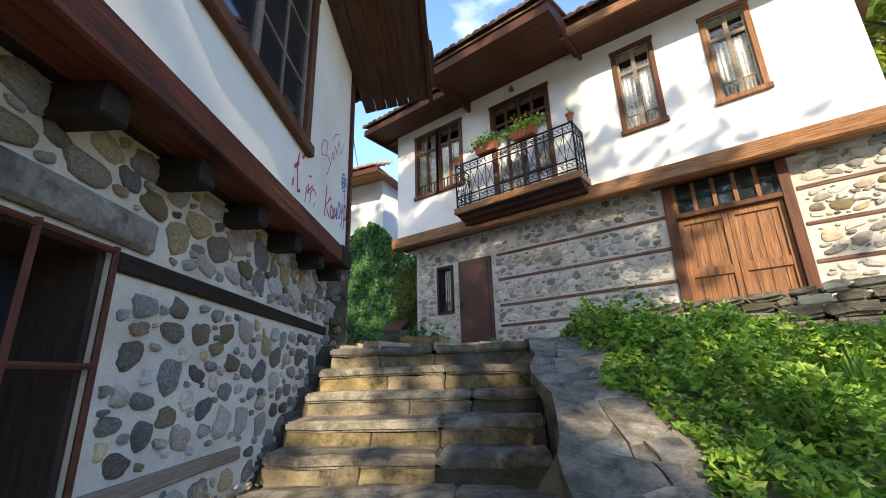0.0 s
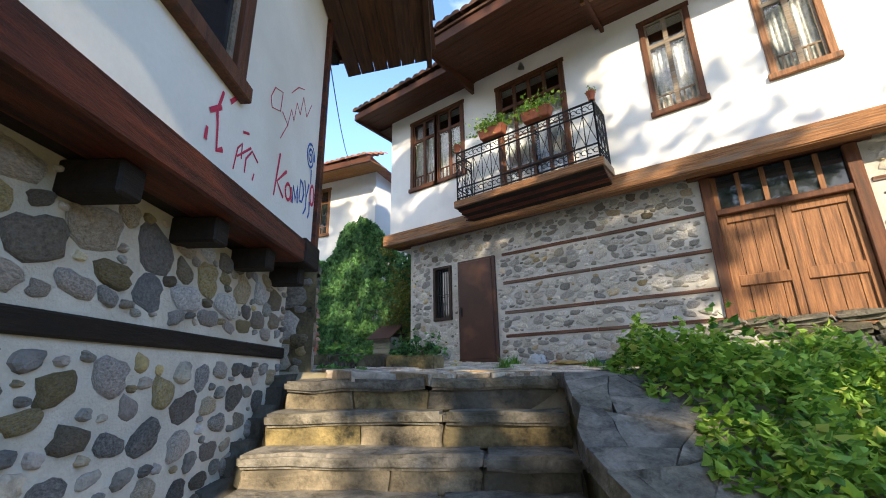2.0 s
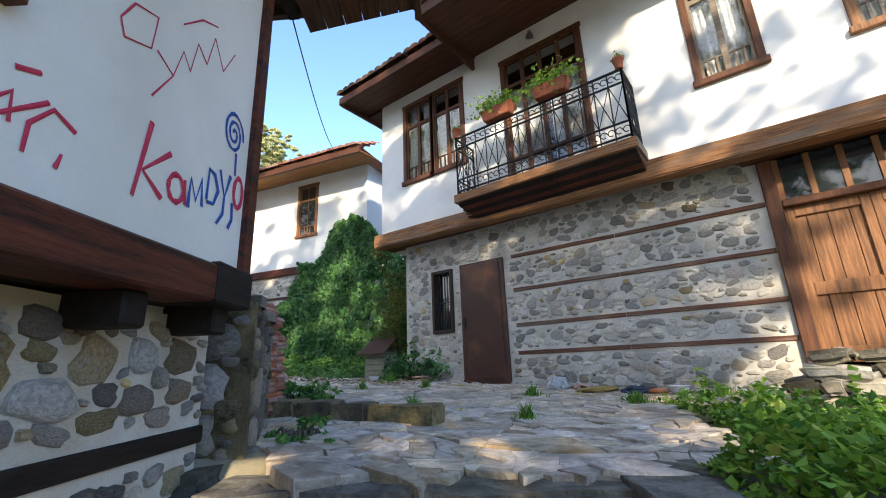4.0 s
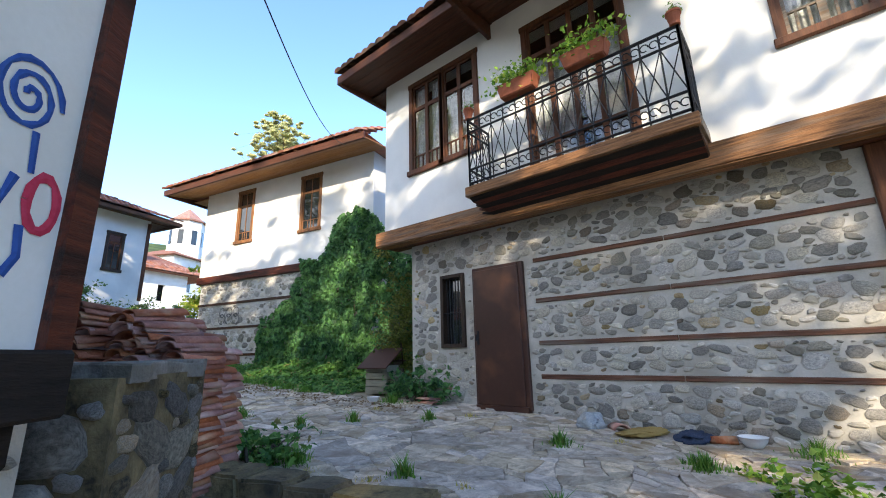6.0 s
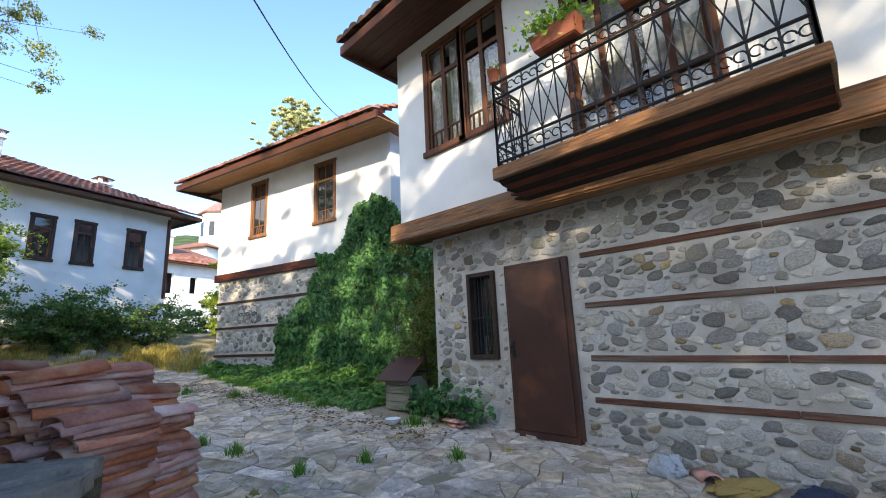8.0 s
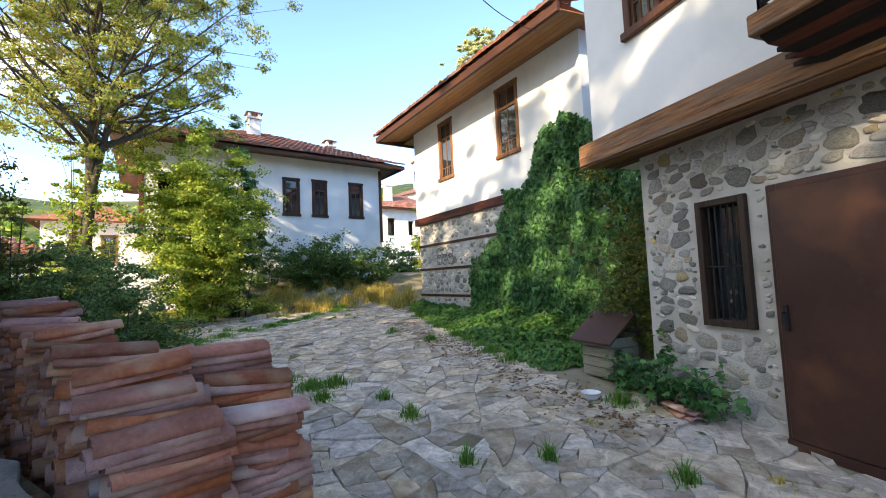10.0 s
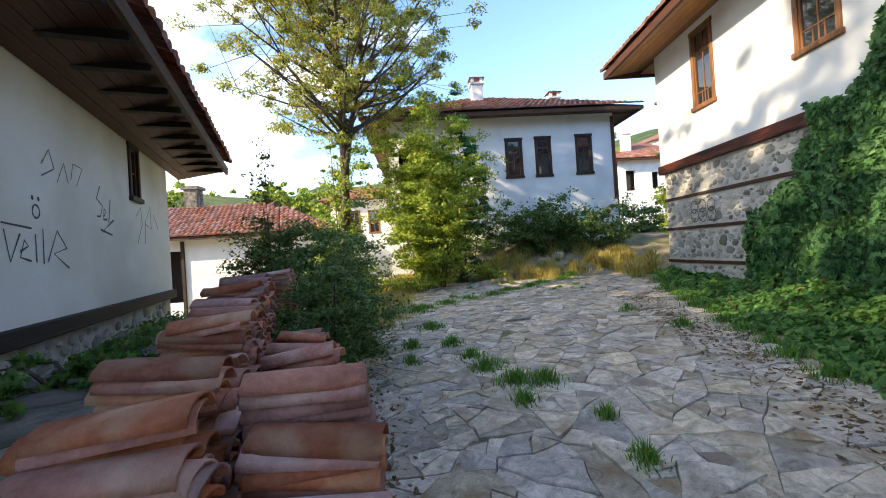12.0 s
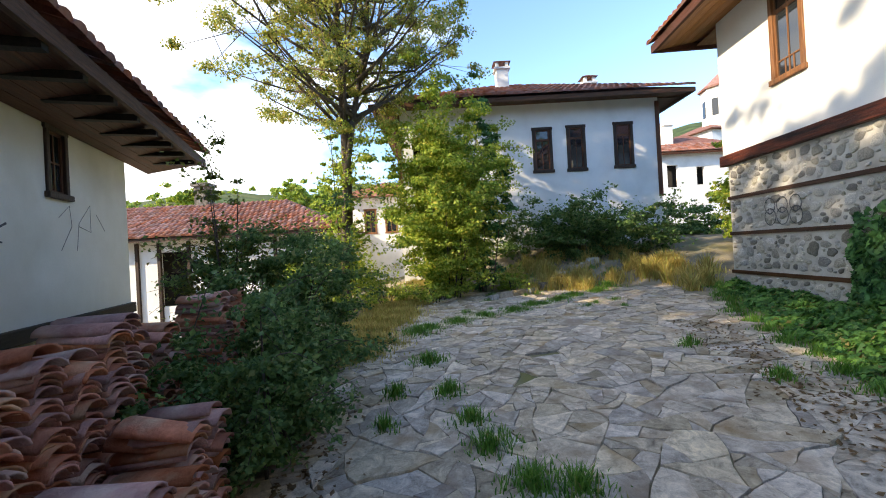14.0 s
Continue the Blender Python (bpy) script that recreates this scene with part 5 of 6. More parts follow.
def bush(name, label, centre, size, n_clumps, per, leaf, mat, seed, category="bush", stems=14, sprays=0, reach=0.8, loose=0.3, lobes=False):
    """A shrub of stems, many leaf clumps with an uneven outline, and arching shoots. centre: its foot."""
    rng = np.random.default_rng(seed)
    b = thing(name, pose(*centre), label, category)
    cs = []
    while len(cs) < n_clumps:
        p = rng.uniform(-1, 1, 3)
        if p[0] ** 2 + p[1] ** 2 + p[2] ** 2 < 1:
            wob = 1 + loose * (noise.noise((p[0] * 2 + seed, p[1] * 2, p[2] * 2)) + 0.6 * noise.noise((p[0] * 5 + seed, p[1] * 5, p[2] * 5)))
            cs.append((p[0] * size[0] * wob, p[1] * size[1] * wob, (p[2] * 0.5 + 0.5) * size[2] * wob))
    pts, nrm = clumps(cs, rng.uniform(0.5, 1.2, len(cs)) * min(size) * (0.3 if loose < 0.4 else 0.22), per, rng)
    bm = bmesh.new()
    for k in range(stems):
        c = Vector(cs[k % len(cs)])
        foot = Vector((c.x * 0.25, c.y * 0.25, -0.1))
        mid = foot.lerp(c, 0.55) + Vector((0, 0, 0.15))
        rod(bm, foot, mid, 0.02, 5, 0.012)
        rod(bm, mid, c, 0.012, 5, 0.004)
    shoots = []
    for k in range(sprays):
        c = np.array(cs[int(rng.integers(len(cs)))])
        d = c * (1, 1, 0) / (np.linalg.norm(c[:2]) + 1e-6) * rng.uniform(0.2, 0.9) + (0, 0, rng.uniform(0.3, 1.0)) + rng.normal(size=3) * 0.25
        d /= np.linalg.norm(d)
        p, step = c.copy(), reach * rng.uniform(0.5, 1.2) / 7
        for q in range(7):
            nxt = p + d * step
            rod(bm, p, nxt, 0.006 - 0.0006 * q, 4, 0.0055 - 0.0006 * q)
            shoots.append(p + rng.normal(size=(max(3, per // 10), 3)) * leaf * 1.1)
            p = nxt
            d = d + (0, 0, -0.17) + rng.normal(size=3) * 0.06
            d /= np.linalg.norm(d)
    if shoots:
        more = np.concatenate(shoots)
        pts = np.concatenate([pts, more])
        nrm = np.concatenate([nrm, unit(rng.normal(size=more.shape) * 0.6 + (0, 0, 0.8))])
    v, f = leaves(pts, nrm, leaf, rng, 0.3, lobes)
    raw("leaves", v.tolist(), f.tolist(), mat, b, kind="stuff")
    if len(bm.verts):
        part("twig_mass", bm, BARK, b)["kind"] = "stuff"
    else:
        bm.free()
    return b


def tree(label, foot, height, crown, n_limbs, per, leaf, mat, seed, trunk=0.16, lean=(0, 0), low=0.3, fork=1, rise=(0.35, 0.9), tuft=0.24):
    """Tapered trunk, limbs, twigs and loose leaf clumps at the twig ends."""
    rng = np.random.default_rng(seed)
    t = thing("tree", pose(*foot), label, "tree")
    bm = bmesh.new()
    tips = []
    for q in range(fork):
        p = Vector((0.12 * q, 0.1 * q, -0.2))
        r = trunk * (1 if q == 0 else 0.7)
        spine = [p.copy()]
        d = Vector((lean[0] + (0.14 if q else -0.03), lean[1] + (0.1 if q else 0), 1)).normalized()
        for k in range(9):
            nxt = p + d * height * 0.1
            rr = r * 0.87
            rod(bm, p, nxt, r, 8, rr)
            p, r = nxt, rr
            spine.append(p.copy())
            d = (d + Vector(rng.normal(size=3) * 0.09)).normalized()
        for k in range(n_limbs // fork):
            s = rng.uniform(low, 0.98)
            i = min(int(s * 9), 8)
            a = spine[i].lerp(spine[i + 1], s * 9 - i)
            ang = rng.uniform(0, math.tau)
            reach = crown * (0.45 + 0.75 * math.sin(math.pi * min(1, (s - low) / (1.05 - low) * 0.8 + 0.2))) * rng.uniform(0.6, 1.1)
            b = a + Vector((math.cos(ang), math.sin(ang), rng.uniform(*rise))) * reach
            lr = trunk * 0.36 * (1 - s * 0.6)
            mid = a.lerp(b, 0.5) + Vector(rng.normal(size=3) * 0.12 + np.array((0, 0, -0.08 * reach)))
            rod(bm, a, mid, lr, 6, lr * 0.6)
            rod(bm, mid, b, lr * 0.6, 5, lr * 0.2)
            for w in range(6):
                f = rng.uniform(0.3, 1.0)
                o = (a.lerp(mid, f * 2) if f < 0.5 else mid.lerp(b, f * 2 - 1))
                e = o + Vector(rng.normal(size=3)) * reach * 0.26
                rod(bm, o, e, lr * 0.22, 4, 0.004)
                tips.append(tuple(e))
            tips.append(tuple(b))
    part("trunk", bm, BARK, t, smooth=True)
    pts, nrm = clumps(tips, rng.uniform(0.25, 0.6, len(tips)) * crown * tuft, per, rng)
    v, f = leaves(pts, nrm, leaf, rng, 0.5)
    raw("crown", v.tolist(), f.tolist(), mat, t, kind="stuff")
    return t


def ivy():
    """Climbing plant over the wall of the ivy house: a thick uneven mat of leaves."""
    rng = np.random.default_rng(11)
    b = thing("ivy", frame_at((-16.6, 8.0), 14), "dense dark green climbing ivy over the stone wall", "ivy")
    pts, nrm = [], []
    n = 0
    while n < 19000:
        s, z = rng.uniform(2.5, 9.2), rng.uniform(2.0, 6.6)
        edge = float(np.interp(z, (2.2, 3.6, 4.1, 4.3, 5.3, 5.32, 6.3), (2.85, 3.1, 3.75, 4.2, 4.4, 5.25, 5.75)))
        edge += 0.22 * noise.noise((s * 1.5, z * 2.5, 2)) + 0.16 * noise.noise((s * 5, z * 5, 4))
        peak = float(np.interp(s, (3, 4.3, 5.2, 5.3, 5.8, 6.6, 7.2, 7.6, 9.2), (4.0, 5.3, 5.25, 5.85, 6.35, 6.5, 5.95, 5.3, 4.4)))
        peak += 0.16 * noise.noise((s * 2.5, 0, 5)) + 0.12 * noise.noise((s * 7, 0, 5))
        if s < edge or z > peak:
            continue
        if z < 5.0 and noise.noise((s * 2.6, z * 1.7, 20)) < -0.36 and rng.uniform() < 0.8:
            continue
        fold = noise.noise((s * 2.4, z * 0.9, 3))
        bulge = 0.07 + 0.10 * (noise.noise((s * 1.1, z * 1.1, 8)) + 0.5) + 0.4 * max(-0.2, fold) + max(0, 2.7 - z) * 0.3
        bulge *= min(1.0, 0.35 + (s - edge) * 1.2)
        depth = bulge * (1 - rng.uniform(0, 1) ** 2 * 0.6)
        pts.append((s, -max(0.1 if 4.9 < z < 5.35 else 0.02, depth), z))
        nrm.append((rng.normal() * 0.6, -1 + rng.normal() * 0.35, 0.45 + rng.normal() * 0.55))
        n += 1
    v, f = leaves(np.array(pts), unit(np.array(nrm)), 0.135, rng, 0.9, True)
    raw("leaves", v.tolist(), f.tolist(), LEAF_IVY, b, kind="stuff")
    bm = bmesh.new()
    for k in range(12):
        x = 4.4 + k * 0.3
        p = Vector((x, -0.02, 1.9))
        for q in range(5):
            nx = p + Vector((rng.uniform(-0.12, 0.2), 0, 0.5))
            rod(bm, p, nx, 0.012, 5, 0.009)
            p = nx
    part("twig_mass", bm, BARK, b)["kind"] = "stuff"


ivy()
bush("climber", "yellow-green wiry climber beside the barred window", (-7.55, 8.5, 2.05), (0.62, 0.38, 2.2), 110, 90, 0.05, LEAF_OLIVE, 3, stems=2, sprays=90, reach=0.6, loose=0.6)
bush("climber", "dark green climber hanging at the house corner", (-7.0, 8.35, 1.95), (0.3, 0.25, 1.75), 60, 110, 0.055, LEAF_IVY, 41, stems=0)
bush("ground_ivy", "low ivy spreading at the foot of the wall", (-6.72, 7.86, 1.92), (0.55, 0.24, 0.34), 34, 45, 0.085, LEAF_IVY, 4, sprays=16, reach=0.3, loose=0.6, lobes=True)


def ivy_spread():
    """Low ivy creeping from the wall's foot to the edge of the paving."""
    rng = np.random.default_rng(19)
    b = thing("ground_ivy", pose(-12, 8, 2.1), "low ivy spreading between the wall and paving", "ivy")
    pts, nrm = [], []
    while len(pts) < 15000:
        x, q = rng.uniform(-17.0, -7.2), rng.uniform(0, 1)
        front = float(np.interp(x, (-17.4, -15.5, -12, -8.9, -7.2), (8.1, 7.7, 7.35, 7.45, 7.7))) + 0.28 * noise.noise((x * 1.7, 0, 3)) + 0.14 * noise.noise((x * 6, 0, 3))
        back = 8.0 + 0.249 * (x + 16.6)
        if back - front < 0.15 or (abs(x + 7.72) < 0.5 and q < 0.75):
            continue
        y = front + (back - front) * q
        rise = (0.08 + 0.45 * q ** 1.4 * (1 if x > -13.5 else 0.3)) * (0.7 + 0.6 * noise.noise((x * 2.2, y * 2.2, 6))) + 0.1 * noise.noise((x * 6, y * 6, 9))
        pts.append((x + 12, y - 8, ground_z(x, y) - 2.1 + max(0.01, rise * rng.uniform(0.4, 1.0))))
        nrm.append((rng.normal() * 0.5, -0.35 + rng.normal() * 0.5, 1))
    v, f = leaves(np.array(pts), unit(np.array(nrm)), 0.09, rng, 0.3, True)
    raw("leaves", v.tolist(), f.tolist(), LEAF_GROUND, b, kind="stuff")


ivy_spread()
bush("shrub", "dark tangled shrub beside the tile stacks", (-10.9, 1.1, 1.95), (1.15, 0.9, 1.9), 190, 120, 0.05, LEAF_BUSH, 7, sprays=90, reach=0.7, loose=0.5)
bush("shrub", "dark leafy shrub growing over the tile stacks", (-8.9, 2.45, 1.9), (0.95, 0.6, 1.3), 130, 120, 0.045, LEAF_BUSH, 8, sprays=80, reach=0.6, loose=0.5)
bush("shrub", "dark creeper over the terrace", (-8.6, 1.2, 2.3), (1.5, 0.6, 0.5), 90, 100, 0.05, LEAF_BUSH, 9, sprays=20, reach=0.4)
bush("shrub", "sunlit yellow-green shrub covering the far house", (-16.5, 1.75, 2.3), (1.45, 1.35, 4.7), 480, 130, 0.075, LEAF_BRIGHT, 10, sprays=200, reach=1.0, loose=0.9)
# Made-up dark bush: its leaf colour stands in for the shrub's shaded side.
bush("climber", "dark leaves added to paint the shaded hollow of the sunlit shrub", (-17.3, 2.5, 2.3), (0.9, 0.8, 4.6), 150, 110, 0.08, LEAF_IVY, 42, stems=6, loose=0.7)
bush("shrub", "dark bushes before the shed beyond the yard", (-23.0, 8.6, 2.9), (1.2, 2.2, 2.0), 150, 80, 0.1, LEAF_BUSH, 43, sprays=60, reach=0.8, loose=0.7)
bush("shrub", "dark bramble thicket below the far house windows", (-19.6, 5.2, 2.7), (1.0, 2.6, 2.0), 260, 80, 0.09, LEAF_BUSH, 11, sprays=160, reach=1.0, loose=0.6)
bush("shrub", "leafy green hedge by the grassy verge", (-16.5, -1.8, 2.0), (1.6, 1.6, 1.7), 120, 60, 0.1, LEAF_BRIGHT, 12)
bush("weed_clump", "green weeds at the foot of the tile stack", (-5.55, 4.65, 1.8), (0.34, 0.22, 0.2), 20, 32, 0.08, LEAF_GROUND, 13, sprays=6, reach=0.25, lobes=True)
bush("shrub", "yellowing conifer beside the ivy house", (-19.6, 9.6, 3.0), (1.0, 1.0, 3.2), 110, 60, 0.12, LEAF_BRIGHT, 14)
tree("tall yellowing deciduous tree with sparse leaves", (-15.7, -0.8, 2.0), 12.8, 3.1, 118, 150, 0.062, LEAF_TREE, 21, 0.18, (0.0, -0.02), 0.42, 2, (0.2, 1.2), 0.19)
tree("pale birch top behind the ivy house roof", (-23.0, 13.8, 3.0), 16.6, 1.8, 70, 260, 0.085, LEAF_PALE, 22, 0.16, (0, 0), 0.5)
for k, (x, y, hgt, cr, full) in enumerate(((4.9, -3.4, 18.0, 3.7, 40), (10.2, -6.5, 14.0, 2.9, 26), (6.7, -2.7, 13.6, 2.5, 14), (-0.6, -7.2, 15.5, 3.2, 50))):
    tree("leafy walnut tree shading the steps and houses", (x, y, 0.2), hgt, cr, 54, full, 0.22, LEAF_BUSH, 40 + k, 0.24, (0, 0), (0.47, 0.52, 0.7, 0.47)[k])
for k, (x, y, z, hgt) in enumerate(((-4, 19, 3, 11), (1, 18, 3, 12), (6, 17, 3, 11), (4.5, 11, 2.5, 9.5))):
    tree("green tree rising behind the house roof", (x, y, z), hgt, 2.8, 44, 34, 0.26, LEAF_BRIGHT, 60 + k, 0.22, (0, 0), 0.3)


def weeds():
    """Nettles and creepers over the bank beside the steps."""
    rng = np.random.default_rng(31)
    b = thing("weed_bank", pose(0, 0, 0), "bright green nettles and creepers covering the bank", "weeds", kind="stuff")
    pts, nrm = [], []
    E = (STAIR[1], -STAIR[0])
    while len(pts) < 52000:
        s, w = rng.uniform(-4.6, 2.9), rng.uniform(1.15, 6.2)
        x, y = -2.65 + STAIR[0] * s + E[0] * w, 3.44 + STAIR[1] * s + E[1] * w
        if y > 6.6 - 0.25 * (x + 1.15) or (s > 0.25 and w < 2.0) or s > 2.9:
            continue
        edge = float(np.interp(s, (-3.0, -1.8, -0.9, 0.2), (1.6, 1.5, 1.3, 1.22))) + 0.2 * noise.noise((s * 2, 3, 0))
        if w < edge or (w > 4.2 and rng.uniform() < (w - 4.2) / 2.0) or (s < -3.6 and rng.uniform() < -3.6 - s):
            continue
        g = bank_z(s, w)
        tall = 0.06 + 0.36 * max(0, noise.noise((x * 1.6, y * 1.6, 0)) + 0.25) + 0.42 * max(0, noise.noise((x * 4.5, y * 4.5, 2)))
        tall = tall * min(1, (w - edge) * 2.5 + 0.25) + (0.07 if s > -0.8 and w > edge + 0.1 else 0)
        pts.append((x, y, g + tall * rng.uniform(0.15, 1.0) ** 0.7))
        nrm.append((rng.normal() * 0.55, rng.normal() * 0.55, 1))
    v, f = leaves(np.array(pts), unit(np.array(nrm)), 0.06, rng, 0.35)
    raw("leaves", v.tolist(), f.tolist(), LEAF_NETTLE, b, kind="stuff")


weeds()


def grass(name, label, spots, per, tall, mat, seed, level=None):
    """Tufts of bent blades round the given spots (x, y, radius)."""
    rng = np.random.default_rng(seed)
    verts, faces = [], []
    for x, y, r in spots:
        for k in range(int(per * r / 0.2)):
            a, q = rng.uniform(0, math.tau), r * min(1.4, abs(rng.normal()) * 0.6)
            px, py = x + q * math.cos(a), y + q * math.sin(a)
            z = level(px, py) if level else ground_z(px, py) - 0.02 + (min(0.9, (-17 - px) * 0.25) if px < -17 and py > 1 else 0)
            h = tall * rng.uniform(0.3, 1.2) * max(0.25, 1 - 0.6 * q / r)
            b, lean, w = rng.uniform(0, math.tau), rng.uniform(0.2, 0.9) * h, 0.004 + 0.018 * tall
            dx, dy = math.cos(b), math.sin(b)
            i = len(verts)
            verts += [(px - dy * w, py + dx * w, z), (px + dy * w, py - dx * w, z), (px + dx * lean * 0.4 + dy * w * 0.7, py + dy * lean * 0.4 - dx * w * 0.7, z + h * 0.65), (px + dx * lean * 0.4 - dy * w * 0.7, py + dy * lean * 0.4 + dx * w * 0.7, z + h * 0.65), (px + dx * lean, py + dy * lean, z + h)]
            faces += [(i, i + 1, i + 2, i + 3), (i + 3, i + 2, i + 4)]
    ob = raw(name, verts, faces, mat)
    return tagged(ob, label, "grass", kind="stuff")


TUFTS = [(-9.39, 4.15, 0.28), (-8.93, 4.5, 0.3), (-9.8, 3.9, 0.22), (-10.4, 3.5, 0.22), (-11.4, 2.94, 0.35), (-12.86, 2.24, 0.5), (-9.54, 3.16, 0.15), (-10.28, 2.95, 0.2), (-11.01, 6.68, 0.2), (-12.19, 6.18, 0.18), (-8.41, 4.62, 0.16), (-7.48, 5.44, 0.16), (-8.1, 5.28, 0.12), (-5.54, 6.86, 0.12), (-8.95, 4.8, 0.28), (-6.37, 5.6, 0.1), (-6.19, 6.21, 0.1), (-3.79, 6.81, 0.16), (-5.2, 4.85, 0.16), (-4.3, 5.2, 0.12), (-3.1, 5.3, 0.1), (-6.9, 7.5, 0.2), (-1.9, 7.8, 0.22), (-2.6, 6.9, 0.2)]
grass("grass_tufts", "green grass tufts growing in the paving joints", TUFTS, 230, 0.17, GRASS, 1)
strip = [(-13.2 - 0.5 * k, 2.3 + 0.42 * k + 0.1 * math.sin(k * 3), 0.42) for k in range(9)]
grass("grass_strip", "strip of green grass crossing the paving", strip, 300, 0.13, GRASS, 2)
verge = [(-11.5 - 0.7 * (k % 12), 1.2 + 0.32 * (k // 12) - 0.12 * (k % 12) + 0.2 * math.sin(k * 2.1), 0.6) for k in range(36)]
grass("dry_verge", "dry yellow grass on the sunny verge", verge, 240, 0.2, GRASS_DRY, 3)
rng_g = random.Random(51)
corner = []
for k in range(44):
    a, q = rng_g.uniform(0, math.tau), math.sqrt(rng_g.random())
    corner.append((-18.4 + 1.7 * q * math.cos(a), 4.9 + 2.0 * q * math.sin(a), rng_g.uniform(0.2, 0.6) * (1.15 - 0.6 * q)))
grass("dry_grass", "tall golden dry grass below the bramble thicket", corner, 120, 0.4, GRASS_DRY, 4)
tuft = [(-17.6 + rng_g.gauss(0, 0.5), 7.2 + rng_g.gauss(0, 0.3), rng_g.uniform(0.15, 0.4)) for k in range(14)]
grass("dry_grass", "golden dry grass by the ivy house corner", tuft, 130, 0.5, GRASS_DRY, 8)
lawn = [(-14.5 - rng_g.random() * 4.5, 2.6 + rng_g.random() * 3.2, rng_g.uniform(0.12, 0.35)) for k in range(34)]
grass("grass_patches", "low green grass patches over the old paving", lawn, 150, 0.1, GRASS, 9)
footing = [(-9.0 - 0.55 * k, 7.3 + 0.03 * math.sin(k * 4.1) + (0.1 * (k - 9) if k > 9 else 0), 0.26 + 0.08 * math.sin(k * 2.3)) for k in range(15)]
grass("wall_grass", "green grass along the ivy", footing, 170, 0.16, GRASS, 5)
bush("trunk_ivy", "sunlit leaves climbing the tall tree trunk", (-15.6, -0.7, 2.2), (0.42, 0.45, 5.0), 130, 50, 0.09, LEAF_BRIGHT, 33, sprays=70, reach=0.8, loose=0.8)
bush("shrub", "thin leggy shrub reaching above the terrace", (-10.4, 0.7, 2.4), (0.5, 0.45, 2.1), 50, 40, 0.05, LEAF_OLIVE, 34, sprays=60, reach=0.7, loose=0.6)


def verge_edging():
    """A broken row of low stones between the paving and the dry verge."""
    e = thing("edging", pose(0, 0, 0), "broken row of low edging stones along the verge", "edging", kind="structure")
    rng = random.Random(91)
    a, b = Vector((-15.9, 2.9, 0)), Vector((-18.9, 5.4, 0))
    d = (b - a).normalized()
    x = 0.0
    while x < (b - a).length:
        L = rng.uniform(0.2, 0.5)
        q = a + d * x
        bm = bmesh.new()
        box(bm, 0, L - 0.02, -0.12, 0.12, -0.15, rng.uniform(0.1, 0.22))
        bevelled(bm, 0.03, 2)
        roughen(bm, 0.04, 5, 1)
        part("stone", bm, rng.choice((STONE, STONE_WARM)), e, m=Matrix.Translation((q.x, q.y, ground_z(q.x, q.y) + (min(0.9, max(0.0, -17 - q.x) * 0.25)))) @ Matrix.Rotation(math.atan2(d.y, d.x) + rng.uniform(-0.12, 0.12), 4, "Z"))
        x += L * rng.uniform(1.0, 1.3)


verge_edging()
for k, (x, y, w) in enumerate(((-15.6, 0.4, 0.8), (-15.9, 1.6, 0.7), (-17.2, 3.3, 0.7), (-14.4, -0.2, 0.7))):
    bush("weed_clump", "sunlit yellow-green weeds on the dry verge", (x, y, ground_z(x, y)), (w, w * 0.8, 0.45), 40, 40, 0.06, LEAF_BRIGHT, 50 + k, sprays=20, reach=0.5, loose=0.7)


def litter():
    rng = np.random.default_rng(70)
    pts = []
    for k in range(1700):
        if k < 1100:
            x = rng.uniform(-13.5, -6.2)
            y = 7.15 + 0.1 * (x + 7) + rng.normal() * 0.22
        else:
            x = rng.uniform(-10.5, -5.5)
            y = 4.3 + 0.5 * (x + 5.5) + abs(rng.normal()) * 0.3
        pts.append((x, y, ground_z(x, y) + 0.018))
    nrm = unit(rng.normal(size=(len(pts), 3)) * 0.25 + (0, 0, 1))
    v, f = leaves(np.array(pts), nrm, 0.05, rng, 0.0)
    tagged(raw("leaf_litter", v.tolist(), f.tolist(), LITTER), "brown fallen leaves on the paving edge", "leaves", kind="stuff")


litter()
bush("creeper", "green creeper leaves over the terrace slabs", (-6.9, 1.75, 2.55), (1.1, 0.55, 0.3), 50, 60, 0.07, LEAF_GROUND, 35, lobes=True)
bush("weed_clump", "green weeds on the landing by the curb", (-4.05, 3.75, 1.62), (0.35, 0.2, 0.22), 16, 40, 0.05, LEAF_GROUND, 36)
DRY = [(-4.9, 4.75, 0.2), (-4.4, 4.95, 0.18), (-5.3, 4.95, 0.16), (-3.8, 5.3, 0.15), (-6.6, 6.9, 0.2), (-5.3, 7.4, 0.2), (-3.4, 7.3, 0.18)]
grass("dry_tufts", "dry straw-coloured grass in the paving", DRY, 120, 0.07, GRASS_DRY, 6)


def bank_level(x, y):
    return bank_z((x + 2.65) * STAIR[0] + (y - 3.44) * STAIR[1], (x + 2.65) * STAIR[1] - (y - 3.44) * STAIR[0]) - 0.03


rng_b = random.Random(14)
tufts = []
for k in range(46):
    s, w = rng_b.uniform(-4.2, 0.5), rng_b.uniform(2.0, 4.6)
    tufts.append((-2.65 + STAIR[0] * s + STAIR[1] * w, 3.44 + STAIR[1] * s - STAIR[0] * w, rng_b.uniform(0.08, 0.24)))
grass("bank_grass", "long green grass among the bank weeds", tufts, 110, 0.42, GRASS, 7, bank_level)


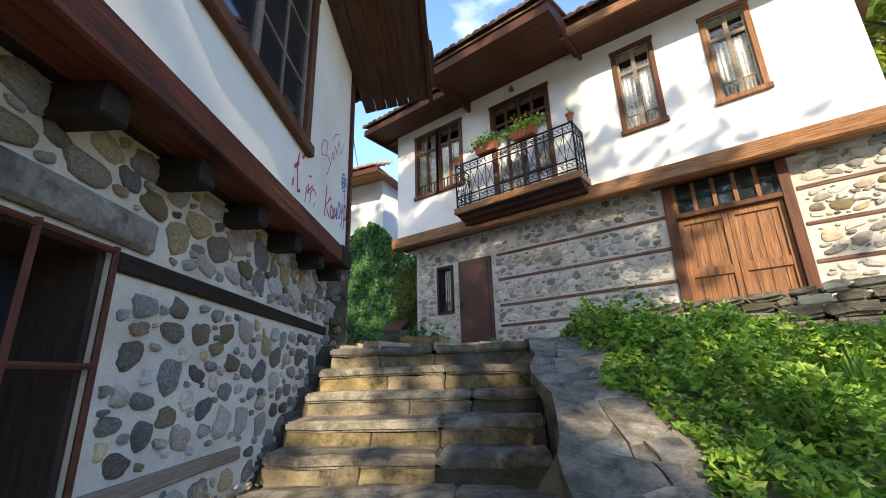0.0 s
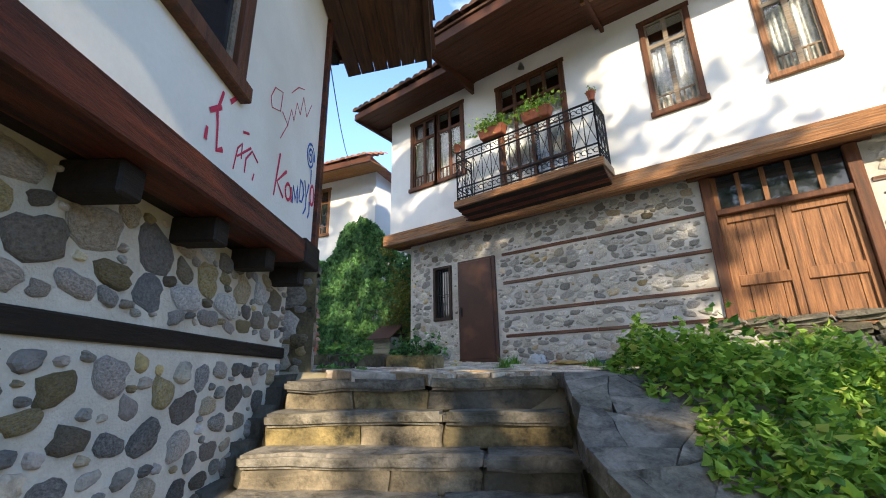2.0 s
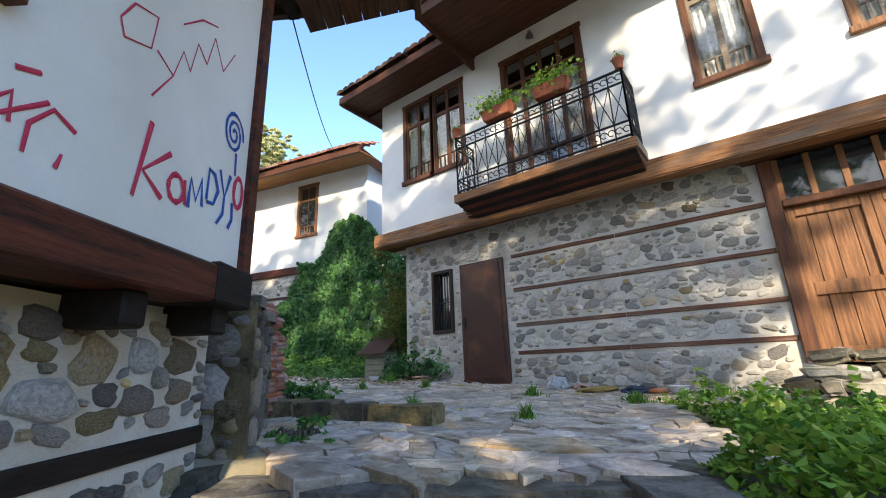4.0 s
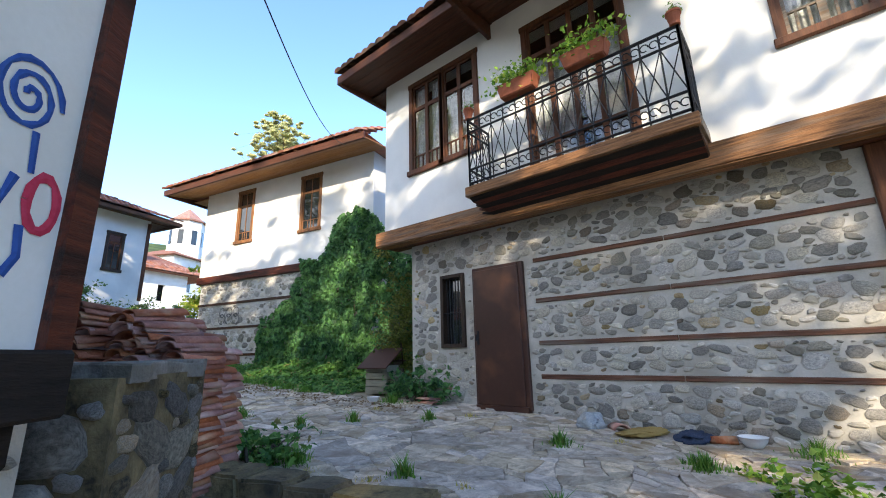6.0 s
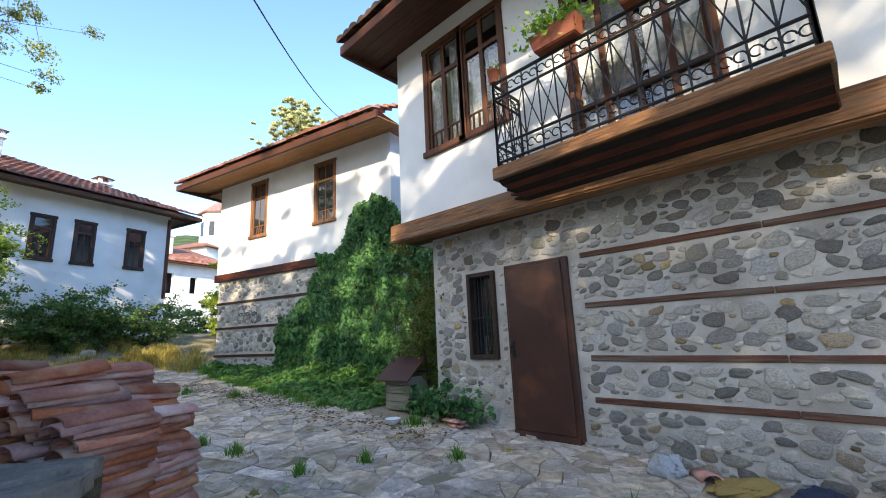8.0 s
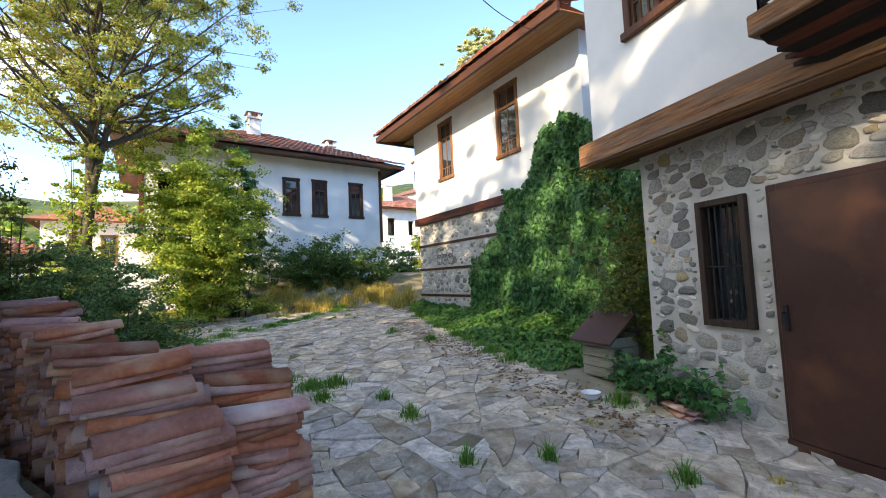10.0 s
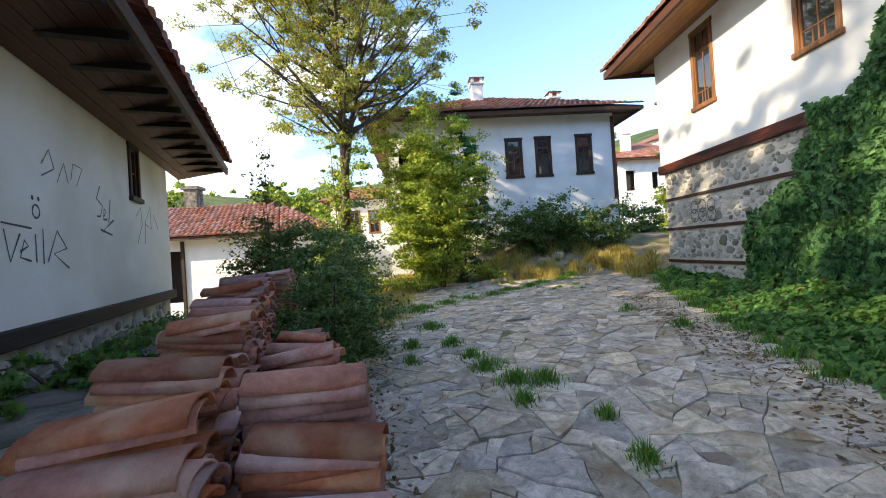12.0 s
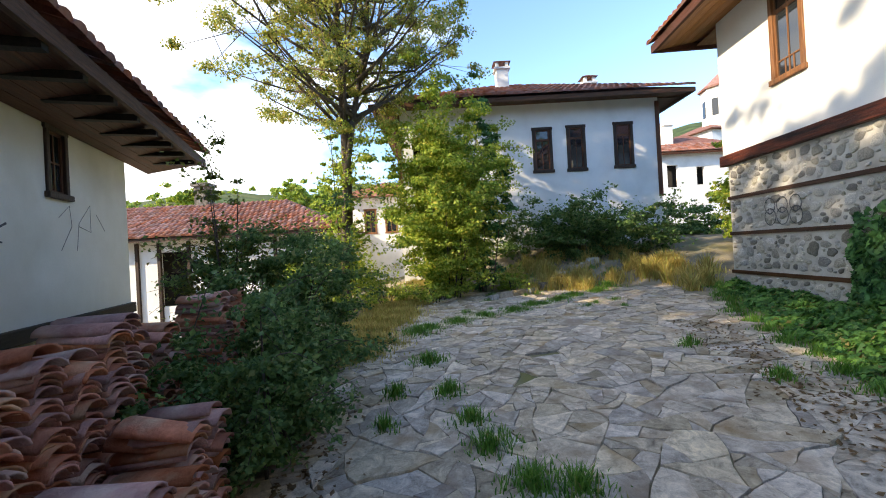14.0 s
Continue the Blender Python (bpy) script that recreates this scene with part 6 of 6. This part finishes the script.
# ---------------------------------------------------------------- distant buildings and hills
def red_roof_house():
    h = thing("house", frame_at((-18.74, -12.11), 107), "low white outbuilding with red tile roof and porch", "house")
    part("wall", wall_mesh(8.3, 0.5, 4.6, 0.3, ((0.9, 2.2, 1.9, 4.1), (5.9, 6.6, 2.6, 3.8)), x0=-5), PLASTER, h, "white limewashed wall")
    bm = bmesh.new()
    box(bm, -4.8, 8.0, 1.2, 1.3, 0.5, 4.6)
    part("inner_wall", bm, INSIDE, h)
    for x in (0.1, 1.0, 2.2, 5.7, 6.7):
        bm = bmesh.new()
        box(bm, x - 0.06, x + 0.06, -0.1, 0.02, 0.5, 4.5)
        part("post", bm, WOOD_DARK_V, h)
    bm = bmesh.new()
    box(bm, -5.5, 8.8, -0.75, -0.68, 4.5, 4.64)
    part("eave_fascia", bm, WOOD_DARK, h)
    roof = part("roof", roof_prism(-5.5, 8.8, -0.75, 6.0, 4.62, 6.3), TILE_DARK, h, "red terracotta tile roof")
    for r in range(10):
        d = r * 0.36
        tiled_slope((-5.5 + d, -0.8 + d * 0.9, 4.64 + d * 0.448), (1, 0, 0), (0, 3.37, 1.68), int((14.3 - 2 * d) / 0.22), 1, roof, TILE, width=0.22)
    bm = bmesh.new()
    box(bm, 1.2, 1.8, 2.2, 2.8, 5.0, 7.1)
    box(bm, 1.1, 1.9, 2.1, 2.9, 7.1, 7.25)
    part("chimney", bm, STEP_STONE, h)


def far_cottage():
    h = thing("house", frame_at((-39.6, 11.0), 107), "distant white cottage with orange tile roof", "house")
    part("wall", wall_mesh(5.0, 2, 9.6, 0.3, ((0.5, 1.3, 7.2, 8.8), (2.6, 3.2, 7.3, 8.6))), PLASTER, h)
    bm = bmesh.new()
    box(bm, 0, 5, 0.9, 1.0, 2, 9.6)
    part("inner_wall", bm, INSIDE, h)
    roof = part("roof", roof_prism(-0.8, 7.5, -0.8, 6.5, 9.55, 11.5), TILE, h, "orange tile roof")
    tiled_slope((-0.8, -0.84, 9.57), (1, 0, 0), (0, 3.65, 1.95), 38, 5, roof, TILE, width=0.22)
    bm = bmesh.new()
    box(bm, 1.0, 1.6, 1.0, 1.6, 9.8, 11.9)
    box(bm, 0.9, 1.7, 0.9, 1.7, 11.9, 12.05)
    part("chimney", bm, PLASTER, h)


def church():
    h = thing("church", frame_at((-56.5, 20.6), 120), "distant cream church with drum tower and orange roof", "church")
    bm = bmesh.new()
    box(bm, -2, 9, 0, 9, 0, 14.5)
    part("nave", bm, PLASTER, h)
    part("nave_roof", roof_prism(-2.6, 9.6, -0.6, 9.6, 14.5, 16.6), TILE, h)
    bm = bmesh.new()
    rod(bm, (2.2, 2.5, 14.5), (2.2, 2.5, 19.6), 2.0, 8)
    part("drum", bm, PLASTER, h)
    bm = bmesh.new()
    rod(bm, (2.2, 2.5, 19.6), (2.2, 2.5, 19.8), 2.3, 8)
    rod(bm, (2.2, 2.5, 19.8), (2.2, 2.5, 21.6), 2.2, 8, 0.1)
    part("drum_roof", bm, TILE, h)
    for k in range(8):
        a = math.tau * (k + 0.5) / 8
        c = (2.2 + 1.86 * math.cos(a), 2.5 + 1.86 * math.sin(a))
        bm = bmesh.new()
        box(bm, -0.06, 0.06, -0.3, 0.3, 16.6, 18.4)
        part("window", bm, GLASS, h, m=pose(c[0], c[1], 0, 0, 0, math.degrees(a)))
    for x in (0.5, 3.5, 6.5):
        bm = bmesh.new()
        box(bm, x - 0.4, x + 0.4, -0.03, 0.1, 10.5, 12.5)
        part("window", bm, GLASS, h)


def side_building():
    h = thing("house", frame_at((-24.2, -5.6), 107), "white annex with paired windows behind the tree", "house")
    part("wall", wall_mesh(3.4, 1, 6.3, 0.3, ((0.9, 1.5, 4.6, 5.7), (1.9, 2.5, 4.6, 5.7))), PLASTER, h)
    bm = bmesh.new()
    box(bm, 0, 3.4, 0.8, 0.9, 1, 6.3)
    part("inner_wall", bm, INSIDE, h)
    for a in (0.9, 1.9):
        window(h, a, a + 0.6, 4.6, 5.7, 0, [(1.0, 2, 2)], 1, WOOD_LIGHT_V, WOOD_LIGHT_V, trim=0.06)
    part("roof", roof_prism(-0.5, 4.0, -0.6, 4.0, 6.3, 7.3), TILE, h)


red_roof_house()
far_cottage()
church()
side_building()


def hills():
    bm = bmesh.new()
    n = 90
    rows = []
    for r, base in ((75, 0), (95, 11), (120, 17), (150, 22), (190, 24), (260, 10)):
        row = []
        for i in range(n):
            a = math.tau * i / n
            x, y = -10 + r * math.cos(a), r * math.sin(a)
            row.append(bm.verts.new((x, y, max(-1.0, base * (1.0 + 0.7 * max(0.0, -math.cos(a + 0.15)) ** 6) + (noise.noise((x * 0.03, y * 0.03, 0)) * 9 + noise.noise((x * 0.15, y * 0.15, 3)) * 2.5 if base else 0)))))
        rows.append(row)
    for a, b in zip(rows, rows[1:]):
        for i in range(n):
            j = (i + 1) % n
            bm.faces.new((a[i], a[j], b[j], b[i]))
    alone("hill_backdrop", bm, HILL, "wooded green hills round the village", "hill", kind="structure", smooth=True)


hills()
for k, (x, y, z, hgt, cr) in enumerate(((-33, -24, 0, 9.5, 3.2), (-36, -17, 0, 10, 3.2), (-30, -31, 0, 9, 3.0), (-32, -12, 0, 9, 2.6), (-45, 9, 3, 11, 3.0))):
    tree("green trees beyond the red roofs", (x, y, z), hgt, cr, 40, 36, 0.3, LEAF_BRIGHT, 80 + k, 0.2, (0, 0), 0.25)


# ---------------------------------------------------------------- wall scrawls
def scrawl(parent, label, lines, width, mat, y=-0.005, rise=0.0):
    """Painted strokes lying on a wall's face: polylines of (x, z)."""
    for line in lines:
        line = [(p[0], p[1] + rise) for p in line]
        line = [p for k, p in enumerate(line) if k == 0 or math.hypot(p[0] - line[k - 1][0], p[1] - line[k - 1][1]) > 1e-4]
        bm = bmesh.new()
        rows = []
        for k, (px, pz) in enumerate(line):
            d = Vector((0, 0))
            if k:
                d += (Vector((px, pz)) - Vector(line[k - 1])).normalized()
            if k + 1 < len(line):
                d += (Vector(line[k + 1]) - Vector((px, pz))).normalized()
            d = d.normalized() if d.length > 0.2 else Vector((1, 0))
            w = width * 0.5 * (1 + 0.25 * math.sin(k * 2.7 + px * 40))
            rows.append([bm.verts.new((px - d.y * w * q, y + dy, pz + d.x * w * q)) for q, dy in ((-1, 0.002), (0, -0.001), (1, 0.002))])
        for a, b in zip(rows, rows[1:]):
            bm.faces.new((a[0], b[0], b[1], a[1]))
            bm.faces.new((a[1], b[1], b[2], a[2]))
        part("paint_stroke", bm, mat, parent, label)


def arc(cx, cz, r, a0, a1, squash=1.0, n=14, grow=0.0):
    return [(cx + (r + grow * i) * math.cos(radians(a0 + (a1 - a0) * i / n)), cz + (r + grow * i) * squash * math.sin(radians(a0 + (a1 - a0) * i / n))) for i in range(n + 1)]


UPPER = [o for o in STREET.children if o.name.startswith("upper_wall")][0]
ENDW = [o for o in STREET.children if o.name.startswith("end_wall")][0]
scrawl(UPPER, "dripping red spray-paint scrawl", [[(1.55, 3.07), (1.58, 2.94), (1.56, 2.87), (1.54, 2.74), (1.49, 2.77)], [(1.64, 2.9), (1.55, 2.98)], [(1.64, 2.74), (1.64, 2.81)], [(1.48, 3.06), (1.43, 3.12)]], 0.026, RED_PAINT)
scrawl(UPPER, "faded red spray-paint scrawl", [[(1.37, 2.72), (1.35, 2.86), (1.31, 2.91), (1.3, 2.82)], [(1.32, 2.98), (1.25, 3.01)], [(1.25, 2.76), (1.25, 2.85), (1.19, 2.93), (1.11, 2.9)], [(1.35, 2.81), (1.21, 2.94)], [(1.15, 2.76), (1.14, 2.81)]], 0.014, RED_PAINT)
scrawl(UPPER, "large red spray-paint letter", [[(0.81, 3.13), (0.85, 2.8)], [(0.68, 3.06), (0.82, 2.92), (0.7, 2.85)]], 0.022, RED_PAINT)
scrawl(UPPER, "red spray-paint letter", [arc(0.62, 2.93, 0.05, 0, 360, 1.2), [(0.57, 2.99), (0.55, 2.88)]], 0.024, RED_PAINT)
scrawl(UPPER, "blue spray-paint letters", [[(0.53, 2.88), (0.53, 3.02), (0.48, 2.93), (0.45, 3.05), (0.43, 2.92)], [(0.4, 2.97), (0.4, 3.13), (0.35, 3.12), (0.31, 3.05), (0.34, 2.97), (0.4, 2.96)], [(0.31, 3.17), (0.25, 3.04), (0.21, 3.18)], [(0.25, 3.04), (0.25, 2.95), (0.3, 2.88)], [(0.17, 3.04), (0.16, 2.95), (0.19, 2.89)]], 0.024, BLUE_PAINT)
scrawl(UPPER, "red spray-paint loop", [arc(0.12, 3.12, 0.045, 0, 360, 1.9)], 0.03, RED_PAINT)
scrawl(UPPER, "blue spray-paint spiral", [arc(0.22, 3.43, 0.01, 0, 900, 1.25, 44, 0.0021), [(0.18, 3.33), (0.17, 3.2)]], 0.02, BLUE_PAINT)
scrawl(UPPER, "thin dark red pen scribble", [[(0.99, 3.53), (1.04, 3.42), (1.01, 3.36), (0.88, 3.42), (0.87, 3.58), (0.99, 3.53)], [(0.85, 3.44), (0.74, 3.4), (0.84, 3.23)], [(0.74, 3.4), (0.7, 3.56), (0.64, 3.5), (0.61, 3.68), (0.53, 3.63), (0.49, 3.82), (0.39, 3.7), (0.3, 3.88)], [(0.73, 3.68), (0.6, 3.83), (0.48, 3.9)]], 0.008, RED_PAINT)
scrawl(ENDW, "thin dark spray-paint tag", [[(4.7, 4.44), (4.85, 4.61), (4.94, 4.44), (4.69, 4.33)], [(4.98, 4.31), (5.14, 4.54), (5.22, 4.35)], [(5.28, 4.39), (5.35, 4.58), (5.57, 4.57), (5.41, 4.35)]], 0.012, BLACK_PAINT)
scrawl(ENDW, "dark spray-paint lettering", [[(4.05, 3.84), (4.48, 3.82)], [(4.08, 3.79), (4.15, 3.52), (4.3, 3.76)], [(4.29, 3.61), (4.42, 3.66), (4.36, 3.71), (4.29, 3.56), (4.45, 3.53)], [(4.54, 3.77), (4.54, 3.52)], [(4.67, 3.83), (4.66, 3.5)], [(4.73, 3.52), (4.93, 3.83), (5.11, 3.66), (4.85, 3.6), (5.14, 3.46)], arc(4.57, 3.98, 0.06, 0, 360), arc(4.52, 4.1, 0.012, 0, 360), arc(4.62, 4.1, 0.012, 0, 360)], 0.02, BLACK_PAINT)
scrawl(ENDW, "dark spray-paint squiggle", [[(6.03, 4.45), (5.92, 4.29), (6.09, 4.22), (6.01, 4.08), (5.91, 4.07)], [(6.12, 4.09), (6.2, 4.16), (6.13, 4.19), (6.1, 4.05), (6.21, 4.06)], [(6.35, 4.33), (6.26, 4.02)], [(5.99, 3.92), (6.36, 3.87), (6.04, 3.89), (6.43, 4.07)]], 0.022, BLACK_PAINT)
scrawl(ENDW, "faded grey pen tag", [[(7.34, 4.2), (7.59, 4.38), (7.63, 4.12), (7.37, 3.8)], [(7.73, 3.81), (7.8, 4.17), (8.1, 4.44), (8.1, 4.07), (7.8, 4.13)], [(8.27, 4.33), (8.5, 4.11)]], 0.01, BLACK_PAINT)
bubble = []
for k, x in enumerate((1.25, 1.55, 1.86)):
    bubble += [arc(x, 4.05, 0.13, 0, 360, 1.1), arc(x, 3.85, 0.14, 0, 360, 1.1), arc(x, 3.95, 0.05, 0, 360)]
scrawl(IVY_WALL, "dark outlined bubble-letter tag", bubble, 0.018, BLACK_PAINT, y=-0.03)


# ---------------------------------------------------------------- small things
def lathe(name, profile, mat, m, label, category, n=20):
    bm = bmesh.new()
    rows = [[bm.verts.new((r * math.cos(i * math.tau / n), r * math.sin(i * math.tau / n), z)) for i in range(n)] for r, z in profile]
    for a, b in zip(rows, rows[1:]):
        for i in range(n):
            j = (i + 1) % n
            bm.faces.new((a[i], a[j], b[j], b[i]))
    bm.faces.new(rows[-1])
    return alone(name, bm, mat, label, category, smooth=True, m=m)


BOWL = [(0.0001, 0.0), (0.09, 0.0), (0.15, 0.06), (0.165, 0.11), (0.175, 0.11), (0.16, 0.105), (0.14, 0.06), (0.08, 0.015)]
lathe("bowl", BOWL, ENAMEL, pose(-2.35, 7.86, ground_z(-2.35, 7.86) + 0.012) @ Matrix.Diagonal((0.72, 0.72, 0.85, 1)), "white enamel bowl on the paving by the wall", "bowl")
lathe("bowl", BOWL, ENAMEL, pose(-7.1, 7.3, ground_z(-7.1, 7.3) + 0.012) @ Matrix.Diagonal((0.6, 0.6, 0.7, 1)), "small white bowl near the hutch", "bowl")
lathe("pet_bowl", [(0.0001, 0.0), (0.13, 0.0), (0.11, 0.055), (0.1, 0.06), (0.085, 0.05), (0.075, 0.02)], STEEL, pose(-7.3, 3.62, ground_z(-7.3, 3.62) + 0.012), "round steel pet bowl beside the tile stack", "bowl")


def hutch():
    h = thing("animal_hutch", pose(-7.72, 8.08, ground_z(-7.7, 8.05), 0, 0, 8), "small wooden animal hutch with brown sheet roof", "hutch")
    for k in range(4):
        bm = bmesh.new()
        box(bm, -0.24, 0.24, -0.22, -0.2, 0.02 + k * 0.12, 0.13 + k * 0.12)
        part("board", bm, HUTCH_WOOD, h)
        bm = bmesh.new()
        box(bm, 0.22, 0.24, -0.2, 0.24, 0.02 + k * 0.12, 0.13 + k * 0.12)
        part("board", bm, HUTCH_WOOD, h)
        bm = bmesh.new()
        box(bm, -0.24, -0.22, -0.2, 0.24, 0.02 + k * 0.12, 0.13 + k * 0.12)
        part("board", bm, HUTCH_WOOD, h)
    bm = bmesh.new()
    box(bm, -0.22, 0.22, 0.22, 0.24, 0.0, 0.6)
    part("back", bm, HUTCH_WOOD, h)
    bm = bmesh.new()
    v = [bm.verts.new(c) for c in ((-0.32, -0.36, 0.44), (0.34, -0.36, 0.44), (0.34, 0.1, 0.76), (-0.32, 0.1, 0.76), (-0.32, -0.36, 0.46), (0.34, -0.36, 0.46), (0.34, 0.1, 0.79), (-0.32, 0.1, 0.79))]
    for f in ((0, 3, 2, 1), (4, 5, 6, 7), (0, 1, 5, 4), (1, 2, 6, 5), (2, 3, 7, 6), (3, 0, 4, 7)):
        bm.faces.new([v[i] for i in f])
    part("roof", bm, STEEL_DOOR, h, "brown painted sheet-metal roof")
    bm = bmesh.new()
    box(bm, -0.32, 0.34, 0.1, 0.36, 0.55, 0.57, Matrix.Rotation(0, 4, "X"))
    part("rear_roof", bm, STEEL_DOOR, h)


hutch()
for k in range(4):
    ob = new("brick", TILES[k])
    ob.matrix_basis = pose(-6.45 + 0.1 * (k % 2), 7.78, ground_z(-6.4, 7.78) + 0.015 + 0.05 * (k // 2), 0, 0, 70 + 6 * k) @ Matrix.Diagonal((0.8, 0.8, 0.5, 1))
    tagged(ob, "loose broken terracotta tile on the paving", "roof tile", "loose tile pieces by the wall")
for x, y, turn in ((-3.6, 7.9, 40), (-2.62, 7.95, 110)):
    ob = new("tile_piece", TILES[1])
    ob.matrix_basis = pose(x, y, ground_z(x, y) + 0.012, 0, 0, turn) @ Matrix.Diagonal((1, 0.6, 1, 1))
    tagged(ob, "broken curved terracotta tile lying by the wall", "roof tile")


def heap(name, x, y, sx, sy, sz, mat, seed, label, category):
    bm = bmesh.new()
    bmesh.ops.create_icosphere(bm, subdivisions=4, radius=1)
    for v in bm.verts:
        v.co += noise.noise_vector(v.co * 2.2 + Vector((seed, 0, 0))) * 0.35 + noise.noise_vector(v.co * 6) * 0.1
        v.co.z = max(v.co.z, -0.15)
    return alone(name, bm, mat, label, category, smooth=True, m=pose(x, y, ground_z(x, y) + 0.02, 0, 0, seed * 30) @ Matrix.Diagonal((sx, sy, sz, 1)))


heap("bag", -3.88, 7.82, 0.16, 0.13, 0.14, GREY_BAG, 1, "crumpled grey plastic bag by the stone wall", "bag")
heap("cloth", -3.3, 7.82, 0.3, 0.16, 0.05, YELLOW_CLOTH, 2, "crumpled ochre cloth lying by the wall", "cloth")
heap("cloth", -2.85, 7.88, 0.26, 0.15, 0.07, BLUE_CLOTH, 3, "crumpled navy cloth lying by the wall", "cloth")


def wire():
    bm = bmesh.new()
    a, b = Vector((-10.6, 9.3, 8.35)), Vector((-4.4, 3.5, 5.85))
    pts = [a.lerp(b, i / 24) - Vector((0, 0, 0.55 * math.sin(math.pi * i / 24))) for i in range(25)]
    side = (b - a).cross(Vector((0, 0, 1))).normalized() * 0.008
    rings = [[bm.verts.new(p + d) for d in (side, Vector((0, 0, 0.008)), -side, Vector((0, 0, -0.008)))] for p in pts]
    for p, q in zip(rings, rings[1:]):
        for k in range(4):
            bm.faces.new((p[k], p[(k + 1) % 4], q[(k + 1) % 4], q[k]))
    alone("overhead_wire", bm, IRON, "thin black cable strung between the roofs", "cable")


wire()
lamp = thing("wall_lamp", pose(-3.7, 7.87, 7.74), "small grey lamp above the balcony doors", "lamp")
bm = bmesh.new()
rod(bm, (0, 0, 0), (0, -0.14, 0.02), 0.012)
part("arm", bm, IRON, lamp)
bm = bmesh.new()
rod(bm, (0, -0.14, 0.06), (0, -0.14, -0.06), 0.03, 10, 0.07)
part("shade", bm, STEEL, lamp)
